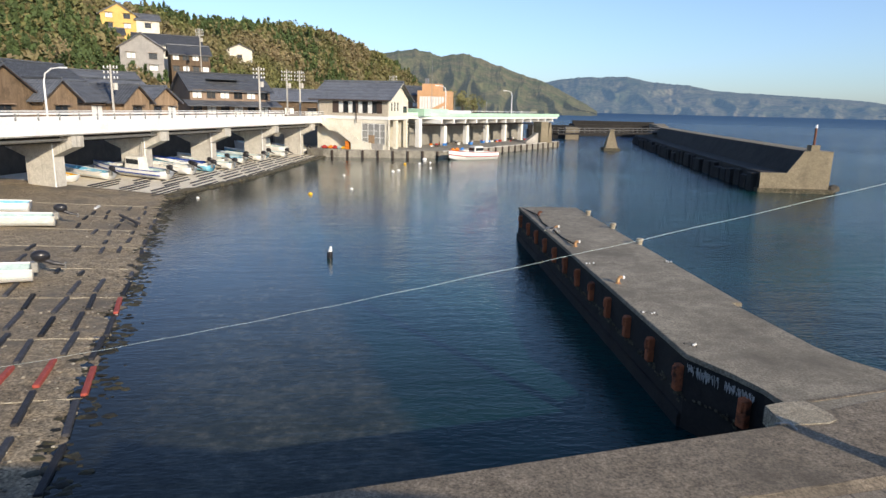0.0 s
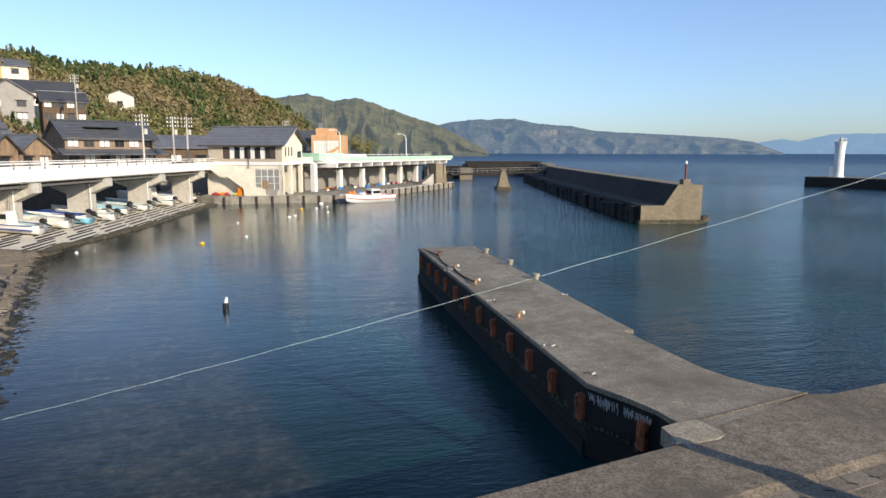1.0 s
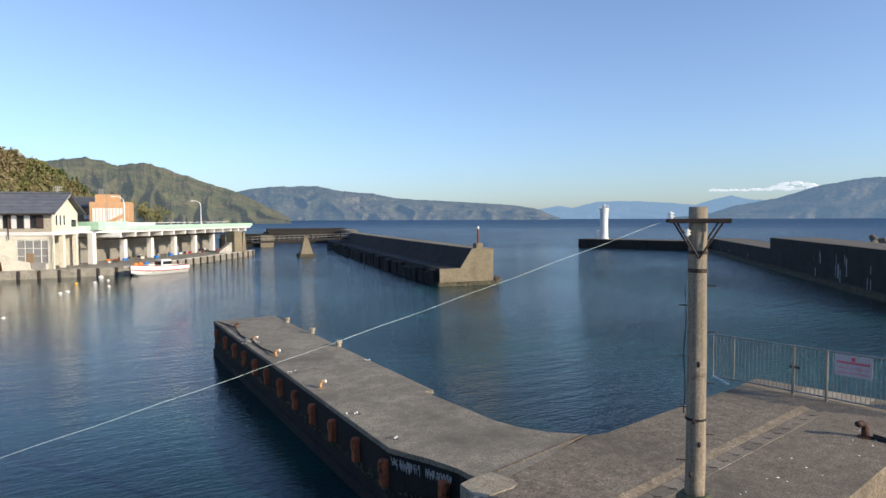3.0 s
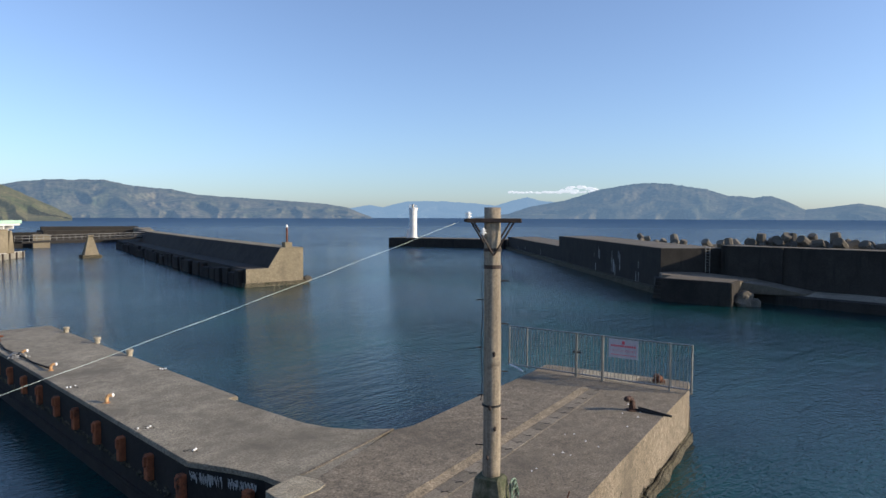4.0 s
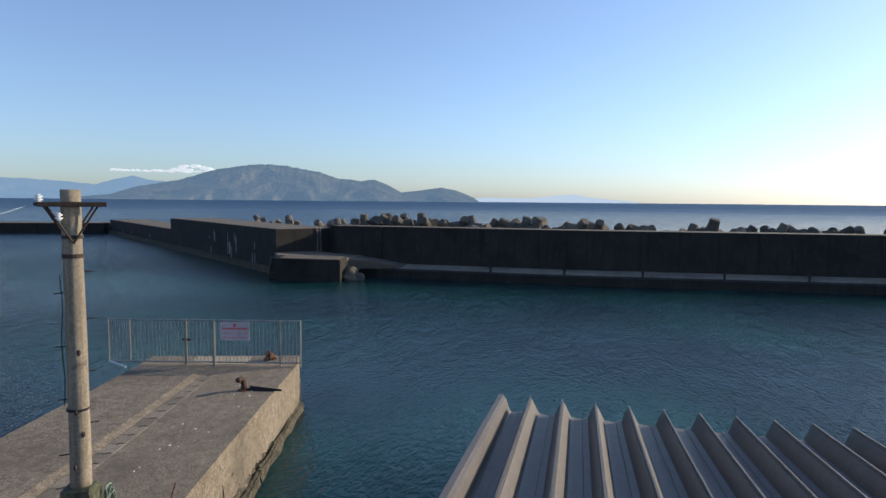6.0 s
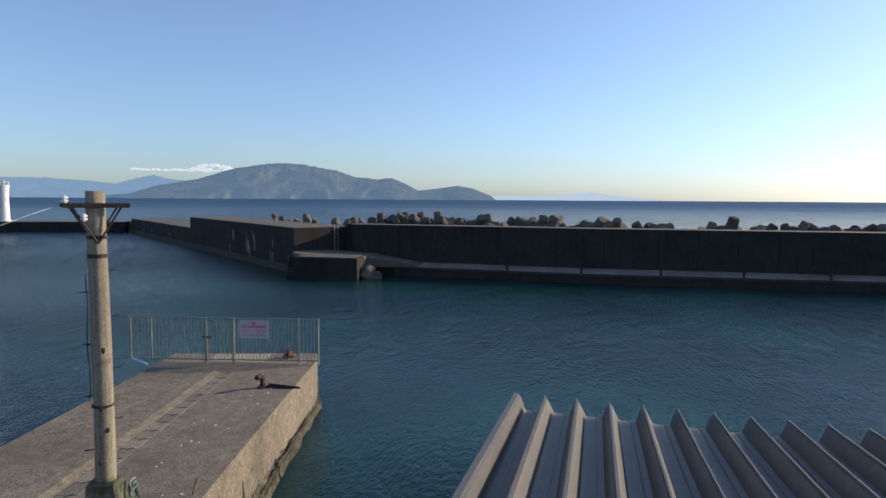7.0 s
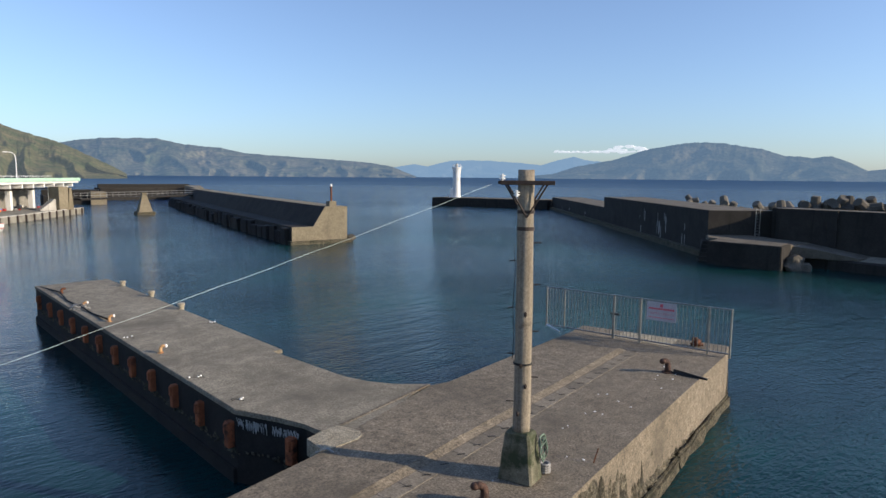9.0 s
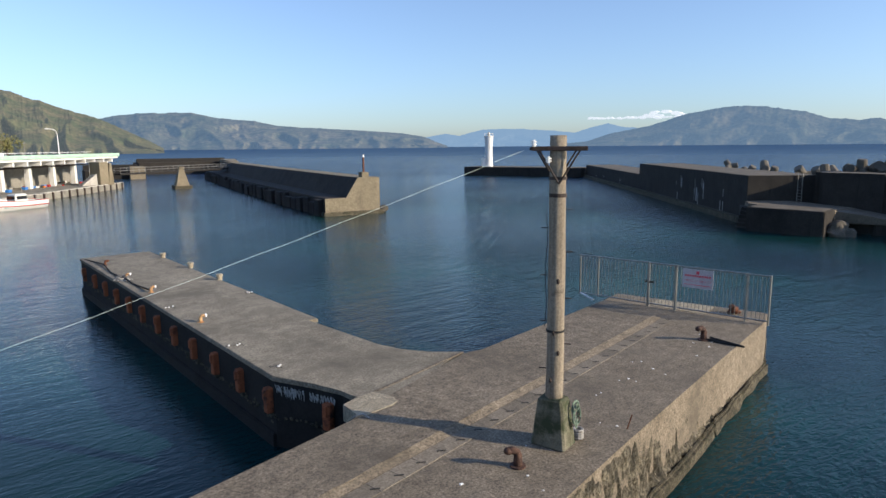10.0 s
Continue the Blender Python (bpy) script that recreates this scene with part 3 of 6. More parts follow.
dx, dy = DRAIN[1][0] - DRAIN[0][0], DRAIN[1][1] - DRAIN[0][1]
ang = math.atan2(dy, dx)
length = math.hypot(dx, dy)
cover_me = mesh_of("drain_cover", B(-0.295, 0.295, -0.215, 0.215, 0, 0.03, 0.008), M["cover"])
slot_me = mesh_of("slot", B(-0.09, 0.09, -0.018, 0.018, 0, 0.006), M["black_rope"])
for i in range(-22, 24):
    d = (i + 0.5) * 0.6
    m = Matrix.Translation((DRAIN[0][0] + dx / length * d, DRAIN[0][1] + dy / length * d, -0.022)) @ Matrix.Rotation(ang, 4, "Z")
    o = new("drain_cover", cover_me)
    o.parent, o.matrix_basis = stage, m
    o = new("slot", slot_me)
    o.parent, o.matrix_basis = stage, m @ Matrix.Translation((0.29, -0.06, 0.031)) @ Matrix.Rotation(radians(-38), 4, "Z")
bm = bmesh.new()
n = Vector((-dy, dx, 0)) / length
p0, p1 = Vector((*DRAIN[0], 0)) - Vector((dx, dy, 0)) * 1.2, Vector((*DRAIN[1], 0)) - Vector((dx, dy, 0)) * 0.05
v = [bm.verts.new(p) for p in (p0 + n * 0.22 + Vector((0, 0, 0.006)), p1 + n * 0.22 + Vector((0, 0, 0.006)), p1 + n * 0.44 + Vector((0, 0, 0.074)), p0 + n * 0.44 + Vector((0, 0, 0.074)))]
w = [bm.verts.new(x.co + Vector((0, 0, -0.2))) for x in v]
bm.faces.new(v)
for i in range(4):
    bm.faces.new((v[i], w[i], w[(i + 1) % 4], v[(i + 1) % 4]))
bmesh.ops.subdivide_edges(bm, edges=[e_ for e_ in bm.edges if e_.calc_length() > 3], cuts=60, use_grid_fill=True)
roughen(bm, 0.02, 2.5, lambda c: c.z > 0.05)
part("drain_kerb", bm, M["deck"], stage, "pale sloping kerb beside the drain")

# long arm of the jetty
arm = thing("pavement_jetty_arm", "long low concrete jetty arm with rust-red fenders", "jetty", kind="structure")
deck = [(1.73, 37.64), (4.23, 14.38), (4.88, 13.3), (5.27, 12.5), (5.40, 11.75), (6.1, 11.2), (9.3, 13.27), (8.55, 13.75), (8.05, 14.4), (7.7, 15.2), (7.02, 18.93), (7.4, 18.97), (5.21, 38.1)]
part("deck", P(deck, -0.07, 0.06, 0.02), M["arm"], arm, "bare worn brown-grey concrete deck")
body = [(1.78, 37.6), (4.28, 14.38), (4.93, 13.32), (5.32, 12.5), (5.45, 11.75), (6.1, 11.3), (9.2, 13.2), (8.5, 13.7), (8.0, 14.3), (7.6, 15.2), (6.9, 19), (6.95, 19.1), (5.11, 38.0)]
# shade of the side away from the sun is painted into wall and ledge
part("side_wall", P(body, -3.0, -0.06), M["dark_wall"], arm, "near-black wall down to the water, its shade put into the colour")
part("footing", P([(1.7, 37.7), (4.18, 14.4), (4.35, 14.4), (1.87, 37.7)], -3.0, -1.5, 0.03), M["dark_wall"], arm, "weedy ledge at the waterline in the wall's shade-dark colour")
fender_me = None
for i in range(13):
    f = i / 12
    y = 36.6 + (12.75 - 36.6) * f ** 0.93
    x = lerp_table(y, [(12.0, 5.3), (13.3, 4.83), (14.38, 4.2), (37.64, 1.73)])
    if fender_me is None:
        bm = bmesh.new()
        add_box(bm, -0.10, 0.10, -0.12, 0.12, -0.98, -0.30, 0.025)
        add_box(bm, -0.15, -0.09, -0.07, 0.07, -0.62, -0.34, 0.02)
        fender_me = mesh_of("fender", bm, M["fender"])
    o = tagged(new("fender", fender_me), "rust-red rubber fender")
    o.parent = arm
    o.matrix_basis = pose(x, y, 0, 0, 0, 6 + (20 if y < 14 else 0))
# torn white paint on the bend and the gritty patch at the joint
rng_ = random.Random(8)
bm = bmesh.new()
for k in range(150):
    f = rng_.choice((rng_.uniform(0.02, 0.50), rng_.uniform(0.58, 0.98)))
    x, y = 4.255 + 0.93 * f, 14.33 - 1.75 * f
    hgt = rng_.uniform(0.04, 0.20) * (1.2 - abs(f - 0.35))
    ztop = -0.13 - rng_.uniform(0, 0.14)
    wd = rng_.uniform(0.008, 0.022)
    c = Vector((x, y, 0))
    t_ = Vector((0.47, -0.883, 0)) * wd
    o_ = Vector((-0.883, -0.47, 0)) * 0.012
    q = [bm.verts.new(c - t_ + o_ + Vector((0, 0, ztop))), bm.verts.new(c + t_ + o_ + Vector((0, 0, ztop - rng_.uniform(0, 0.03)))), bm.verts.new(c + t_ * 0.6 + o_ + Vector((0, 0, ztop - hgt))), bm.verts.new(c - t_ * 0.6 + o_ + Vector((0, 0, ztop - hgt * 0.8)))]
    bm.faces.new(q)
part("flaking_paint", bm, M["lime"], arm, "flaking streaks of white paint")
# band of oysters along the wall
bm = bmesh.new()
for k in range(420):
    f = rng_.random()
    y = 12.9 + f * 24.4
    x = lerp_table(y, [(12.0, 5.3), (13.3, 4.88), (14.38, 4.25), (37.64, 1.76)]) + 0.02
    add_ball(bm, x, y, -1.06 + rng_.gauss(0, 0.06), rng_.uniform(0.03, 0.075), 0.6, 1.8, 0.7, 1)
part("oyster_band", bm, M["weed"], arm, "pale crust of oysters along the wall")
bm = P([(4.93, 10.80), (5.4, 10.88), (5.85, 10.97), (6.05, 11.12), (6.08, 11.35), (5.98, 11.65), (5.82, 11.93), (5.30, 11.80), (4.92, 11.62)], -0.3, 0.085, 0.01)
part("patch", bm, M["patch"], arm, "pale gritty concrete patch at the joint")
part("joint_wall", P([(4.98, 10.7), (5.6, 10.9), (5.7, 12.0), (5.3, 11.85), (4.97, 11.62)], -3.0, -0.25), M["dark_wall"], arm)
part("broken_step", P([(4.45, 10.6), (5.0, 10.75), (5.05, 11.2), (4.75, 11.15)], -2.6, -0.55, 0.06), M["deck"], arm)

# worn lip between arm and stage, a paler patch beyond the fence
part("seam", P([(5.9, 11.98), (6.0, 11.92), (9.35, 13.16), (9.3, 13.24)], 0.0, 0.074, 0.002), M["deck"], stage)
part("pale_patch", P([(18.7, 11.9), (19.9, 12.3), (19.2, 14.2), (18.2, 13.9)], 0.0, 0.012, 0.004), M["patch"], stage)

# ---------------------------------------------------------------- breakwater beside the channel
def section_wall(rows_, profile, bm_=None):
    """Sweeps a profile of (out, z) along rows of (point, outward direction), with end faces."""
    bm_ = bm_ or bmesh.new()
    rings = []
    for (px, py), (nx, ny) in rows_:
        rings.append([bm_.verts.new((px + nx * o, py + ny * o, z)) for o, z in profile])
    k = len(profile)
    for a_, b_ in zip(rings, rings[1:]):
        for i in range(k):
            bm_.faces.new((a_[i], a_[(i + 1) % k], b_[(i + 1) % k], b_[i]))
    bm_.faces.new(rings[0])
    bm_.faces.new(rings[-1][::-1])
    return bm_


bw = thing("wall_breakwater", "brown-grey concrete breakwater with a sloped parapet wall", "breakwater", kind="structure")
BW = [((27.84, 65.8), (1, 0)), ((29.9, 86.0), (1, 0)), ((32.17, 108.5), (1, 0)), ((36.0, 140.0), (1, 0)), ((39.4, 166.0), (1, 0))]
# walkway and parapet are coloured for shade, end face and crown for sunlight
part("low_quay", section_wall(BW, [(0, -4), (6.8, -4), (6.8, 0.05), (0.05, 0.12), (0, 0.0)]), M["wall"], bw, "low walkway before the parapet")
part("parapet", section_wall(BW, [(2.6, 0.05), (6.82, 0.05), (6.84, 2.28), (4.05, 2.30)]), M["wall"], bw, "sloped parapet wall, the shade of its side put into the dark colour")
part("end_face", section_wall([((27.83, 65.70), (1, 0)), ((27.85, 65.86), (1, 0))], [(0, -3), (6.82, -3), (6.84, 2.27), (4.03, 2.29), (2.58, 0.1), (0.0, 0.1)]), M["block"], bw, "brown end face, its sunlight put into the lighter colour")
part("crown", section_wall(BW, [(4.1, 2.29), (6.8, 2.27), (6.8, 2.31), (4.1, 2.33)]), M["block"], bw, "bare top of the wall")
part("plinth", P([(27.6, 65.45), (34.9, 65.15), (34.95, 66.4), (27.7, 66.6)], -3, -1.45, 0.06), M["weed"], bw, "weed-stained plinth at the waterline")
bm = bmesh.new()
for i in range(40):
    f = i / 39
    y = 66.6 + f * 96
    x = lerp_table(y, [(65.8, 27.84), (86, 29.9), (108.5, 32.17), (140, 36), (166, 39.4)])
    h = random.uniform(-0.7, 0.05)
    add_box(bm, x - random.uniform(0.25, 0.6), x + 0.2, y, y + random.uniform(0.8, 2.2), -3, h, 0.08)
roughen(bm, 0.12, 0.9)
part("rubbing_blocks", bm, M["dark_wall"], bw, "dark rough fender blocks")
bm = bmesh.new()
for i in range(9):
    x, y = 35.0 + random.uniform(0, 0.9), 66.5 + i * 0.9
    add_ball(bm, x, y, -1.5 + random.uniform(-.2, .4), random.uniform(0.5, 0.8), 1, 1.2, 0.8, 1)
roughen(bm, 0.25, 1.1)
solid("rocks", bm, M["tetra"], "brown boulders at the end of the breakwater", "rocks", "stuff")
beacon = thing("channel_beacon", "slim rusty beacon post on a concrete box", "beacon", pose(33.1, 66.6, 2.28))
part("box", B(-0.45, 0.45, -0.45, 0.45, 0, 0.62, 0.04), M["block"], beacon)
part("post", T([(0, 0, 0.62), (0, 0, 2.3)], 0.11, 10), M["rust"], beacon, "rust-red post")
part("lantern", T([(0, 0, 2.3), (0, 0, 2.42), (0, 0, 2.6)], 0.16, 10, 0.08), M["ceramic"], beacon)

outer = thing("wall_outer_breakwater", "far concrete breakwater closing the basin", "breakwater", kind="structure")
# sunlight on the head and shade on the rest are put into the colours
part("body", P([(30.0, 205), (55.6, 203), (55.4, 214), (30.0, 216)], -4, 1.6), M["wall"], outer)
part("head", P([(45.5, 166.0), (47.5, 166), (57.0, 203), (52.5, 203)], -4, 2.35), M["block"], outer, "brown concrete wall, its sunlight put into the lighter colour")
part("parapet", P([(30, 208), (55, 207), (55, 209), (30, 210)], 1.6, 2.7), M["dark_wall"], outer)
inner = thing("wall_inner_mole", "short concrete mole by the market quay", "breakwater", kind="structure")
part("body", P([(14, 180), (26.2, 178), (26.4, 186), (14, 188)], -4, 0.4), M["dark_wall"], inner)
part("end_block", P([(23.6, 176.5), (27.0, 176), (27.2, 181), (23.8, 181)], -4, 1.3, 0.1), M["block"], inner)
part("parapet", P([(14, 184), (26.2, 182), (26.3, 183.2), (14, 185.2)], 0.4, 1.7), M["dark_wall"], inner)

bridge = thing("footbridge", "long thin concrete footbridge with rails over the channel", "footbridge")
BA, BBp = Vector((15.5, 133.5, 1.15)), Vector((41.0, 152.0, 1.15))
dv = (BBp - BA).normalized()
nv = Vector((-dv.y, dv.x, 0)) * 0.8
part("deck", P([(BA - nv).xy, (BBp - nv).xy, (BBp + nv).xy, (BA + nv).xy], 0.85, 1.2), M["dark_wall"], bridge)
for sd in (-1, 1):
    for h in (0.5, 1.0):
        part("rail", T([BA + nv * sd + Vector((0, 0, h)), BBp + nv * sd + Vector((0, 0, h))], 0.03, 5), M["steel"], bridge)
    for i in range(22):
        p = BA.lerp(BBp, i / 21) + nv * sd
        part("post", T([p, p + Vector((0, 0, 1.0))], 0.03, 5), M["steel"], bridge)
pier = thing("bridge_pier", "tapered brown concrete pier standing in the water", "bridge pier", pose(26.1, 130.2, 0))
part("pyramid", B(-1.2, 1.2, -1.2, 1.2, -1.3, 2.0, top=(0.85, 0.85)), M["block"], pier)
part("cap", B(-0.5, 0.5, -0.7, 0.7, 2.0, 2.25, 0.05), M["block"], pier)
part("base", B(-1.6, 1.6, -1.6, 1.6, -4, -1.3, 0.06), M["weed"], pier)

# ---------------------------------------------------------------- great seawall on the open side
sw = thing("wall_seawall", "high concrete seawall, the shade of its harbour side put into the dark colour", "seawall", kind="structure")
D2 = Vector((0.5945, 0.804, 0))
N2 = Vector((0.804, -0.5945, 0))
C0 = Vector((58.6, 35.2, 0))


def sw_at(s, o):
    p = C0 + D2 * s + N2 * o
    return (p.x, p.y)


# face and crown differ in colour to carry shade and sunlight
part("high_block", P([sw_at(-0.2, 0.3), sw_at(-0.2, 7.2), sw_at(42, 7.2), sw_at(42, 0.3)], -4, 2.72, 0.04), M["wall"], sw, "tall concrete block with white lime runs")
part("high_crown", P([sw_at(-0.1, 0.5), sw_at(-0.1, 7.0), sw_at(41.9, 7.0), sw_at(41.9, 0.5)], 2.70, 2.74), M["wall_top"], sw, "bare weathered top, its sunlight put into the lighter colour")
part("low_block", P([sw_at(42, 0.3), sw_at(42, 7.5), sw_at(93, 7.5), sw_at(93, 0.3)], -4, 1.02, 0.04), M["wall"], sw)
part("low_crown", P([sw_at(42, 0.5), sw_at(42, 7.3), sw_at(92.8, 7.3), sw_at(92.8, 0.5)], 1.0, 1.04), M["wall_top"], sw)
part("footing", P([sw_at(-3.0, -0.5), sw_at(-3.0, 0.4), sw_at(93, 0.4), sw_at(93, -0.5)], -4, -1.3, 0.05), M["weed"], sw, "weedy ledge at the waterline")
for k in range(22):
    s = random.choice((5.5, 12.0, 13.5, 20.0)) + 2.6 * random.random() if k < 18 else 45 + 40 * random.random()
    top = random.uniform(-0.4, 1.9) if k < 18 else random.uniform(-0.9, 0.2)
    ln = random.uniform(0.5, 1.9) if k < 18 else 0.5
    x, y = sw_at(s, 0.29)
    wd = random.uniform(0.05, 0.16)
    bm = B(-wd, wd, -0.006, 0.006, -ln, 0)
    bmesh.ops.subdivide_edges(bm, edges=bm.edges[:], cuts=4, use_grid_fill=True)
    for v_ in bm.verts:
        v_.co.x *= 0.6 + 0.6 * abs(noise.noise(v_.co * 3 + Vector((s, 0, 0))))
    part("lime_run", bm, M["lime"], sw, "white lime run", at=Matrix.Translation((x, y, top)) @ Matrix.Rotation(math.atan2(D2.y, D2.x), 4, "Z"))
# landing blocks in front, then the long wall with its ledge
def sloped(pts, z0, tops, seg=6, rough=0.04, freq=1.2):
    """A slab with its own height at every corner, its top worn uneven."""
    bm_ = bmesh.new()
    hi = [bm_.verts.new((x, y, z)) for (x, y), z in zip(pts, tops)]
    lo = [bm_.verts.new((x, y, z0)) for x, y in pts]
    bm_.faces.new(hi)
    bm_.faces.new(lo[::-1])
    for i in range(len(pts)):
        k_ = (i + 1) % len(pts)
        bm_.faces.new((hi[i], lo[i], lo[k_], hi[k_]))
    bmesh.ops.recalc_face_normals(bm_, faces=bm_.faces[:])
    bmesh.ops.bevel(bm_, geom=bm_.edges[:], offset=0.07, segments=2, affect="EDGES")
    bmesh.ops.subdivide_edges(bm_, edges=[e_ for e_ in bm_.edges if e_.calc_length() > 0.8], cuts=seg, use_grid_fill=True)
    roughen(bm_, rough, freq)
    return bm_


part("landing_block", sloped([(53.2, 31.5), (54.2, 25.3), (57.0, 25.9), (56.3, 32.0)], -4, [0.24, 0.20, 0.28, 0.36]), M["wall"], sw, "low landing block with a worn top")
part("landing_cap", sloped([(53.45, 31.35), (54.4, 25.5), (56.9, 26.0), (56.2, 31.9)], 0.0, [0.27, 0.23, 0.31, 0.39], 6, 0.03), M["wall_top"], sw, "worn top of the landing in the crown's lighter colour")
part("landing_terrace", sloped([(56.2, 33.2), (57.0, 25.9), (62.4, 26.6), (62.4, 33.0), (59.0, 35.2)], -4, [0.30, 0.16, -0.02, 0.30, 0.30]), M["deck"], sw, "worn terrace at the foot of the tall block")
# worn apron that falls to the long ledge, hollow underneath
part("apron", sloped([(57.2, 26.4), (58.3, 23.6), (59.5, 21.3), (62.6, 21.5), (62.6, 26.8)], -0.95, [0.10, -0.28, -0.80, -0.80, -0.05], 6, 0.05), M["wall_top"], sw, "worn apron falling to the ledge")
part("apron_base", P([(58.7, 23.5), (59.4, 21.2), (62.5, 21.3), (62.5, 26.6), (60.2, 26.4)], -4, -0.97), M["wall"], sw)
for k in range(6):
    part("step", P([(54.3 + 0.3 * k, 33.1 + 0.1 * k), (54.5 + 0.3 * k, 31.9), (57.0, 32.1), (57.6, 34.9)], -2.6, -1.75 + 0.34 * k, 0.03), M["wall"], sw)
bm = bmesh.new()
add_ball(bm, 56.0, 25.0, -1.55, 0.95, 1.0, 0.8, 0.95, 3)
add_ball(bm, 56.6, 24.4, -1.8, 0.7, 1.0, 0.8, 0.9, 3)
roughen(bm, 0.35, 1.6)
part("boulder", bm, M["tetra"], sw, "brown boulder fallen beside the landing")
WALL = [((62.3, 30.0), (1, 0.03)), ((62.9, 5), (1, 0.03)), ((65.6, -17.0), (1, 0.05)), ((74.0, -80.0), (1, 0.1))]
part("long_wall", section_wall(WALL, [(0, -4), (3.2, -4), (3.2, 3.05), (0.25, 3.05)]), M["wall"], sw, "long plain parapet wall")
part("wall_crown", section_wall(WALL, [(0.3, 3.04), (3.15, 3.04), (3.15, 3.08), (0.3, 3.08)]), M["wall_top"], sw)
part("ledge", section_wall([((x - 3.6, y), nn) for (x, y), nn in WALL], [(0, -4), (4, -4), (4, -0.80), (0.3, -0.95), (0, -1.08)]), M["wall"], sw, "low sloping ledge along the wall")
part("ledge_top", section_wall([((x - 3.2, y), nn) for (x, y), nn in WALL], [(0, -1.0), (3.4, -0.9), (3.4, -0.78), (0, -0.93)]), M["arm"], sw, "top of the ledge in a paler tone")
for k in range(8):
    y = 12 - k * 7.0
    x = lerp_table(-y, [(-30, 59.1), (-5, 59.7), (17, 62.4), (80, 70.8)])
    post = thing("mooring_post", "small dark iron mooring post on the ledge", "mooring post", pose(x, y, -0.86), "mooring posts on the ledge")
    part("post", T([(0, 0, -0.1), (0, 0, 0.35)], 0.11, 8), M["dark_iron"], post)
    part("head", T([(0, 0, 0.35), (0, 0, 0.47)], 0.17, 8), M["dark_iron"], post)
# south face of the tall block: ladder and stain recess
ladder = thing("ladder", "rusty iron ladder fixed to the seawall", "ladder")
lx, ly = sw_at(-0.28, 5.2)
side = Vector((N2.x, N2.y, 0))
for sd in (-0.22, 0.22):
    part("stile", T([(lx + side.x * sd, ly + side.y * sd, 0.2), (lx + side.x * sd, ly + side.y * sd, 2.95)], 0.035, 6), M["steel"], ladder)
for k in range(9):
    z = 0.4 + k * 0.3
    part("rung", T([(lx - side.x * 0.22, ly - side.y * 0.22, z), (lx + side.x * 0.22, ly + side.y * 0.22, z)], 0.022, 6), M["steel"], ladder)
part("joining_wall", P([sw_at(-0.25, 6.6), (62.4, 24.5), (65.6, 24.5), sw_at(2.5, 9.5)], -4, 3.05), M["wall"], sw)

# lighthouse mole
mole = thing("wall_lighthouse_mole", "low dark concrete mole carrying the lighthouse", "breakwater", kind="structure")
part("body", P([(97.7, 137.2), (111.4, 108.8), (119.0, 112.5), (105.2, 141.0)], -4, 0.35, 0.08), M["wall"], mole)
part("crown", P([(98.2, 137.2), (111.6, 109.5), (118.6, 112.8), (105.0, 140.4)], 0.33, 0.37), M["wall_top"], mole)
lh = thing("lighthouse", "small white lighthouse flaring towards its gallery", "lighthouse", pose(103.5, 134.3, 0.36, 0, 0, -37.7))
bm = bmesh.new()
ring = None
for rr, z in ((1.2, 0), (1.2, 0.22), (1.06, 0.24), (1.0, 2.0), (0.95, 4.4), (0.98, 5.9), (1.1, 7.2), (1.16, 7.55), (1.22, 7.6), (1.22, 7.85), (1.1, 7.87)):
    cur = [bm.verts.new((math.cos(k * math.tau / 28) * rr, math.sin(k * math.tau / 28) * rr, z)) for k in range(28)]
    if ring:
        for k in range(28):
            bm.faces.new((ring[k], ring[(k + 1) % 28], cur[(k + 1) % 28], cur[k]))
    ring = cur
bm.faces.new(ring)
part("tower", bm, M["white_paint"], lh)
part("porch", B(-1.75, -0.75, -0.6, 0.6, 0, 2.3, 0.05), M["white_paint"], lh, "white porch beside the tower")
for k in range(12):
    c, s = math.cos(k * math.tau / 12) * 1.12, math.sin(k * math.tau / 12) * 1.12
    part("baluster", T([(c, s, 7.85), (c, s, 8.5)], 0.035, 5), M["white_paint"], lh)
part("gallery_rail", T([(math.cos(k * math.tau / 24) * 1.12, math.sin(k * math.tau / 24) * 1.12, 8.5) for k in range(25)], 0.04, 5), M["white_paint"], lh)
part("lantern", T([(0, 0, 7.85), (0, 0, 8.5), (0, 0, 8.8)], 0.4, 12, 0.28), M["steel"], lh)


# tetrapods behind the wall
def tetrapod_mesh():
    bm_ = bmesh.new()
    for d in ((0, 0, 1), (0.943, 0, -0.333), (-0.471, 0.816, -0.333), (-0.471, -0.816, -0.333)):
        add_tube(bm_, [(0, 0, 0), Vector(d) * 0.5, Vector(d) * 1.3, Vector(d) * 1.38], 0.62, 10, 0.40)
    return mesh_of("tetrapod", bm_, M["tetra"])


tet = tetrapod_mesh()
random.seed(4)
spots = []
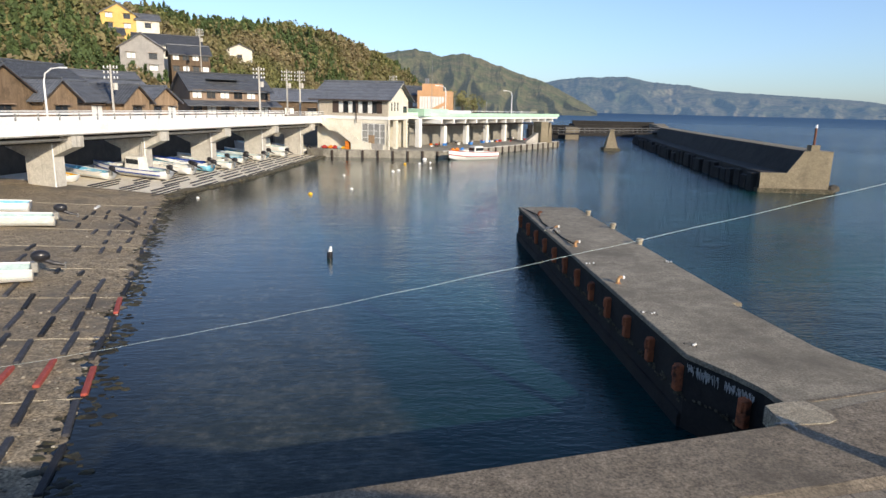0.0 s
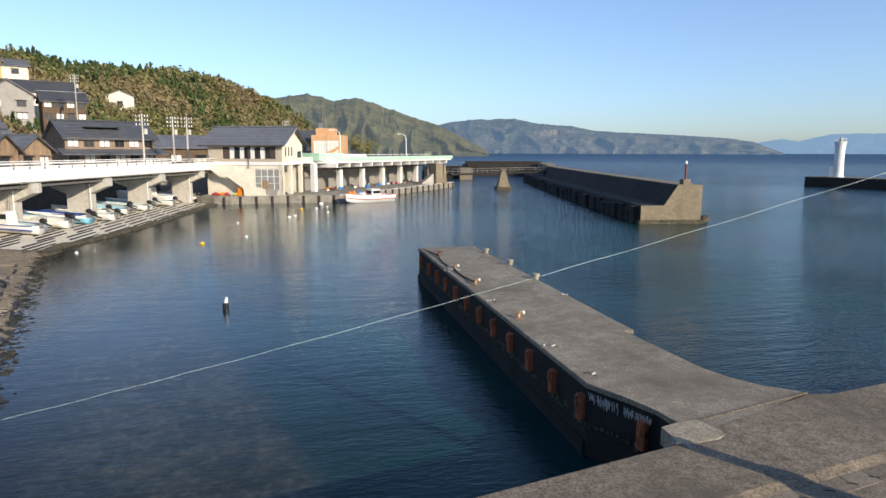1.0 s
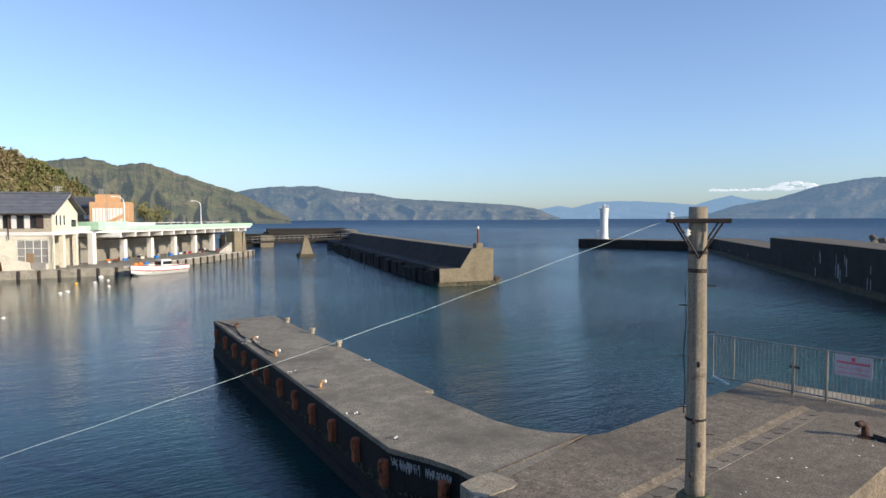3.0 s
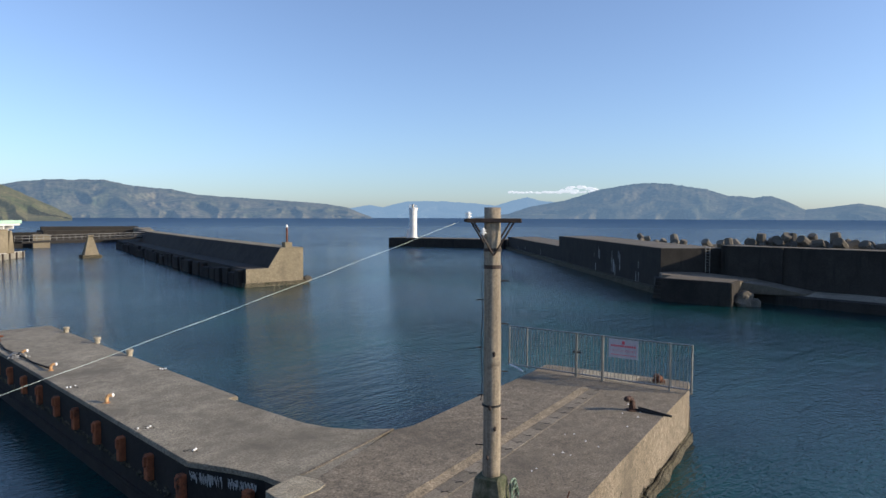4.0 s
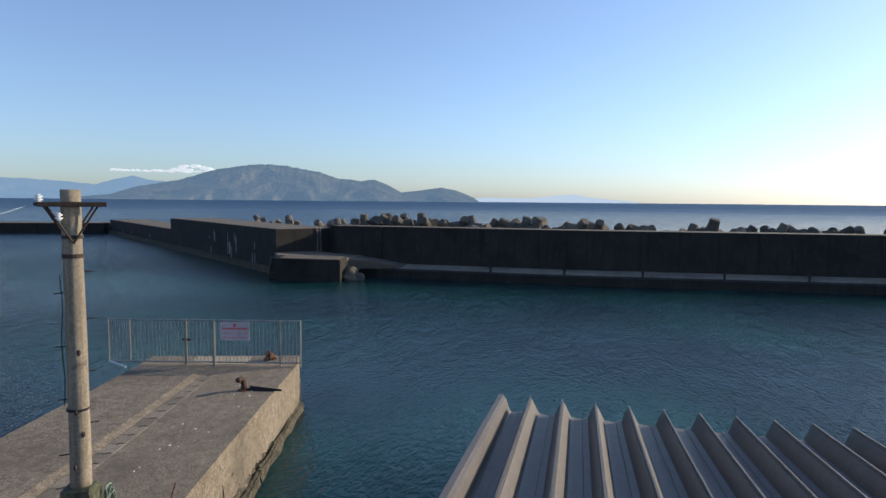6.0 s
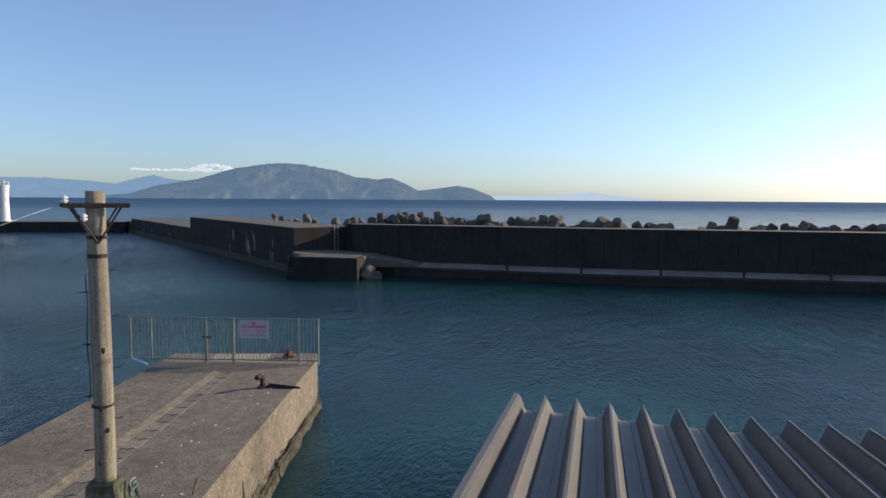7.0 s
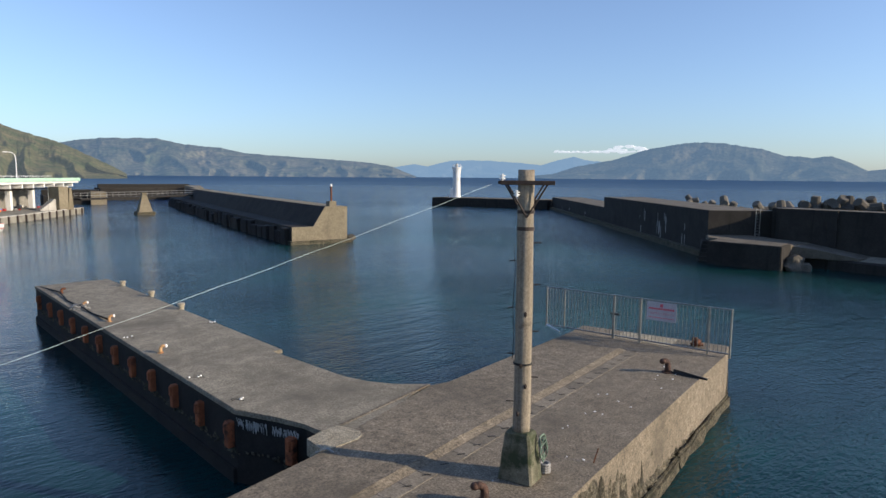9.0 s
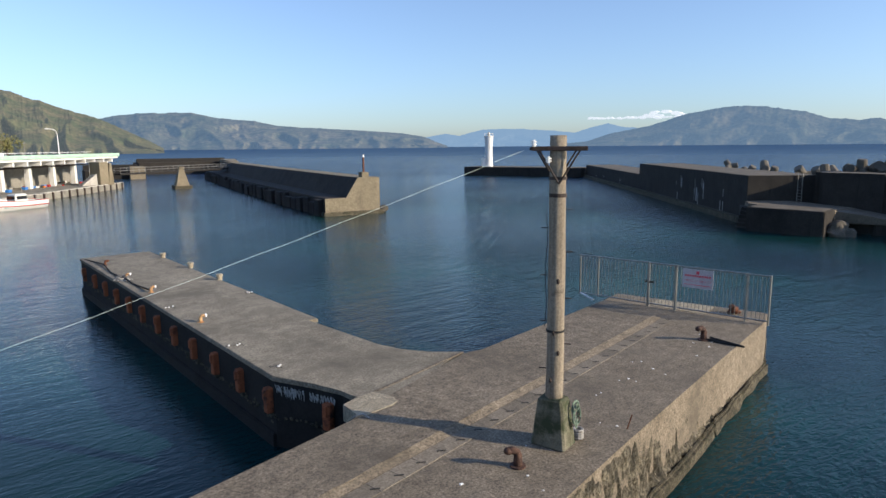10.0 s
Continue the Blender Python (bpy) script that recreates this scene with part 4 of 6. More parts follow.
for k in range(84):
    if k < 14:
        x, y = sw_at(random.uniform(2, 40), 9.5 + random.uniform(0, 5))
        z = 1.5 + random.uniform(-0.7, 0.8)
    else:
        f = ((k - 14) / 69) ** 1.25
        y = 29 - f * 62 + random.uniform(-0.9, 0.9)
        x = lerp_table(-y, [(-30, 62.3), (-5, 62.9), (17, 65.6), (80, 74)]) + 4.6 + random.uniform(0, 3.2)
        z = (2.4 if f < 0.45 else 2.05) + random.choice((-0.3, 0.1, 0.4, 0.5)) + random.uniform(-0.2, 0.25)
    o = tagged(new("tetrapod", tet), "four-legged grey concrete wave breaker heaped behind the seawall", "tetrapod", "tetrapods behind the seawall")
    s = random.uniform(0.85, 1.15)
    o.matrix_basis = pose(x, y, z, random.uniform(0, 360), random.uniform(0, 360), random.uniform(0, 360)) @ Matrix.Diagonal((s, s, s, 1))
bm = bmesh.new()
for k in range(240):
    f = k / 239
    y = 34 - f * 70
    x = lerp_table(-y, [(-34, 62.3), (-5, 62.9), (17, 65.6), (80, 74)]) + 4.0 + random.uniform(0, 6)
    add_ball(bm, x, y, random.uniform(-1.0, 1.6), random.uniform(0.9, 1.5), 1, 1, 0.8, 1)
roughen(bm, 0.4, 0.7)
solid("rubble", bm, M["tetra"], "heaped concrete rubble against the open sea side", "rubble", "stuff")

# ---------------------------------------------------------------- utility pole on the stage
px_, py_ = 7.61, 7.65
pole = thing("utility_pole", "weathered wooden utility pole set in a mossy concrete block", "utility pole", pose(px_, py_, 0))
bm = bmesh.new()
add_box(bm, -0.27, 0.27, -0.37, 0.37, -0.02, 0.98, 0.04, top=(0.07, 0.12))
bmesh.ops.subdivide_edges(bm, edges=bm.edges[:], cuts=3, use_grid_fill=True)
roughen(bm, 0.02, 4)
part("block", bm, M["moss"], pole, "mossy tapered concrete block", at=pose(0, 0, 0, 0, 0, 22))
bm = bmesh.new()
add_tube(bm, [(0, 0, 0.9 + 5.11 * i / 24) for i in range(25)], 0.172, 20, 0.150)
for v_ in bm.verts:
    v_.co += Vector((v_.co.x, v_.co.y, 0)) * 0.06 * noise.noise((v_.co.x * 5, v_.co.y * 5, v_.co.z * 0.8))
    v_.co.x += 0.015 * math.sin(v_.co.z * 0.7)
part("shaft", bm, M["pole_wood"], pole, "", True)
for k, (z, a_) in enumerate(((1.35, 200), (1.9, 250), (2.3, 215), (3.3, 240))):
    c, s = math.cos(radians(a_)) * 0.160, math.sin(radians(a_)) * 0.160
    bm = add_ball(bmesh.new(), c, s, z, 0.035, 1, 1, 1.7, 1)
    part("knot", bm, M["dark_iron"], pole, "dark knot hole")
armd = Vector((0.724, -0.69, 0))
bm = B(-0.5, 0.5, -0.045, 0.045, -0.04, 0.04, 0.008)
part("crossarm", bm, M["dark_iron"], pole, "dark iron crossarm", at=Matrix.Translation((-0.10, -0.13, 5.77)) @ Matrix.Rotation(math.atan2(armd.y, armd.x), 4, "Z"))
bm = B(-0.5, 0.5, -0.045, 0.045, -0.03, 0.03, 0.008)
part("crossarm", bm, M["dark_iron"], pole, "dark iron crossarm", at=Matrix.Translation((0.10, 0.16, 5.77)) @ Matrix.Rotation(math.atan2(armd.y, armd.x), 4, "Z"))
for sd in (-1, 1):
    for off in (Vector((-0.10, -0.13, 0)), Vector((0.1, 0.16, 0))):
        e0 = off + armd * 0.36 * sd + Vector((0, 0, 5.73))
        part("brace", T([e0, Vector((off.x, off.y, 5.13))], 0.018, 5), M["dark_iron"], pole)
part("band", T([(0, 0, 4.88), (0, 0, 4.95)], 0.168, 16), M["dark_iron"], pole)
part("band", T([(0, 0, 5.2), (0, 0, 5.26)], 0.166, 16), M["dark_iron"], pole)
part("band", T([(0, 0, 2.30), (0, 0, 2.34)], 0.178, 16), M["black_rope"], pole)
for k, z in enumerate((1.55, 2.05, 2.5, 2.95, 3.4, 3.85, 4.3, 4.65)):
    sd = 1 if k % 2 else -1
    part("step_bolt", T([armd * 0.12 * sd + Vector((0, 0, z)), armd * 0.30 * sd + Vector((0, 0, z))], 0.012, 5), M["dark_iron"], pole)
for k, (sd, dz) in enumerate(((-0.47, 0.0), (-0.2, -0.3))):
    p = armd * sd + Vector((-0.1, -0.13, 5.81 + dz))
    bm = bmesh.new()
    for j, rr in enumerate((0.035, 0.06, 0.035, 0.06, 0.03)):
        add_tube(bm, [p + Vector((0, 0, j * 0.025)), p + Vector((0, 0, j * 0.025 + 0.02))], rr, 8)
    part("insulator", bm, M["ceramic"], pole, "white ceramic insulator")
part("drop_wire", T([armd * 0.17 * -1 + Vector((-0.03, 0, z + 0.0)) + Vector((0.02 * math.sin(z * 5), 0, 0)) for z in np.linspace(2.4, 4.6, 14)], 0.008, 4), M["black_rope"], pole)
bm = bmesh.new()
for k in range(7):
    rr = 0.17 + 0.02 * (k % 3)
    c = Vector((0.20, -0.36, 0.70 - 0.02 * k))
    add_tube(bm, [c + Vector((math.cos(t_) * rr * 0.7, 0.02 * math.sin(3 * t_ + k) - 0.01 * k, math.sin(t_) * rr * (1.1 + 0.12 * (k % 2)))) for t_ in np.linspace(0, math.tau, 18)], 0.011, 5)
coil = solid("rope_coil", bm, M["green_rope"], "faded green rope coil hung on the concrete block", "rope", smooth=True)
coil.matrix_basis = pose(px_, py_, 0, 0, 0, 22)
bm = bmesh.new()
for k in range(4):
    add_tube(bm, [(8.15 + math.cos(t_) * 0.09, 7.50 + math.sin(t_) * 0.09, 0.05 + 0.05 * k) for t_ in np.linspace(0, math.tau, 12)], 0.03, 6)
solid("wire_reel", bm, M["house_grey"], "small grey reel standing beside the concrete block", "reel")

# rope from the pole to the shore
A1, A2 = Vector((7.06, 7.98, 5.74)), Vector((-14.8, 11.84, -0.62))
pts = []
for i in range(60):
    f = i / 59
    p = A1.lerp(A2, f)
    p.z -= 0.29 * 4 * f * (1 - f) - 0.006 * math.sin(f * 90)
    pts.append(p)
solid("rope_line", T(pts, 0.0027, 6), M["cable"], "pale twisted rope stretched from the pole to the shore", "rope", smooth=True)
stake = solid("stake", T([(-14.8, 11.84, -1.7), (-14.8, 11.84, -0.5)], 0.07, 8), M["pole_wood"], "short wooden stake holding the rope", "stake")


bm = bmesh.new()
for k in range(7):
    add_ball(bm, 19.6 + random.uniform(-0.12, 0.12), 11.35 + random.uniform(-0.2, 0.2), 0.06 + 0.03 * k, 0.11, 1.2, 1, 0.7, 2)
roughen(bm, 0.08, 7)
solid("rusty_chain", bm, M["rust"], "rusty heap of chain lying behind the fence", "chain")
# ---------------------------------------------------------------- fence across the stage
fence = thing("fence", "galvanised steel barrier fence with a locked gate and a notice", "fence")
F0, F1 = Vector((19.15, 9.90, 0)), Vector((17.28, 16.44, 0))
fd = (F1 - F0).normalized()
fl = (F1 - F0).length
for z in (0.12, 1.61):
    part("rail", T([F0 + Vector((0, 0, z)), F1 + Vector((0, 0, z))], 0.028, 6), M["steel"], fence)
for s in (0.0, 0.71, 3.05, 4.05, 6.04, fl):
    p = F0 + fd * s
    part("post", T([p + Vector((0, 0, -0.02 if s < 5.5 else 0.06)), p + Vector((0, 0, 1.64))], 0.035 if s not in (3.05, 4.05) else 0.05, 8), M["steel"], fence)
n_bar = 52
bar_me = mesh_of("bar", T([(0, 0, 0.12), (0, 0, 1.61)], 0.011, 5), M["steel"])
for k in range(1, n_bar):
    p = F0 + fd * fl * k / n_bar
    o = new("bar", bar_me)
    o.parent, o.matrix_basis = fence, Matrix.Translation(p)
part("latch", B(-0.28, 0.05, -0.03, 0.03, -0.04, 0.04, 0.01), M["dark_iron"], fence, at=Matrix.Translation(F0 + fd * 3.9 + Vector((0, 0, 0.92))) @ Matrix.Rotation(math.atan2(-fd.y, -fd.x), 4, "Z"))
part("brace", T([F1 + Vector((0, 0, 0.12)), F1 - fd * 0.5 + Vector((-0.1, -0.2, -0.05))], 0.035, 6), M["ceramic"], fence, "white stay")
sign_m = Matrix.Translation(F0 + fd * 2.3 + Vector((-0.05, -0.02, 1.24))) @ Matrix.Rotation(math.atan2(-fd.y, -fd.x), 4, "Z")
notice = thing("notice_board", "white notice with lines of red print wired to the fence", "sign", sign_m)
part("board", B(-0.52, 0.52, -0.008, 0.008, -0.33, 0.33, 0.004), M["sign"], notice)
part("heading", B(-0.05, 0.05, -0.012, -0.0085, 0.16, 0.27), M["sign_red"], notice)
for z, n_ch, h in ((0.06, 11, 0.07), (-0.235, 16, 0.035)):
    for k in range(n_ch):
        wdt = 0.9 / n_ch
        x = -0.45 + wdt * k
        part("printed_bar", B(x + 0.008, x + wdt - 0.012, -0.012, -0.0085, z, z + h), M["sign_red"], notice)
txt = bpy.data.curves.new("printed_line", "FONT")
txt.body = "一般の立入りを禁止する"
txt.size = 0.085
txt.align_x = "CENTER"
txt.extrude = 0.001
txt.materials.append(M["sign_red"])
to = new("printed_line", txt)
to.parent = notice
to.matrix_basis = pose(0, -0.0115, -0.10, 90, 0, 0)


# ---------------------------------------------------------------- bollards and bits on the jetty
def horn_bollard(m, material, label, s=1.0):
    th = thing("mooring_bollard", label, "bollard", m, "mooring bollards")
    bm_ = bmesh.new()
    add_tube(bm_, [(0, 0, -0.02), (0, 0, 0.12), (0, 0, 0.22), (-0.03, 0, 0.29), (-0.10, 0, 0.33), (-0.19, 0, 0.33)], 0.085 * s, 12, 0.07 * s)
    add_ball(bm_, -0.19, 0, 0.325, 0.085 * s, 1, 1, 0.9, 2)
    part("horn", bm_, material, th, "", True)
    part("foot", T([(0, 0, -0.01), (0, 0, 0.03)], 0.15, 14), material, th)
    return th


horn_bollard(pose(6.43, 7.32, 0, 0, 0, -20), M["old_iron"], "rusty bent iron mooring bollard on the concrete stage")
horn_bollard(pose(16.05, 10.12, 0, 0, 0, -10) @ Matrix.Diagonal((1.15, 1.15, 1.15, 1)), M["old_iron"], "rusty bent iron mooring bollard with black rope round it")
bm = bmesh.new()
for k in range(5):
    add_tube(bm, [(16.05 + 0.2 * f + 0.02 * k, 10.1 - 0.9 * f - 0.08 * math.sin(f * 5 + k) - 0.05 * k, 0.03 + 0.02 * k * (1 - f)) for f in np.linspace(0, 1, 12)], 0.03, 6)
solid("mooring_rope", bm, M["black_rope"], "heap of black mooring rope beside the bollard", "rope", smooth=True)
M["horn_tan"] = surface("orange_rusty_paint", (0.42, 0.20, 0.08), (0.60, 0.42, 0.22), 7, 0.8, 0.3, 40, (0.22, 0.07, 0.03), 5)
for x, y, mt in ((3.42, 26.66, "horn_tan"), (2.98, 30.2, "horn_tan"), (2.62, 34.6, "rust"), (3.98, 20.8, "horn_tan")):
    th = horn_bollard(pose(x, y, 0.05, 0, 0, 160) @ Matrix.Diagonal((0.72, 0.72, 0.72, 1)), M[mt], "orange rusty mooring bollard with a pale cap on the jetty", 1.0)
    if mt != "rust":
        part("cap", add_ball(bmesh.new(), -0.24, 0, 0.33, 0.09, 0.7, 1, 1, 2), M["gull"], th, "white cap", True)
for x, y in ((5.45, 35.3), (6.0, 31.4), (6.38, 27.6)):
    th = thing("concrete_bollard", "squat round concrete bollard with a flared top", "bollard", pose(x, y, 0.06), "concrete bollards on the jetty")
    part("stub", T([(0, 0, -0.02), (0, 0, 0.19)], 0.115, 16, 0.125), M["patch"], th)
    part("head", T([(0, 0, 0.17), (0, 0, 0.21), (0, 0, 0.26)], 0.16, 16, 0.145), M["patch"], th)
for (x, y), ln in (((4.17, 17.53), 0.9), ((4.53, 15.01), 0.5), ((3.57, 23.48), 0.45), ((6.62, 24.2), 0.4)):
    bm = bmesh.new()
    add_tube(bm, [(x + ln * 0.5 * math.sin(t_ * 2) * 0.5, y + 0.16 * math.cos(t_ * 3), 0.045) for t_ in np.linspace(0, 2.6, 14)], 0.022, 6)
    add_tube(bm, [(x - 0.25, y + 0.1, 0.03), (x - 0.1, y + 0.02, 0.03)], 0.03, 6)
    r_ = solid("rope_end", bm, M["black_rope"], "dark frayed rope end lying on the jetty", "rope", smooth=True)
    for k in range(3):
        bm = add_ball(bmesh.new(), x + random.uniform(-0.2, 0.2), y + random.uniform(-0.1, 0.15), 0.085, 0.035, 1, 1, 0.8, 1)
        solid("float_knot", bm, M["gull"], "small white float tied to the rope end", "float", group="floats on the jetty")
bm = bmesh.new()
add_tube(bm, [(1.95, 37.2, 0.05), (2.25, 36.0, 0.08), (2.55, 34.5, 0.14), (2.6, 32.2, 0.08), (2.85, 30.3, 0.14), (3.1, 28.6, 0.08), (3.38, 26.8, 0.15)], 0.035, 6)
solid("long_rope", bm, M["black_rope"], "black mooring rope lying along the jetty edge", "rope", smooth=True)
bm = bmesh.new()
for k in range(14):
    a_ = random.uniform(0, 6.28)
    add_tube(bm, [(2.85 + random.uniform(-.4, .4), 30.2 + random.uniform(-.5, .5), 0.05), (2.9 + random.uniform(-.3, .3), 30.3 + random.uniform(-.3, .3), 0.2), (2.85 + random.uniform(-.4, .4), 30.2 + random.uniform(-.5, .5), 0.05)], 0.03, 5)
solid("rope_tangle", bm, M["steel"], "tangle of grey rope round a bollard on the jetty", "rope", smooth=True)
solid("rebar", T([(9.32, 7.25, 0), (9.42, 7.22, 0.3)], 0.014, 6), M["rust"], "bent rusty iron rod standing in the concrete", "iron rod")
horn2 = solid("rope_stub", T([(5.05, 10.6, 0.1), (4.98, 10.72, 0.16), (4.85, 10.78, 0.12), (4.8, 10.9, 0.05)], 0.025, 6), M["steel"], "grey rope end over the deck edge", "rope")
random.seed(11)
bm = bmesh.new()
for k in range(92):
    if k < 60:
        x, y = random.uniform(2.6, 6.2), random.uniform(16, 37)
        if x < lerp_table(y, [(14, 4.4), (37, 2.0)]) or x > lerp_table(y, [(14, 7.3), (38, 5.0)]):
            continue
        z = 0.02
    else:
        x, y, _ = on_stage(random.uniform(-4, 12), random.uniform(0.4, 1.8))
        z = 0.0
    s = random.uniform(0.008, 0.026)
    add_box(bm, x - s, x + s * random.uniform(0.5, 1.6), y - s, y + s, z - 0.002, z + 0.012, 0.003)
solid("litter", bm, M["gull"], "scattered white shell scraps and droppings on the concrete", "scraps", "stuff")

# ---------------------------------------------------------------- steel roof below the camera
shed = thing("shed", "boat shed with a grey-brown folded steel roof", "shed")
RX, RY, RZ, PITCH = 6.11, 0.095, 3.53, 0.348
SKEW, RISE = 0.083, 0.085              # the ribs run a little askew and rise towards the terrace


def roof_at(x, y, z):
    return (x, RY + y - (RX - x) * SKEW, RZ + z + (RX - x) * RISE)


def roof_strip(rows_, x0=1.35, x1=RX, thick=0.006):
    """A folded sheet whose section is rows_ of (y, z)."""
    bm_ = bmesh.new()
    for dz in (0.0, -thick):
        va = [bm_.verts.new(roof_at(x1, y, z + dz)) for y, z in rows_]
        vb = [bm_.verts.new(roof_at(x0, y, z + dz)) for y, z in rows_]
        for i_ in range(len(rows_) - 1):
            bm_.faces.new((va[i_], va[i_ + 1], vb[i_ + 1], vb[i_]))
    return bm_


rows = [(-0.03, 0.19), (-0.07, 0.17), (-0.12, 0.03), (-0.135, 0.015)]
for i in range(21):
    c = -(i + 1) * PITCH
    rows += [(c + 0.135, 0.015), (c + 0.130, 0.022), (c + 0.075, 0.03), (c + 0.018, 0.178), (c - 0.018, 0.178), (c - 0.095, 0.03), (c - 0.125, 0.022)]
part("roof_sheet", roof_strip(rows), M["roof_metal"], shed, "folded steel sheet with deep ribs")
part("verge_trim", roof_strip([(0.004, -0.10), (0.006, 0.20), (-0.045, 0.203), (-0.05, 0.17)]), M["roof_metal"], shed, "flat verge flashing")
for i in range(21):
    c = -(i + 1) * PITCH
    part("seam", roof_strip([(c + 0.009, 0.17), (c + 0.008, 0.205), (c - 0.008, 0.205), (c - 0.009, 0.17)], x1=RX + 0.006), M["roof_metal"], shed, "")
part("shed_wall", B(1.4, 5.2, -7.6, RY - 0.75, -2.5, RZ - 0.15), M["house_grey"], shed)
part("eave_beam", B(5.2, 5.5, -7.6, RY - 0.3, RZ - 0.28, RZ + 0.03), M["dark_iron"], shed)
tr = thing("terrace", "plain concrete terrace that the view is taken from", "terrace", kind="structure")
part("slab", B(-7.5, 1.2, -9.0, -0.9, -2.5, 3.9, 0.05), M["pale"], tr)


# ---------------------------------------------------------------- market quay
quay = thing("pavement_quay", "grey concrete fish market quay with dark fenders", "quay", kind="structure")
QA, QB, QC = Vector((-23.4, 95.3, 0)), Vector((-5.6, 98.2, 0)), Vector((17.2, 139.6, 0))
part("deck", P([(-40, 104.5), (-26.5, 104.5), (-26.2, 97.0), QA.xy, QB.xy, QC.xy, (13.8, 144.0), (2, 150), (-34, 150)], -4, QUAY, 0.05), M["quay"], quay, "worn grey quay surface")
tyre = mesh_of("fender", B(-0.16, 0.16, -0.24, 0.0, -1.05, 0.06, 0.04), M["dark_iron"])
for a_, b_, n_ in ((QA, QB, 8), (QB, QC, 18)):
    ang = math.atan2(b_.y - a_.y, b_.x - a_.x)
    for k in range(n_):
        p = a_.lerp(b_, (k + 0.6) / n_)
        o = new("fender", tyre)
        o.parent, o.matrix_basis = quay, Matrix.Translation((p.x, p.y, QUAY)) @ Matrix.Rotation(ang, 4, "Z")
    bm = bmesh.new()
    for k in range(n_ * 2):
        p0_, p1_ = a_.lerp(b_, (k + 0.04) / n_ / 2), a_.lerp(b_, (k + 0.96) / n_ / 2)
        nn = Vector((-(b_ - a_).y, (b_ - a_).x, 0)).normalized() * 0.35
        add_prism(bm, [p0_.xy, p1_.xy, (p1_ + nn).xy, (p0_ + nn).xy], QUAY - 0.02, QUAY + 0.14, 0.02)
    part("kerb", bm, M["pale"] if n_ > 10 else M["quay"], quay, "low kerb blocks")

# ---------------------------------------------------------------- market hall
HM = pose(-25.55, 100.95, QUAY, 0, 0, -13.7)
hall = thing("market_hall", "two-storey cream fish market hall with a grey tiled roof", "market hall", HM)
HW, HD, EV, RG = 11.85, 9.0, 7.55, 10.25
bm = bmesh.new()
# front wall with the glazed opening left out
for x0, x1, z0, z1 in ((0, 7.45, 0, 4.9), (11.5, HW, 0, 4.9), (7.45, 11.5, 3.95, 4.9), (7.45, 11.5, 0, 0.75)):
    add_box(bm, x0, x1, 0, 0.3, z0, z1)
part("front_wall", bm, M["cream"], hall, "cream rendered ground floor wall")
part("side_wall", B(0, 0.3, 0.3, HD, 0, EV - 0.05), M["cream"], hall)
part("back_wall", B(0.3, HW, HD - 0.3, HD, 0, EV - 0.05), M["cream"], hall)
# indoor shade behind the open bays is painted into this wall
part("inner_wall", B(HW - 4.5, HW - 4.3, 0.5, HD - 0.4, 0, 4.7), M["shadowed"], hall, "inner wall, the dimness indoors put into its colour")
part("floor_band", B(0.3, HW + 0.1, -0.15, HD, 4.55, 5.05), M["white_paint"], hall, "white concrete band between the storeys")
bm = bmesh.new()
for x0, x1, z0, z1 in ((0.45, 2.75, 5.05, 7.6), (10.95, HW, 5.05, 7.6), (2.75, 10.95, 5.05, 5.45), (2.75, 10.95, 7.25, 7.6)):
    add_box(bm, x0, x1, -0.2, 0.1, z0, z1)
part("upper_wall", bm, M["tan"], hall, "tan sided upper storey")
for x0, x1 in ((2.75, 3.7), (6.55, 6.95), (10.05, 10.95)):
    part("shutter", B(x0, x1, -0.22, -0.1, 5.45, 7.25, 0.01), M["frame"], hall, "dark brown shutter panel")
for k in range(8):
    x0 = (3.7, 4.5, 5.3, 6.05, 6.95, 7.7, 8.5, 9.3)[k]
    x1 = (4.5, 5.3, 6.05, 6.55, 7.7, 8.5, 9.3, 10.05)[k]
    win = part("window", B(x0 + 0.04, x1 - 0.04, -0.08, -0.04, 5.5, 7.2), M["curtain"] if k in (0, 2, 4, 6) else M["glass"], hall, "bright blind behind glass" if k in (0, 2, 4, 6) else "dark glass pane")
    part("sash", B(x0, x0 + 0.06, -0.12, -0.02, 5.45, 7.25), M["frame"], win)
bm = bmesh.new()
add_box(bm, 7.55, 11.4, 0.1, 0.14, 0.75, 3.95)
gl = part("glazing", bm, M["dim_glass"], hall, "large grid of dim workshop glazing")
for k in range(5):
    part("mullion", B(7.5 + k * 0.975, 7.58 + k * 0.975, 0.03, 0.13, 0.75, 3.95), M["curtain"], gl)
for k in range(4):
    part("transom", B(7.5, 11.45, 0.04, 0.13, 0.78 + k * 1.02, 0.84 + k * 1.02), M["curtain"], gl)
part("board", B(8.6, 9.6, 0.02, 0.06, 0.9, 2.2), M["wood"], gl, "brown board behind the glass")
part("sliding_door", B(8.9, 11.0, -0.05, 0.02, 0, 0.95), M["house_grey"], hall)
# gable side: open bays below, wall with slit windows above
for y0, y1 in ((0.0, 0.75), (3.6, 4.4), (HD - 0.7, HD)):
    part("pillar", B(HW - 0.6, HW, y0, y1, 0, 4.6, 0.03), M["cream"], hall, "cream pillar")
bm = bmesh.new()
g = [(0.0, 5.05), (HD, 5.05), (HD, EV), (HD / 2, RG - 0.15), (0.0, EV)]
fr = [bm.verts.new((HW, y, z)) for y, z in g]
bk = [bm.verts.new((HW - 0.25, y, z)) for y, z in g]
bm.faces.new(fr)
bm.faces.new(bk[::-1])
for i in range(5):
    bm.faces.new((fr[i], bk[i], bk[(i + 1) % 5], fr[(i + 1) % 5]))
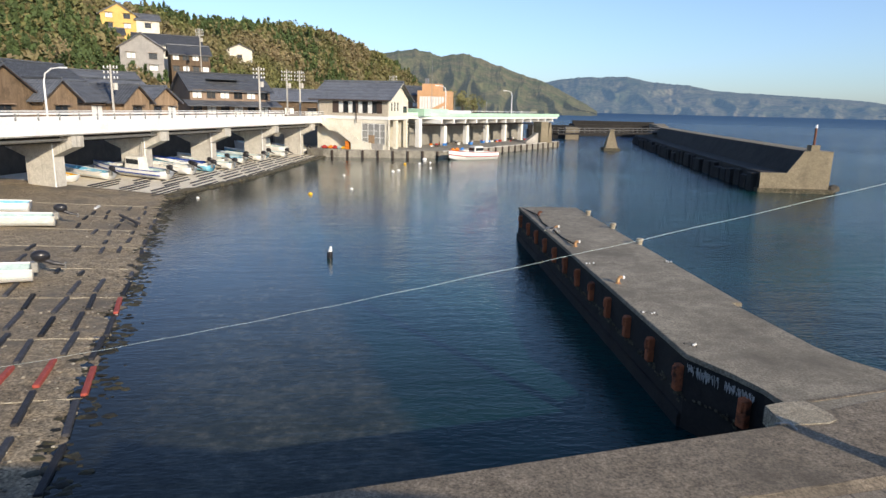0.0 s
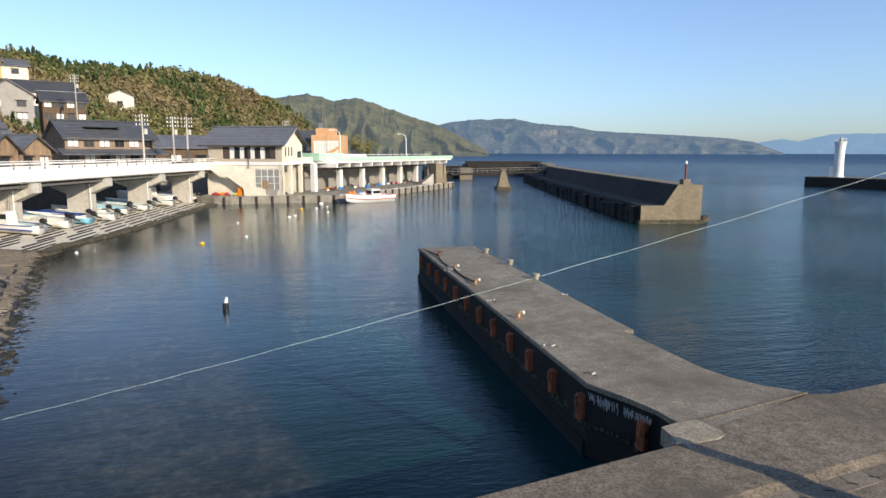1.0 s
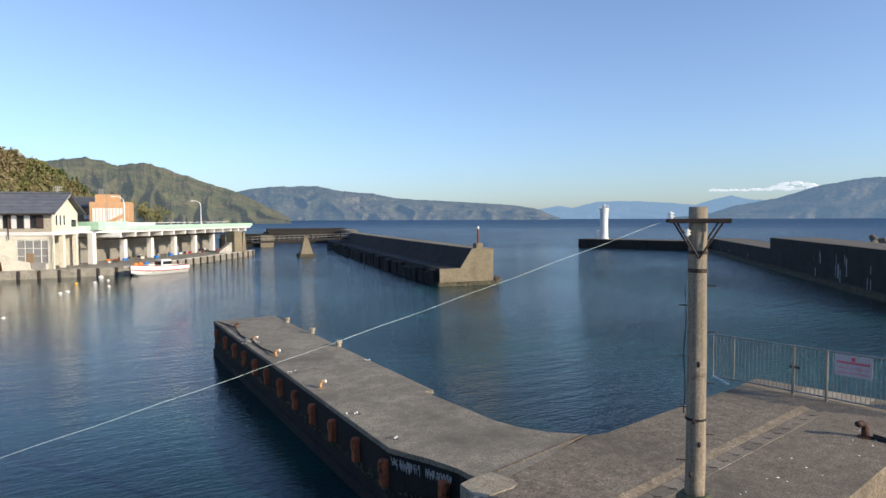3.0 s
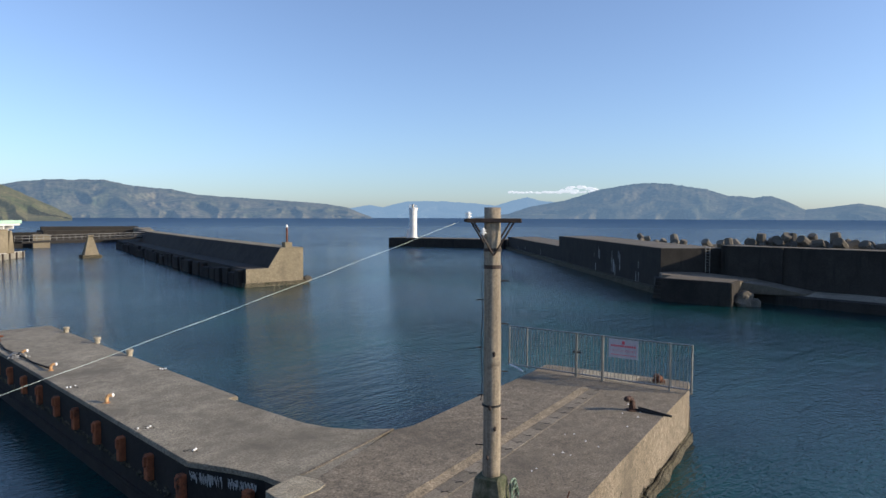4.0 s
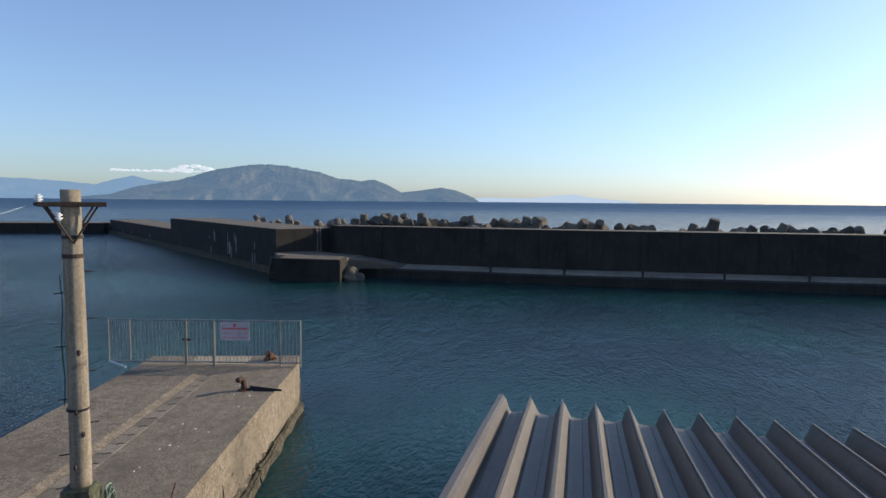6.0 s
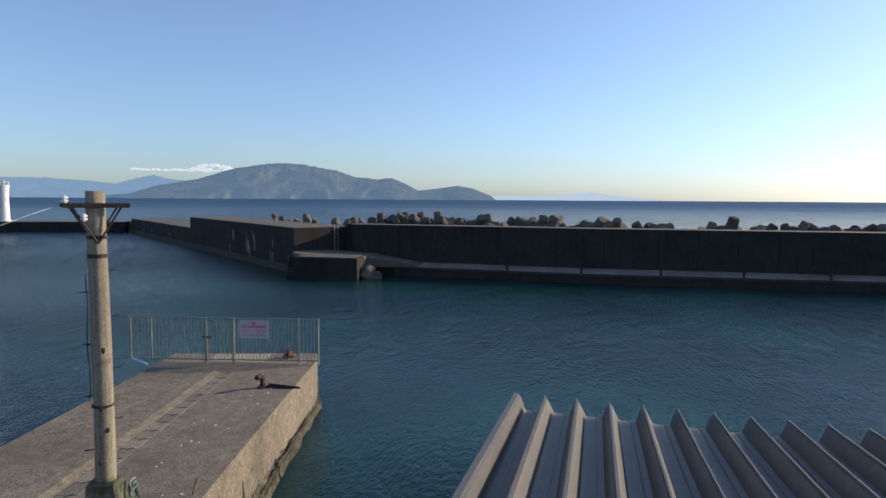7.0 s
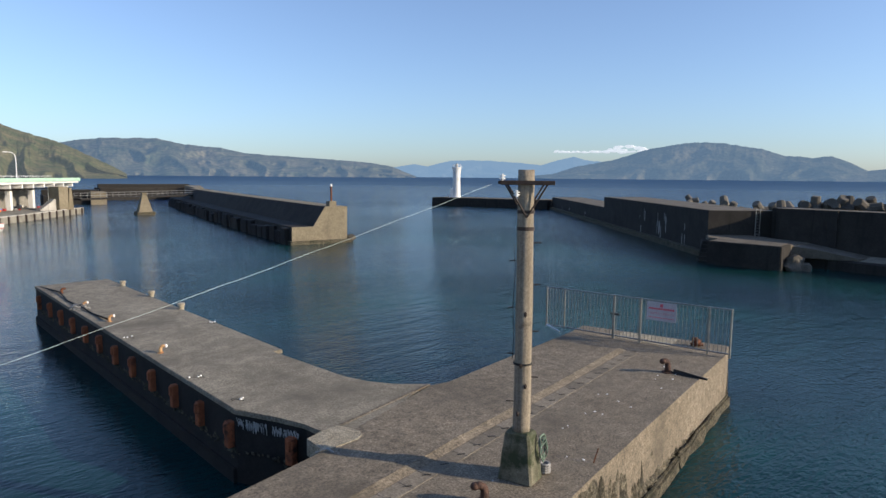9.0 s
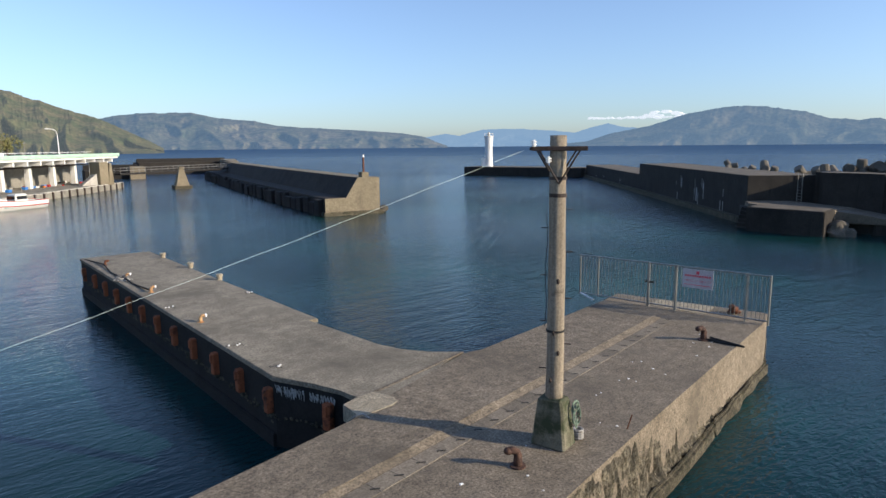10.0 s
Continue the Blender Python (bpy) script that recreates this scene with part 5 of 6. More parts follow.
part("gable", bm, M["cream"], hall, "cream gable wall")
for y in (1.3, 2.6, 3.9):
    part("slit_window", B(HW - 0.02, HW + 0.03, y, y + 0.38, 5.9, 7.2), M["glass"], hall, "narrow dark window")
part("side_window", B(HW - 0.02, HW + 0.04, 6.6, 8.2, 5.6, 6.6), M["glass"], hall)


def tile_slope(bm_, x0, x1, ya, za, yb, zb, pitch=0.30, thick=0.14):
    """A tiled roof slope from eave (ya, za) to ridge (yb, zb): rolls of pan tiles in courses."""
    nx = int((x1 - x0) / pitch) * 4
    ny = max(3, int(math.hypot(yb - ya, zb - za) / 0.9))
    rows_ = []
    for j in range(ny + 1):
        for step in ((0.0,) if j in (0,) else (-0.03, 0.02)) if j < ny else (0.0,):
            f = j / ny
            y, z = ya + (yb - ya) * f, za + (zb - za) * f + step
            rows_.append([bm_.verts.new((x0 + (x1 - x0) * i / nx, y, z + 0.045 * (1, 0.2, -0.6, 0.2)[i % 4])) for i in range(nx + 1)])
    for a_, b_ in zip(rows_, rows_[1:]):
        for i in range(nx):
            bm_.faces.new((a_[i], a_[i + 1], b_[i + 1], b_[i]))
    lo = [bm_.verts.new(p) for p in ((x0, ya, za - thick), (x1, ya, za - thick), (x1, yb, zb - thick), (x0, yb, zb - thick))]
    bm_.faces.new(lo[::-1])
    top = [rows_[0][0], rows_[0][-1], rows_[-1][-1], rows_[-1][0]]
    for i in (0, 1, 3):
        bm_.faces.new((lo[i], lo[(i + 1) % 4], top[(i + 1) % 4], top[i]))


bm = bmesh.new()
tile_slope(bm, -0.9, HW + 0.8, -1.0, EV - 0.1, HD / 2, RG)
roof = part("roof", bm, M["tile"], hall, "grey tiled roof slope")
bm = bmesh.new()
tile_slope(bm, -0.9, HW + 0.8, HD + 1.0, EV - 0.1, HD / 2, RG)
part("roof", bm, M["tile"], hall, "grey tiled roof slope")
part("ridge", B(-0.95, HW + 0.85, HD / 2 - 0.2, HD / 2 + 0.2, RG - 0.05, RG + 0.22, 0.06), M["tile"], hall)
for y0, sg in ((-0.95, 1), (HD + 0.95, -1)):
    bm = bmesh.new()
    v = [bm.verts.new(p) for p in ((HW + 0.72, y0, EV - 0.36), (HW + 0.72, HD / 2, RG - 0.28), (HW + 0.72, HD / 2, RG - 0.02), (HW + 0.72, y0, EV - 0.08))]
    w = [bm.verts.new(x.co + Vector((0.07, 0, 0))) for x in v]
    bm.faces.new(v)
    bm.faces.new(w[::-1])
    for i in range(4):
        bm.faces.new((v[i], w[i], w[(i + 1) % 4], v[(i + 1) % 4]))
    part("bargeboard", bm, M["frame"] if sg < 0 else M["cream"], hall)
part("downpipe", T([(6.75, -0.3, 7.4), (6.75, -0.3, 4.0)], 0.06, 6), M["frame"], hall, "brown downpipe")
part("gutter", T([(-0.9, -1.05, EV - 0.15), (HW + 0.8, -1.05, EV - 0.15)], 0.08, 6), M["frame"], hall)
# outside stair with a solid parapet
st = [(-1.2, 5.45), (0.6, 5.45), (2.7, 3.85), (4.1, 3.75), (7.9, 1.45), (9.6, 1.05), (9.7, 0.0), (6.4, 0.0), (6.3, 1.1), (4.0, 2.75), (2.8, 2.75), (0.4, 4.55), (-1.2, 4.55)]
bm = bmesh.new()
fr = [bm.verts.new((x, -1.5, z)) for x, z in st]
bk = [bm.verts.new((x, -1.3, z)) for x, z in st]
bm.faces.new(fr)
bm.faces.new(bk[::-1])
for i in range(len(st)):
    bm.faces.new((fr[i], bk[i], bk[(i + 1) % len(st)], fr[(i + 1) % len(st)]))
stair = part("stair_parapet", bm, M["cream"], hall, "solid cream parapet of the outside stair")
bm = bmesh.new()
for k in range(24):
    f = k / 23
    add_box(bm, 0.6 + 8.5 * f, 1.0 + 8.5 * f, -1.3, 0, max(0, 4.5 - 4.5 * f - 0.4), 4.6 - 4.5 * f)
part("stair_flight", bm, M["pale"], hall, "concrete stair")
part("landing", B(-1.2, 0.7, -1.3, 0, 4.5, 4.7), M["pale"], hall)
for k, (x, mt) in enumerate(((1.5, "red"), (2.6, "orange_plastic"), (3.3, "red"), (4.2, "boat_inside"), (4.8, "yellow"))):
    heap = add_ball(bmesh.new(), 0, 0, 0.12, 0.42, 1.3, 0.8, 0.6, 2)
    roughen(heap, 0.2, 3)
    o = solid("net_heap", heap, M[mt], "heap of coloured fishing gear on the quay by the stair", "fishing gear", smooth=True)
    o.matrix_basis = HM @ pose(x, -0.7, 0.05)
crate = thing("crate", "orange plastic fish crates stacked on the quay", "crate", HM @ pose(5.6, -0.9, 0))
for k in range(3):
    part("crate_box", B(-0.35, 0.35, -0.25, 0.25, k * 0.42, k * 0.42 + 0.38, 0.03, top=(-0.03, -0.03)), M["orange_plastic"], crate)

# ---------------------------------------------------------------- canopy over the market
CD = Vector((0.482, 0.876, 0))
CN = Vector((0.876, -0.482, 0))
CS = Vector((-11.5, 105.5, 0))


def can(s, o):
    p = CS + CD * s + CN * o
    return (p.x, p.y)


canopy = thing("market_canopy", "long open market shed with white columns and a pale green fascia", "canopy")
ROOF = [(-12.4, 106.4), can(6.5, 3.5), can(55, 3.5), can(55, -9), can(2, -9)]
part("roof_slab", P(ROOF, 3.82, 4.25), M["white_paint"], canopy, "flat concrete roof")
part("fascia", P([(-12.6, 106.2), can(6.4, 3.75), can(55.3, 3.75), can(55.3, 3.45), can(6.6, 3.4), (-12.4, 106.6)], 4.22, 4.85), M["green"], canopy, "pale green fascia")
part("roof_parapet", P([can(2, 1.5), can(9.5, 1.5), can(9.5, -4), can(2, -4)], 4.25, 5.45), M["green"], canopy, "green-edged raised roof block")
part("roof_parapet", P([can(9.5, 1.3), can(18, 1.3), can(18, -4), can(9.5, -4)], 4.25, 5.25), M["white_paint"], canopy)
col_me = mesh_of("column", B(-0.42, 0.42, -0.42, 0.42, QUAY, 3.82, 0.03), M["white_paint"])
rot = math.atan2(CD.y, CD.x)
for k in range(8):
    for o_ in (0.0, -7.5):
        x, y = can(2.6 + 8 * k - (1.5 if k > 6 else 0), o_)
        c = tagged(new("column", col_me), "square white column")
        c.parent, c.matrix_basis = canopy, Matrix.Translation((x, y, 0)) @ Matrix.Rotation(rot, 4, "Z")
for k in range(13):
    x0, y0 = can(4.6 + 4 * k, 3.3)
    x1, y1 = can(4.6 + 4 * k, -8)
    d = CD * 0.22
    part("beam", P([(x0 - d.x, y0 - d.y), (x0 + d.x, y0 + d.y), (x1 + d.x, y1 + d.y), (x1 - d.x, y1 - d.y)][::1], 3.1, 3.82), M["white_paint"], canopy)
for z in (2.75,):
    a0_, a1_ = can(3, 0.6), can(54, 0.6)
    part("hoist_rail", T([(*a0_, z), (*a1_, z)], 0.12, 6), M["dark_iron"], canopy, "dark hoist rail")
# near-black stands for the unlit depth of the shed
part("back_wall", P([can(1, -8.5), can(24, -8.5), can(24, -8.8), can(1, -8.8)][::-1], QUAY, 3.8), M["dark_iron"], canopy, "back wall, the dark inside the shed put into its colour")
for k in range(16):
    a0_, a1_ = can(14 + 2.6 * k, -2), can(16.6 + 2.6 * k, -2)
    part("roof_rail", T([(*a0_, 4.25), (*a0_, 5.15), (*a1_, 5.15)], 0.045, 5), M["white_paint"], canopy)
for s in (16, 44):
    x, y = can(s, -3)
    lamp = thing("street_lamp", "tall white curved street lamp on the market roof", "street lamp", pose(x, y, 4.25), "street lamps")
    part("post", T([(0, 0, 0), (0, 0, 4.2), (-0.15, 0, 4.9), (-0.6, 0, 5.3), (-1.4, 0, 5.4)], 0.09, 8, 0.05), M["white_paint"], lamp)
    part("head", B(-2.0, -1.3, -0.16, 0.16, 5.3, 5.45, 0.04), M["ceramic"], lamp)
for k, s in enumerate((12, 20, 33)):
    x, y = can(s, -3.5)
    mast = thing("mast", "thin aerial mast rising behind the market", "mast", pose(x, y, 4.25))
    part("pole", T([(0, 0, 0), (0, 0, (9.5, 3.4, 3.0)[k])], 0.06, 6, 0.03), M["steel"], mast)
    part("bracket", T([(-0.3, 0, 2.6), (0.3, 0, 2.6)], 0.03, 5), M["steel"], mast)
random.seed(21)
for k in range(46):
    s, o_ = random.uniform(4, 46), random.uniform(-6, 1.8)
    x, y = can(s, o_)
    mt = random.choice(("blue_plastic", "white_paint", "orange_plastic", "shadowed", "house_grey", "red", "boat_inside"))
    g_ = random.uniform(0.18, 0.42)
    box = thing("fish_box", "plastic fish tub standing on the market quay", "fish tub", pose(x, y, QUAY, 0, 0, random.uniform(0, 90)), "fish tubs in the market")
    part("tub", B(-g_, g_, -g_ * 0.7, g_ * 0.7, 0, g_ * 1.1, 0.04, top=(-0.05, -0.05)), M[mt], box)
    part("rim", B(-g_ - 0.07, g_ + 0.07, -g_ * 0.7 - 0.07, g_ * 0.7 + 0.07, g_ * 1.05, g_ * 1.13, 0.02), M[mt], box)
tower = thing("abutment", "tall sandy concrete bridge abutment at the quay's end", "abutment", pose(13.2, 134.6, QUAY, 0, 0, 30))
part("block", B(-1.6, 0.2, -1.4, 1.4, 0, 4.2, 0.05), M["block"], tower)
part("buttress", B(0.2, 1.3, -1.3, 1.3, 0, 4.0, 0.03, top=(0.35, 0.0)), M["block"], tower)
for k in range(9):
    part("step", B(-4.6 + 0.33 * k, -1.6, -0.6, 0.6, 0.22 * k, 0.22 * k + 0.24), M["pale"], tower)


# ---------------------------------------------------------------- road bridge along the slip
via = thing("road_bridge", "white concrete road bridge on thick pillars over the slip", "bridge")
Y0, Y1 = 12.0, 101.5


def strip(o0, o1, z0, z1, ya=Y0, yb=Y1):
    return P([(VX(ya) + o0, ya), (VX(ya) + o1, ya), (VX(yb) + o1, yb), (VX(yb) + o0, yb)], z0, z1)


part("deck_slab", strip(-3.4, 3.3, 2.95, 3.35), M["pale"], via)
part("parapet", strip(3.1, 3.45, 3.05, 4.12), M["white_paint"], via, "bright white outer parapet band")
part("parapet", strip(-3.6, -3.3, 3.05, 4.1), M["white_paint"], via)
# girders painted near-black for the shade beneath the deck
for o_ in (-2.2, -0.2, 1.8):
    part("girder", strip(o_ - 0.35, o_ + 0.35, 2.35, 2.95), M["dark_wall"], via, "girder, the shade under the deck put into its dark colour")
part("service_pipe", T([(VX(Y0) + 2.75, Y0, 2.62), (VX(Y1) + 2.75, Y1, 2.62)], 0.13, 8), M["steel"], via)
post_me = mesh_of("rail_post", B(-0.05, 0.05, -0.05, 0.05, 0, 0.55, 0.01), M["steel"])
for o_ in (3.28, -3.45):
    for z in (4.38, 4.66):
        part("rail", T([(VX(Y0) + o_, Y0, z), (VX(Y1) + o_, Y1, z)], 0.05, 6), M["white_paint"], via)
    for k in range(45):
        y = Y0 + 2 * k + 0.3
        o = new("rail_post", post_me)
        o.parent, o.matrix_basis = via, Matrix.Translation((VX(y) + o_, y, 4.11))
for y in (15.5, 27.0, 38.7, 50.4, 61.5, 73.0, 85.1, 97.1):
    c = part("pillar", B(-1.25, 1.25, -0.65, 0.65, -3.2, 1.75, 0.04), M["pale"], via, "thick board-marked concrete pillar", at=pose(VX(y), y, 0, 0, 0, -6))
    bm = bmesh.new()
    prof_ = [(-1.25, 1.2), (1.25, 1.2), (3.1, 2.0), (3.1, 2.9), (-3.1, 2.9), (-3.1, 2.0)]
    fr = [bm.verts.new((x, -0.7, z)) for x, z in prof_]
    bk = [bm.verts.new((x, 0.7, z)) for x, z in prof_]
    bm.faces.new(fr)
    bm.faces.new(bk[::-1])
    for i in range(6):
        bm.faces.new((fr[i], bk[i], bk[(i + 1) % 6], fr[(i + 1) % 6]))
    part("crosshead", bm, M["pale"], c, "tapered crosshead")
    part("drainpipe", T([(1.35, -0.72, -2.0), (1.35, -0.72, 2.6), (2.5, -0.72, 2.75)], 0.06, 6), M["ceramic"], c)
lamp = thing("street_lamp", "curved white street lamp on the road bridge", "street lamp", pose(-39.0, 56.2, 3.2), "street lamps")
part("post", T([(0, 0, 0), (0, 0, 4.0), (0.2, 0, 4.7), (0.8, 0, 5.1), (1.6, 0, 5.2)], 0.09, 8, 0.05), M["white_paint"], lamp)
part("head", B(1.5, 2.2, -0.15, 0.15, 5.12, 5.26, 0.04), M["ceramic"], lamp)
for x, y, top in ((-33.4, 97.5, 11.0), (-32.2, 108.0, 11.2), (-31.0, 111.5, 11.3), (-64.0, 150.0, 22.0), (-44.0, 76.0, 9.8), (-21.0, 160.0, 13.0)):
    up = thing("power_pole", "concrete power pole with crossarms and fittings", "power pole", pose(x, y, 2.0), "power poles in the village")
    part("shaft", T([(0, 0, 0), (0, 0, top - 2.0)], 0.17, 8, 0.11), M["pale"], up)
    for k in range(3):
        part("crossarm", B(-0.9, 0.9, -0.05, 0.05, top - 2.5 - 0.6 * k, top - 2.4 - 0.6 * k, 0.01), M["steel"], up)
        for j in (-0.8, -0.3, 0.4, 0.8):
            part("insulator", T([(j, 0, top - 2.4 - 0.6 * k), (j, 0, top - 2.15 - 0.6 * k)], 0.07, 6), M["ceramic"], up)
    part("transformer", T([(0.35, 0.2, top - 4.9), (0.35, 0.2, top - 4.1)], 0.27, 10), M["pale"], up)


# ---------------------------------------------------------------- houses
def house(x, y, z, rz, w, d, eave, ridge, wall, gable_front=False, windows=2, storeys=1, label="", far=False, roof_mat="tile"):
    th = thing("house", label or "old wooden village house with a dark tiled roof", "house", pose(x, y, z, 0, 0, rz), "village houses")
    if gable_front:
        turn, w2, d2 = Matrix.Rotation(radians(90), 4, "Z"), d, w
    else:
        turn, w2, d2 = Matrix.Identity(4), w, d
    bm_ = bmesh.new()
    low_ = -7.0 if z > 5 else -1.0
    g_ = [(-d2 / 2, low_), (d2 / 2, low_), (d2 / 2, eave), (0, ridge - 0.1), (-d2 / 2, eave)]
    a_ = [bm_.verts.new((-w2 / 2, yy, zz)) for yy, zz in g_]
    b_ = [bm_.verts.new((w2 / 2, yy, zz)) for yy, zz in g_]
    bm_.faces.new(a_)
    bm_.faces.new(b_[::-1])
    for i in range(5):
        bm_.faces.new((a_[i], b_[i], b_[(i + 1) % 5], a_[(i + 1) % 5]))
    part("wall", bm_, M[wall], th, at=turn)
    sl = (ridge - eave) / (d2 / 2)
    for sg in (-1, 1):
        bm_ = bmesh.new()
        tile_slope(bm_, -w2 / 2 - 0.5, w2 / 2 + 0.5, sg * (d2 / 2 + 0.7), eave - 0.7 * sl + 0.12, 0, ridge + 0.05, 0.4)
        part("roof", bm_, M[roof_mat], th, at=turn)
    part("ridge", B(-w2 / 2 - 0.5, w2 / 2 + 0.5, -0.16, 0.16, ridge, ridge + 0.25, 0.05), M["tile"], th, at=turn)
    for e_ in (-1, 1):
        for sg in (-1, 1):
            bm_ = bmesh.new()
            xx = e_ * (w2 / 2 + 0.48)
            v_ = [bm_.verts.new(p) for p in ((xx, sg * (d2 / 2 + 0.65), eave - 0.7 * sl - 0.12), (xx, 0, ridge - 0.16), (xx, 0, ridge + 0.02), (xx, sg * (d2 / 2 + 0.65), eave - 0.7 * sl + 0.06))]
            w_ = [bm_.verts.new(q_.co + Vector((0.05, 0, 0))) for q_ in v_]
            bm_.faces.new(v_)
            bm_.faces.new(w_[::-1])
            for i in range(4):
                bm_.faces.new((v_[i], w_[i], w_[(i + 1) % 4], v_[(i + 1) % 4]))
            part("bargeboard", bm_, M["frame"], th, at=turn)
    for s in range(storeys):
        zz = 0.9 + 2.6 * s
        for k in range(windows):
            xx = -w / 2 + w * (k + 0.5) / windows
            ww = min(1.7, w / windows * 0.62)
            win_ = part("window", B(xx - ww / 2, xx + ww / 2, -d / 2 - 0.05, -d / 2 + 0.04, zz, zz + 1.2), M["curtain"] if (k + s) % 2 else M["glass"], th)
            part("frame", B(xx - ww / 2 - 0.08, xx + ww / 2 + 0.08, -d / 2 - 0.10, -d / 2 - 0.05, zz - 0.08, zz), M["frame"], win_)
            part("mullion", B(xx - 0.04, xx + 0.04, -d / 2 - 0.09, -d / 2 - 0.05, zz, zz + 1.2), M["frame"], win_)
            part("hood", B(xx - ww / 2 - 0.2, xx + ww / 2 + 0.2, -d / 2 - 0.5, -d / 2 + 0.02, zz + 1.3, zz + 1.38), M["brown"], win_)
    return th


G0 = 2.9
house(-50.5, 61.0, G0, 83, 8.0, 9.0, 3.3, 6.0, "wood", True, 1, label="wooden house with pale gable behind the bridge")
house(-48.0, 66.6, G0, 83, 4.8, 8.0, 3.0, 4.8, "wood", True, 1, label="small plank house with a gable front")
house(-57.0, 60.0, G0, 83, 11.0, 9.0, 4.0, 6.6, "brown", False, 3)
house(-60.0, 84.0, G0, 83, 13.0, 9.0, 4.6, 7.4, "wood", False, 3, label="large plastered house with a white gable")
house(-49.5, 73.5, G0, 83, 9.5, 7.0, 2.9, 4.9, "brown", False, 2, label="low dark plank house with a long roof")
house(-46.8, 79.8, G0, 83, 5.0, 8.0, 2.9, 4.7, "wood", True, 1, label="brown plank house with a gable front")
house(-47.5, 88.5, G0, 83, 6.5, 8.0, 2.9, 4.7, "wood", True, 2)
house(-56.5, 97.0, G0, 70, 12.0, 8.5, 3.4, 5.8, "cream", False, 3, label="pale house with a wide dark roof")
h5 = house(-45.5, 114.0, G0, 42, 14.0, 8.5, 5.0, 7.6, "brown", False, 6, 2, label="broad two-storey wooden inn with dark roofs")
bm = bmesh.new()
tile_slope(bm, -8.2, 8.2, -6.6, 2.3, -4.0, 3.2, 0.4)
part("lower_roof", bm, M["tile"], h5, "lower tiled skirt roof")
part("solar_panel", B(-3.5, 2.0, -3.2, -1.2, 6.15, 6.25), M["glass"], h5, "dark solar panels", at=pose(0, -0.1, 0.4, 0, 0, 0))
house(-38.5, 130.0, G0, 20, 13.0, 9.0, 3.6, 5.6, "wood", False, 3)
house(-52.0, 138.0, G0, 35, 12.0, 9.0, 4.4, 6.8, "brown", False, 4)
house(-66.0, 112.0, G0 + 1, 50, 11.0, 9.0, 4.0, 6.6, "house_grey", False, 3)
house(-68.0, 75.0, G0 + 0.5, 75, 12.0, 8.0, 4.2, 6.9, "wood", False, 3)
house(-30.0, 150.0, G0, 10, 11.0, 8.0, 4.0, 6.0, "wood", False, 3)
house(-79.0, 152.0, 11.5, 30, 9.0, 10.0, 6.0, 9.0, "house_grey", True, 2, 2, label="tall grey sided house on the hillside")
house(-72.5, 163.0, 12.0, 30, 9.0, 8.0, 5.0, 7.2, "wood", False, 4, 2, label="stepped brown house on the hillside")
house(-82.0, 172.0, 15.5, 30, 16.0, 8.0, 4.5, 7.0, "cream", False, 4, 1, label="long pale house high on the hillside")
house(-103.0, 187.0, 24.5, 32, 9.0, 8.0, 4.6, 7.4, "ochre", True, 2, 2, label="bright ochre house high on the hill")
house(-96.0, 190.0, 25.0, 32, 6.0, 6.0, 3.2, 4.8, "cream", False, 1, 1)
house(-97.0, 172.0, 19.5, 32, 6.0, 6.0, 3.0, 4.6, "wood", False, 1, 1)
house(-90.0, 248.0, hill_z(-90, 248) + 2.0, 20, 9.0, 7.0, 4.0, 6.0, "cream", True, 1, 1, label="small white house among trees on the hill")
house(-45.0, 215.0, hill_z(-45, 215) + 3.0, 12, 9.0, 8.0, 4.0, 6.4, "wood", False, 2, 1)
house(-22.0, 205.0, G0 + 2, 8, 9.0, 8.0, 4.6, 7.0, "brown", False, 2, 1)

ob_ = thing("office_building", "orange three-storey building with a white window grid", "building", pose(-13.0, 188.0, G0, 0, 0, -6))
part("wall", B(-4.6, 4.6, 0, 9, -1, 7.4, 0.05), M["orange"], ob_)
part("penthouse", B(-3.6, 1.6, 2, 8, 7.4, 9.4, 0.05), M["orange"], ob_)
part("window_band", B(-4.0, 3.2, -0.08, 0.02, 0.8, 5.8), M["curtain"], ob_, "white gridded window wall")
for k in range(10):
    part("mullion", B(-4.0 + 0.8 * k, -3.9 + 0.8 * k, -0.13, -0.08, 0.8, 5.8), M["orange"], ob_)
bm = bmesh.new()
v = [bm.verts.new(p) for p in ((-2.0, -0.5, 0.6), (3.8, -0.5, 3.6), (3.8, -0.5, 4.6), (-2.0, -0.5, 1.5))]
w = [bm.verts.new(q_.co + Vector((0, 0.2, 0))) for q_ in v]
bm.faces.new(v)
bm.faces.new(w[::-1])
for i in range(4):
    bm.faces.new((v[i], w[i], w[(i + 1) % 4], v[(i + 1) % 4]))
part("stair", bm, M["orange"], ob_, "slanting orange stair parapet")
part("tank", B(-3.0, -2.0, 3, 4.5, 9.4, 10.9, 0.05), M["steel"], ob_)


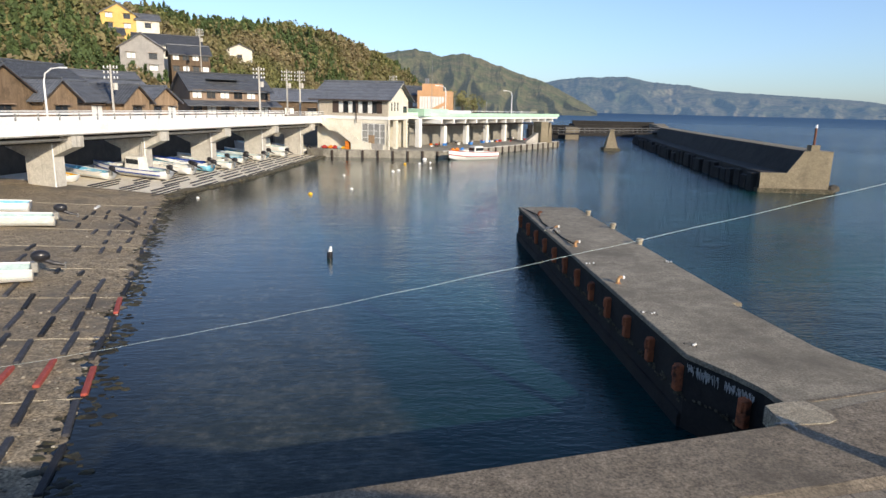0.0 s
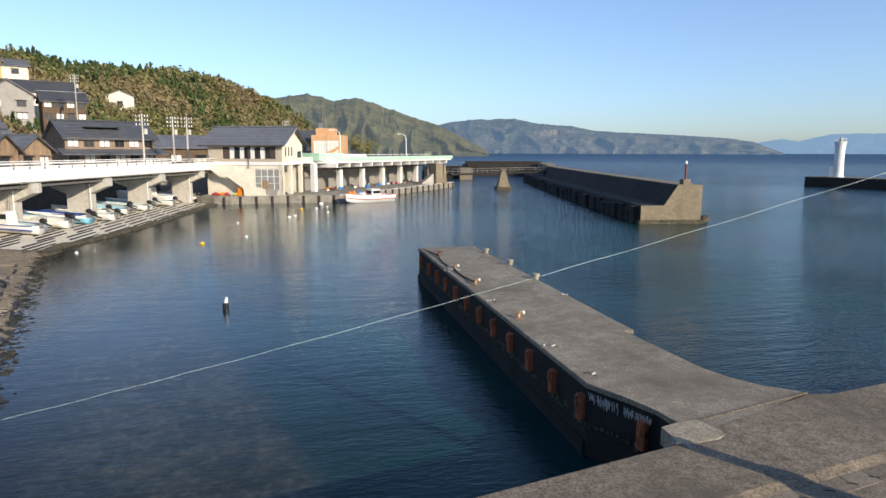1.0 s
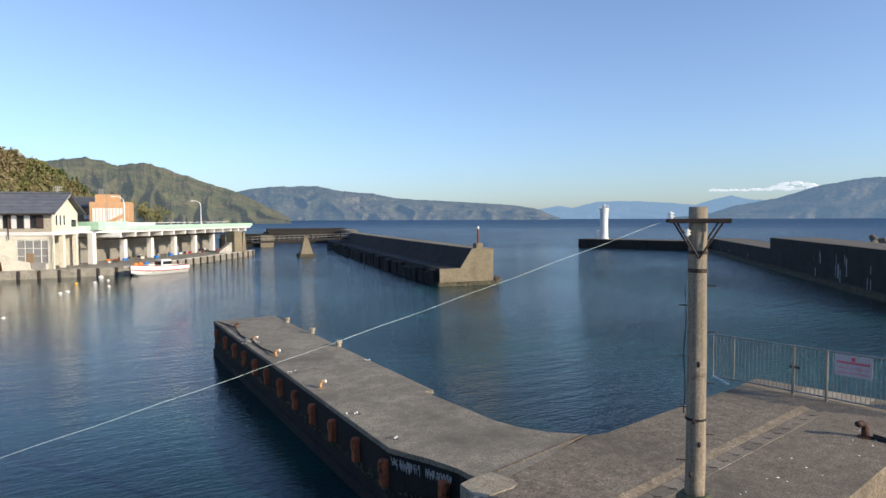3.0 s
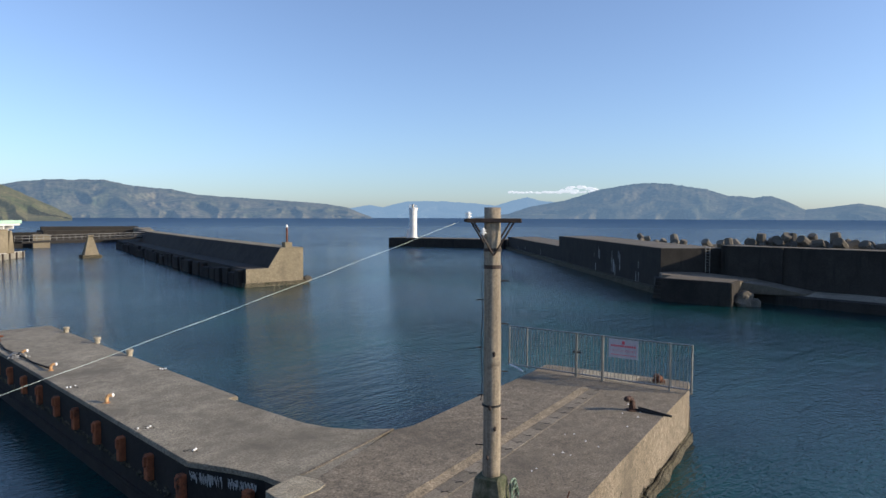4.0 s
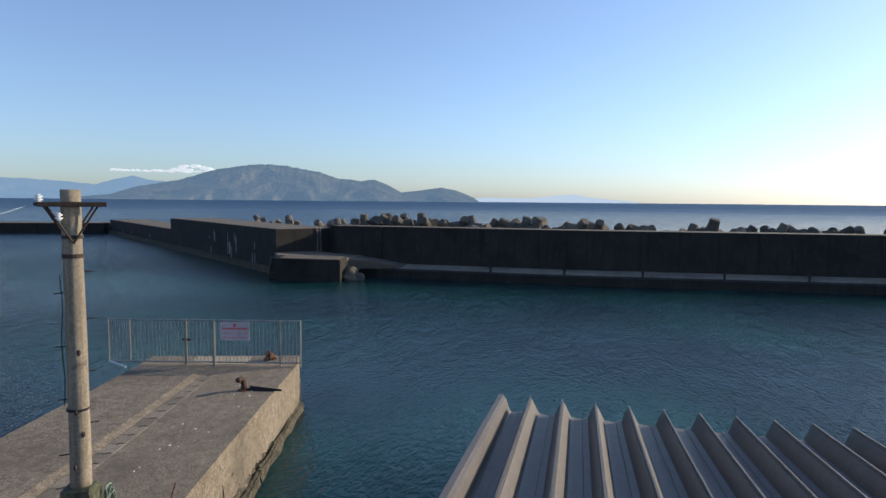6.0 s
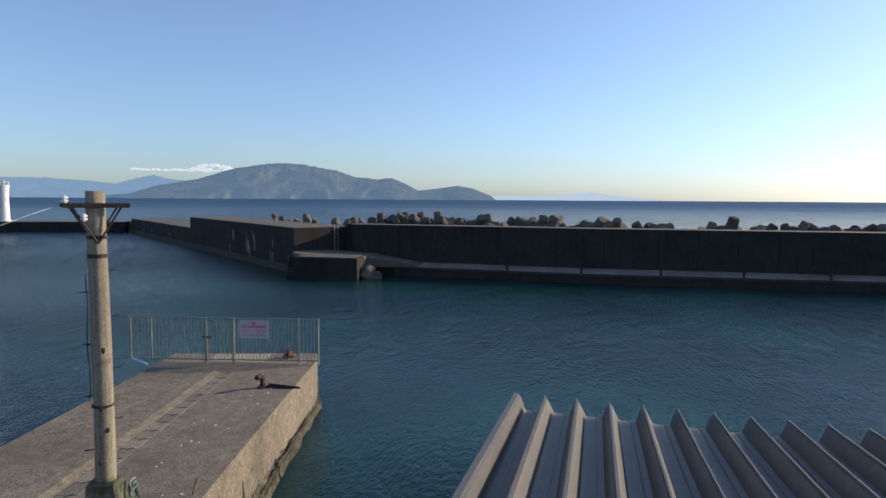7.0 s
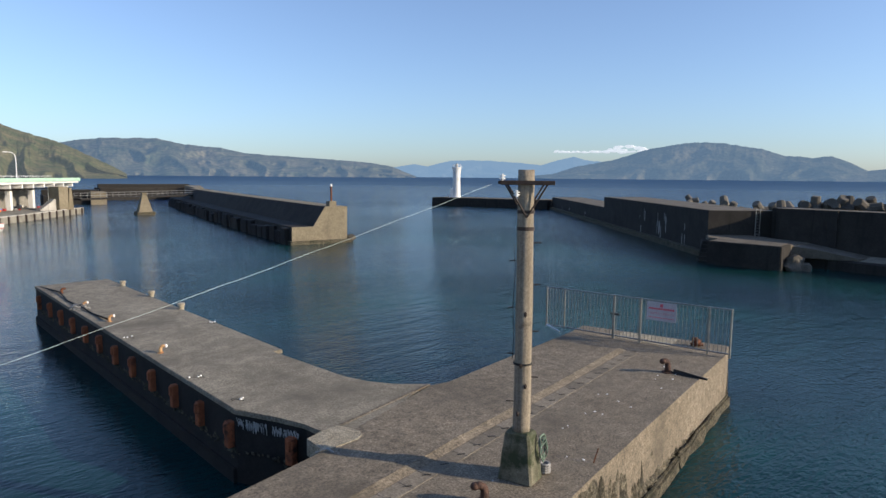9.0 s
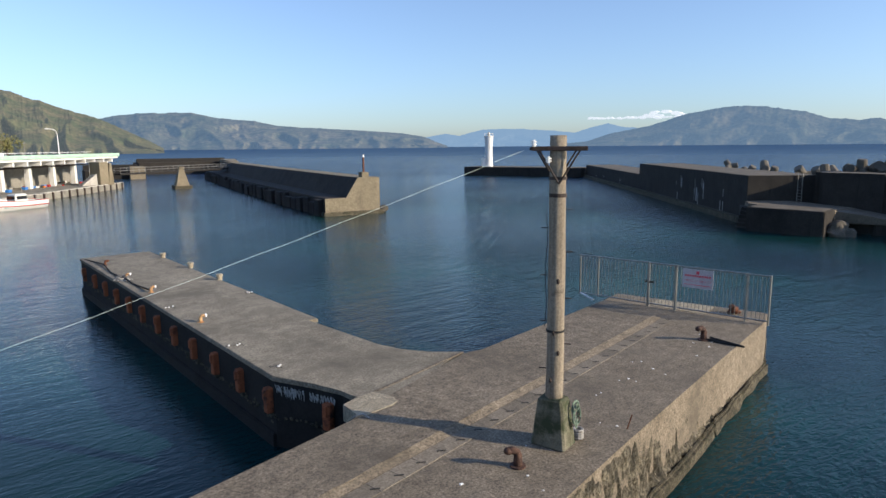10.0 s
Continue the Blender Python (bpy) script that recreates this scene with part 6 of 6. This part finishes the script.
# ---------------------------------------------------------------- boats
def boat(m, L, beam, depth, outside="hull", inside="boat_inside", band=None, motor=True, cabin=False, label="", name="boat"):
    th = thing(name, label or "small white open fishing boat hauled up on the slip", "boat", m, "boats on the slip")

    def ring_at(f, scale=1.0, top=1.0):
        half = beam / 2 * (1.0 if f < 0.45 else max(0.02, 1 - ((f - 0.45) / 0.55) ** 2.1)) * (0.88 + 0.12 * min(1, f * 4)) * scale
        sheer = depth * (1 + 0.55 * max(0, f - 0.35) ** 1.6) * top
        keel = 0.02 + depth * 0.42 * max(0, (f - 0.7) / 0.3) ** 2
        flare = half * (0.66 if f < 0.6 else 0.66 - 0.3 * (f - 0.6))
        return [(-half, sheer), (-half * 0.97, sheer * 0.62 + keel * 0.3), (-flare, keel + depth * 0.16), (0, keel), (flare, keel + depth * 0.16), (half * 0.97, sheer * 0.62 + keel * 0.3), (half, sheer)]
    n_ = 14
    bm_ = bmesh.new()
    rs = []
    for i in range(n_ + 1):
        f = i / n_
        rs.append([bm_.verts.new((L * f + (0.05 * L * max(0, f - 0.8) * (z / depth - 0.5)), yy, z)) for yy, z in ring_at(f)])
    for a_, b_ in zip(rs, rs[1:]):
        for k in range(6):
            bm_.faces.new((a_[k], a_[k + 1], b_[k + 1], b_[k]))
    bm_.faces.new(rs[0])
    hull_ = part("hull", bm_, M[outside], th, "", True)
    bm_ = bmesh.new()
    rs = []
    for i in range(n_ + 1):
        f = 0.02 + 0.95 * i / n_
        g_ = ring_at(f, 0.93)
        top_ = g_[0][1] - 0.02
        fl = depth * 0.42 if f < 0.72 else top_ - 0.05
        rs.append([bm_.verts.new((L * f, g_[0][0], top_)), bm_.verts.new((L * f, g_[1][0] * 0.93, fl)), bm_.verts.new((L * f, g_[5][0] * 0.93, fl)), bm_.verts.new((L * f, g_[6][0], top_))])
    for a_, b_ in zip(rs, rs[1:]):
        for k in range(3):
            bm_.faces.new((a_[k], b_[k], b_[k + 1], a_[k + 1]))
    bm_.faces.new(rs[0])
    part("inside", bm_, M[inside], th)
    for sg in (0, 6):
        pts_ = []
        for i in range(n_ + 1):
            f = i / n_
            yy, z = ring_at(f)[sg]
            pts_.append((L * f + 0.05 * L * max(0, f - 0.8) * 0.5, yy * 1.01, z))
        part("gunwale", T(pts_, 0.045, 6), M["hull" if band is None else band], th, "", True)
    if band:
        for sg in (1, 5):
            pts_ = [(L * i / n_, ring_at(i / n_)[sg][0] * 1.015, ring_at(i / n_)[sg][1] * 0.9) for i in range(n_ + 1)]
            part("stripe", T(pts_, 0.06, 6), M[band], th, "painted stripe", True)
    for f in (0.3, 0.55):
        g_ = ring_at(f, 0.92)
        part("thwart", B(L * f - 0.13, L * f + 0.13, g_[0][0], g_[6][0], depth * 0.72, depth * 0.78, 0.01), M["hull"], th)
    if motor:
        mt = part("outboard_motor", add_ball(bmesh.new(), -0.28, 0, depth + 0.42, 0.3, 1.25, 0.7, 0.85, 2), M["motor"], th, "black outboard motor tilted up", True)
        part("leg", T([(-0.3, 0, depth + 0.3), (-0.75, 0, depth + 0.1), (-1.15, 0, depth + 0.02)], 0.11, 8, 0.06), M["motor"], mt)
        part("bracket", B(-0.2, 0.08, -0.14, 0.14, depth - 0.25, depth + 0.2, 0.03), M["steel"], mt)
        part("propeller", T([(-1.15, 0, depth - 0.1), (-1.15, 0, depth + 0.12)], 0.05, 6), M["steel"], mt)
    if cabin:
        c0 = L * 0.3
        cb = part("cabin", B(c0, c0 + L * 0.22, -beam * 0.3, beam * 0.3, depth * 0.6, depth * 0.6 + 1.45, 0.08, top=(0.16, 0.08)), M["hull"], th, "white wheelhouse")
        for sg in (-1, 1):
            part("window", B(c0 + 0.2, c0 + L * 0.22 - 0.3, sg * beam * 0.285 - 0.02, sg * beam * 0.285 + 0.02, depth * 0.6 + 0.75, depth * 0.6 + 1.2), M["glass"], cb)
        part("windscreen", B(c0 + L * 0.22 - 0.16, c0 + L * 0.22 - 0.04, -beam * 0.24, beam * 0.24, depth * 0.6 + 0.75, depth * 0.6 + 1.2), M["glass"], cb)
        part("mast", T([(c0 + 0.3, 0, depth * 0.6 + 1.4), (c0 + 0.25, 0, depth + 2.6)], 0.04, 6), M["steel"], th)
        part("foredeck_box", B(L * 0.62, L * 0.74, -beam * 0.2, beam * 0.2, depth * 1.0, depth * 1.25, 0.04), M["hull"], th)
        part("rail", T([(0.1, -beam * 0.42, depth), (0.1, -beam * 0.42, depth + 0.7), (0.1, beam * 0.42, depth + 0.7), (0.1, beam * 0.42, depth)], 0.03, 6), M["steel"], th)
    return th


BOATS = [
    (-34.0, 56.6, 176, 6.6, 1.7, 0.68, "hull", "hull_blue", None, True, False, "white open boat with a pale blue inside on the slip"),
    (-30.0, 59.3, 183, 8.4, 2.2, 0.85, "hull", "boat_inside", "navy", True, True, "white fishing boat with a navy stripe and small wheelhouse"),
    (-29.6, 63.9, 184, 7.6, 1.8, 0.78, "hull", "hull", None, True, False, ""),
    (-30.8, 65.9, 186, 6.0, 1.7, 0.66, "hull_blue", "hull_blue", None, True, False, "light blue open boat on the slip"),
    (-29.2, 67.8, 186, 7.0, 1.8, 0.70, "hull_blue", "hull", None, True, False, "light blue open boat on the slip"),
    (-30.4, 69.7, 186, 6.8, 1.8, 0.72, "hull", "navy", "navy", True, False, "white boat with a dark blue cover on the slip"),
    (-28.2, 71.3, 188, 6.4, 1.7, 0.72, "hull", "boat_inside", None, True, False, "long white open boat with a black motor on the slip"),
    (-35.8, 53.8, 172, 5.0, 1.6, 0.62, "hull", "yellow", None, False, False, "small cream boat with yellow gear on the slip"),
    (-30.6, 75.4, 186, 6.4, 1.8, 0.70, "hull", "boat_inside", None, True, False, ""),
    (-29.2, 77.7, 188, 6.6, 1.8, 0.70, "hull", "hull_blue", None, True, False, ""),
    (-30.0, 80.2, 186, 6.4, 1.8, 0.70, "hull", "boat_inside", "hull_blue", True, False, "white boat with a light blue edge on the slip"),
    (-28.6, 82.7, 188, 6.8, 1.8, 0.70, "hull", "boat_inside", None, True, False, ""),
    (-29.4, 87.4, 186, 6.4, 1.8, 0.70, "hull_blue", "hull", None, True, False, "light blue open boat on the slip"),
    (-27.6, 90.0, 188, 6.8, 1.8, 0.70, "hull", "boat_inside", None, True, False, ""),
    (-28.6, 93.4, 184, 8.8, 2.5, 1.15, "hull", "boat_inside", None, False, True, "white fishing boat with a wheelhouse high on the slip"),
    (-26.9, 99.5, 172, 7.0, 1.8, 0.70, "hull", "hull_blue", None, True, False, "white open boat drawn up beside the quay"),
    (-25.0, 34.9, 208, 6.0, 1.7, 0.66, "hull", "boat_inside", None, True, False, "cream open boat with a tilted black motor on the shingle"),
    (-28.7, 38.1, 205, 5.6, 1.7, 0.66, "hull", "hull_blue", None, False, False, "white open boat with a pale blue inside on the shingle"),
    (-18.9, 24.1, 212, 5.2, 1.6, 0.62, "hull", "boat_inside", None, True, False, "white open boat with a dark motor on the shingle"),
]
for x, y, hd, L_, bmw, dp, out_, in_, band_, mot, cab, lab in BOATS:
    boat(pose(x, y, ground_z(x, y) + 0.02, 0, -3.0, hd - (16 if y > 50 else 0)), L_, bmw, dp, out_, in_, band_, mot, cab, lab)
mb = boat(pose(2.2, 100.9, W - 0.25, 0, 0, 219), 8.8, 2.6, 1.35, "hull", "boat_inside", "red", False, True, "white fishing boat with a wheelhouse moored at the quay", "fishing_boat")
tagged(mb, group="boats at the quay")
for k, (x, y, mt) in enumerate(((-3.6, 97.6, "orange_plastic"), (-3.0, 98.6, "orange_plastic"), (-2.2, 99.4, "blue_plastic"), (0.4, 101.2, "blue_plastic"))):
    bm = add_ball(bmesh.new(), 0, 0, 0.25, 0.32, 1, 1, 1, 2)
    roughen(bm, 0.12, 2)
    o = solid("fishing_float", bm, M[mt], "big bright fishing float heaped on the quay edge", "float", smooth=True)
    o.matrix_basis = pose(x - 0.6, y + 1.2, QUAY)

# floats on the water
for x, y, mt, r_ in ((-15.0, 54.2, "yellow", 0.24), (-12.2, 58.4, "gull", 0.17), (-10.5, 75.6, "gull", 0.26), (-10.0, 77.1, "gull", 0.26), (-8.3, 87.2, "gull", 0.22), (-6.4, 81.3, "gull", 0.22), (-15.2, 69.9, "gull", 0.17), (-10.2, 86.4, "yellow", 0.24), (-7.0, 89.5, "gull", 0.2), (-23.1, 50.0, "gull", 0.16), (-8.2, 94.6, "gull", 0.4)):
    fl_ = thing("mooring_buoy", "small round mooring buoy floating in the basin", "buoy", pose(x, y, W), "mooring buoys")
    part("float", add_ball(bmesh.new(), 0, 0, 0.06, r_ * 0.75, 1.1, 1, 0.85, 2), M[mt], fl_, "", True)
    part("ring", T([(math.cos(t_) * 0.06, 0, 0.08 + r_ * 0.85 + math.sin(t_) * 0.05) for t_ in np.linspace(0, math.tau, 9)], 0.014, 4), M["steel"], fl_)
sb = thing("spar_buoy", "dark spar buoy with a white top in the basin", "buoy", pose(-8.2, 31.1, W))
part("float", T([(0, 0, -0.3), (0, 0, 0.2), (0, 0, 0.34)], 0.16, 12, 0.13), M["motor"], sb)
part("top", T([(0.02, 0, 0.34), (0.04, 0, 0.5), (0.06, 0, 0.6)], 0.10, 10, 0.05), M["gull"], sb, "white top")

# ---------------------------------------------------------------- clouds
# three quarters of the cloud's brightness is a painted glow
M["cloud"] = distance_material("cloud_white", (0.8, 0.8, 0.8), (0.9, 0.9, 0.9), (0.80, 0.87, 0.95), 0.75, 0.01)
random.seed(8)
bm = bmesh.new()
for k in range(90):
    f = random.random()
    az = radians(46.0 + 8.8 * f)
    puff = math.exp(-((f - 0.72) / 0.16) ** 2)
    el = radians(2.2 + (0.12 + 0.55 * puff) * random.random())
    add_ball(bm, math.sin(az) * 4700, math.cos(az) * 4700, 4700 * math.tan(el), random.uniform(6, 13) * (0.7 + 0.8 * puff), 2.4, 2.4, 0.55, 2)
roughen(bm, 5, 0.05)
solid("backdrop_cloud", bm, M["cloud"], "small white cumulus cloud over the island", "cloud", "structure", smooth=True)


# ---------------------------------------------------------------- trees
def woods(name, material, count, cedar, label, seed, keep):
    """Many trees of leaf sprays in one mesh; keep(x, y) is the chance that one stands there."""
    rng = np.random.default_rng(seed)
    V_, F_ = [], []
    base = 0
    made = 0
    tries = 0
    while made < count and tries < count * 12:
        tries += 1
        az = rng.uniform(-60, -3.2)
        r = 90 + 450 * rng.random() ** 0.75
        x, y = math.sin(radians(az)) * r, math.cos(radians(az)) * r
        top = lerp_table(az, REACH)
        z = hill_z(x, y)
        if r > top * 1.06 or z < 4.0 or rng.random() > keep(x, y):
            continue
        if any(abs(x - hx) + abs(y - hy) < 11 for hx, hy in CLEAR):
            continue
        made += 1
        near = 1.35 if r < 170 else 1.0
        h = rng.uniform(5.5, 8.5) * (0.95 if cedar else 0.85)
        n_ = int((80 if cedar else 95) * near * (1.0 if r < 300 else 0.6))
        if cedar:
            u = rng.random(n_) ** 0.7
            rad = (1 - u) * h * 0.23 + 0.15
            th_ = rng.random(n_) * math.tau
            rr = rad * np.sqrt(rng.random(n_)) * 1.0
            c = np.stack([x + np.cos(th_) * rr, y + np.sin(th_) * rr, z + 0.6 + u * h], 1)
        else:
            lumps = rng.normal(0, 1, (6, 3)) * np.array([h * 0.22, h * 0.22, h * 0.14])
            which = rng.integers(0, 6, n_)
            d = rng.normal(0, 1, (n_, 3))
            d /= np.linalg.norm(d, axis=1)[:, None]
            c = lumps[which] + d * h * 0.2 * rng.uniform(0.7, 1.05, (n_, 1)) + np.array([x, y, z + h * 0.55])
        size = rng.uniform(0.35, 0.75, (n_, 1)) * (1.0 if r < 300 else 1.4)
        a_ = rng.normal(0, 1, (n_, 3))
        a_ /= np.linalg.norm(a_, axis=1)[:, None]
        b_ = np.cross(a_, rng.normal(0, 1, (n_, 3)))
        b_ /= np.linalg.norm(b_, axis=1)[:, None]
        if cedar:
            a_[:, 2] -= 0.5
        V_.append(np.stack([c - a_ * size, c + b_ * size * 0.7, c + a_ * size, c - b_ * size * 0.7], 1).reshape(-1, 3))
        F_.append(base + np.arange(n_ * 4).reshape(-1, 4))
        base += n_ * 4
    me = bpy.data.meshes.new(name)
    vv, ff = np.concatenate(V_), np.concatenate(F_)
    me.from_pydata(vv.tolist(), [], ff.tolist())
    me.materials.append(material)
    return tagged(new(name, me), label, "trees", "", "stuff")


CLEAR = [(-79, 152), (-72.5, 163), (-82, 172), (-103, 187), (-96, 190), (-97, 172), (-90, 248), (-45, 215), (-66, 112), (-68, 75)]
woods("hill_woods", M["leaf"], 2300, False, "mixed green and brown broadleaf woods on the hillside", 3, lambda x, y: min(1.0, max(0.08, 0.75 - 0.9 * noise.noise((x * 0.014, y * 0.014, 7.0)))))
woods("hill_cedars", M["needle"], 1000, True, "dark green cedar stands on the hillside", 5, lambda x, y: 1.0 if noise.noise((x * 0.011, y * 0.011, 17.0)) > 0.12 else 0.03)


# a few nearer trees behind the market
def tree(x, y, z, h, seed):
    rng = random.Random(seed)
    th = thing("tree", "leafy dark green tree with an uneven crown", "tree", pose(x, y, z), "trees behind the market")
    bm_ = bmesh.new()
    add_tube(bm_, [(0, 0, -1), (0.1, 0, h * 0.3), (0, 0.15, h * 0.6)], 0.3, 8, 0.12)
    for k in range(5):
        a_ = k * 1.3
        add_tube(bm_, [(0, 0, h * (0.3 + 0.06 * k)), (math.cos(a_) * h * 0.2, math.sin(a_) * h * 0.2, h * (0.5 + 0.06 * k))], 0.1, 5, 0.04)
    part("trunk", bm_, M["bark"], th)
    vs, fs = [], []
    lumps = [(rng.gauss(0, h * 0.2), rng.gauss(0, h * 0.2), h * rng.uniform(0.4, 0.85)) for _ in range(11)]
    for k in range(1100):
        lx_, ly_, lz_ = rng.choice(lumps)
        d = Vector((rng.gauss(0, 1), rng.gauss(0, 1), rng.gauss(0, 1))).normalized() * h * 0.15 * rng.uniform(0.6, 1.1)
        c = Vector((lx_, ly_, lz_)) + d
        a_ = Vector((rng.gauss(0, 1), rng.gauss(0, 1), rng.gauss(0, 1))).normalized()
        b_ = a_.orthogonal().normalized()
        s = rng.uniform(0.12, 0.3)
        i = len(vs)
        vs += [c - a_ * s, c + b_ * s * 0.7, c + a_ * s, c - b_ * s * 0.7]
        fs.append((i, i + 1, i + 2, i + 3))
    me = bpy.data.meshes.new("crown")
    me.from_pydata([tuple(v_) for v_ in vs], [], fs)
    me.materials.append(M["leaf"])
    o = new("crown", me)
    o.parent = th
    return th


for k, (x, y, h) in enumerate(((-5.0, 205, 9), (-1.5, 210, 8), (-8.5, 215, 9), (-24, 178, 8), (-30, 190, 10), (-36, 172, 8), (-19.0, 215, 9), (-52, 150, 8), (-70, 128, 9), (-75, 95, 9), (-80, 80, 10), (-77, 110, 9))):
    tree(x, y, hill_z(x, y) - 0.2, h, k)

# ---------------------------------------------------------------- skids on the slips
random.seed(31)
skid_meshes = {}
for key, mt in (("black", "timber_black"), ("red", "timber_red"), ("white", "timber_white")):
    for ln in (0.75, 1.3, 1.95):
        bm = B(-0.085, 0.085, -ln / 2, ln / 2, -0.06, 0.07, 0.02)
        skid_meshes[(key, ln)] = mesh_of("skid", bm, M[mt])
along = Vector((-15.7, 38.2, 0)).normalized()
inland = Vector((-0.925, -0.38, 0))
P0 = Vector((-10.4, 13.6, 0))
for j in range(-1, 15):
    for i in range(8):
        s = j * 2.35 + (0.5 if i % 2 else 0) + random.uniform(-0.15, 0.15)
        d = 0.35 + i * 0.98 + random.uniform(-0.12, 0.12)
        if random.random() < (0.12 if j < 5 else 0.3) or (d > 5 and j > 8):
            continue
        key = "red" if j == 1 and i < 4 else ("white" if random.random() < 0.06 and j > 3 else ("red" if random.random() < 0.03 else "black"))
        ln = 1.95 if j < 6 else random.choice((0.75, 1.3, 1.3))
        p = P0 + along * s + inland * d
        o = tagged(new("boat_skid", skid_meshes[(key, ln)]), {"black": "tarred black timber skid bedded in the slip", "red": "red painted timber skid bedded in the slip", "white": "white plank lying on the slip"}[key], "timber skid", "timber skids on the slip")
        o.matrix_basis = Matrix.Translation((p.x, p.y, ground_z(p.x, p.y) + 0.02)) @ Matrix.Rotation(math.atan2(along.y, along.x) - math.pi / 2 + random.uniform(-0.06, 0.06), 4, "Z") @ Matrix.Rotation(radians(-4), 4, "Y")
log = solid("log", T([(-23.2, 38.6, -1.35), (-21.0, 36.7, -1.5)], 0.09, 8), M["timber_black"], "dark log lying on the shingle", "log")
strip_me = mesh_of("slip_skid", B(-0.075, 0.075, -2.6, 2.6, -0.05, 0.07, 0.015), M["timber_black"])
for i in range(9):
    d = 0.9 + i * 0.92
    for j in range(9):
        y = 52.5 + j * 5.9 + (i % 3) * 1.3
        if y > 99 or random.random() < 0.08:
            continue
        x = shore_x(y) - d
        o = new("slip_skid", strip_me)
        o.parent = slip
        o.matrix_basis = Matrix.Translation((x, y, ground_z(x, y) + 0.012)) @ Matrix.Rotation(radians(2.9), 4, "Y")
# pebbles and shells where the near slip meets the water
bm = bmesh.new()
for k in range(1100):
    s = random.uniform(-6, 40)
    d = abs(random.gauss(0.0, 2.2)) - 0.2
    p = P0 + along * s + inland * d
    r_ = random.uniform(0.015, 0.055)
    z = ground_z(p.x, p.y)
    add_ball(bm, p.x, p.y, z + r_ * 0.2, r_, 1.2, 1, 0.6, 1)
solid("pebbles", bm, surface("pebbles", (0.10, 0.085, 0.06), (0.30, 0.27, 0.21), 1.5, 0.9, 0.3, 20, per_island=0.9), "scattered pebbles and shells along the waterline", "pebbles", "stuff")

# weed and stones at the edge of the near slip
bm = bmesh.new()
for k in range(1300):
    s = random.uniform(-6, 42)
    d = random.gauss(0.12, 0.30) + 0.35 * noise.noise((s * 0.4, 0, 9))
    p = P0 + along * s + inland * d
    r_ = random.uniform(0.03, 0.15)
    add_ball(bm, p.x, p.y, max(W, ground_z(p.x, p.y)) - 0.015, r_, 1.5, 1.1, 0.35, 1)
roughen(bm, 0.05, 6)
solid("seaweed", bm, surface("seaweed", (0.014, 0.013, 0.007), (0.05, 0.043, 0.02), 2.5, 0.7, 0.4, 20, per_island=0.8), "dark weed and weedy stones along the waterline", "seaweed", "stuff")
# concrete joints of the near slip
for j in range(8):
    p0_ = P0 + along * (j * 4.7 + 1.1) + inland * 0.2
    bm = bmesh.new()
    n_ = 16
    va = []
    for i in range(n_ + 1):
        p = p0_ + inland * (9.0 * i / n_) + along * 0.12 * noise.noise((i * 0.8, j, 2))
        z = ground_z(p.x, p.y)
        va.append((bm.verts.new((p.x - along.x * 0.05, p.y - along.y * 0.05, z - 0.03)), bm.verts.new((p.x, p.y, z + 0.022)), bm.verts.new((p.x + along.x * 0.05, p.y + along.y * 0.05, z - 0.03))))
    for a_, b_ in zip(va, va[1:]):
        bm.faces.new((a_[0], b_[0], b_[1], a_[1]))
        bm.faces.new((a_[1], b_[1], b_[2], a_[2]))
    part("joint", bm, M["patch"], beach, "pale ridge of a concrete joint")
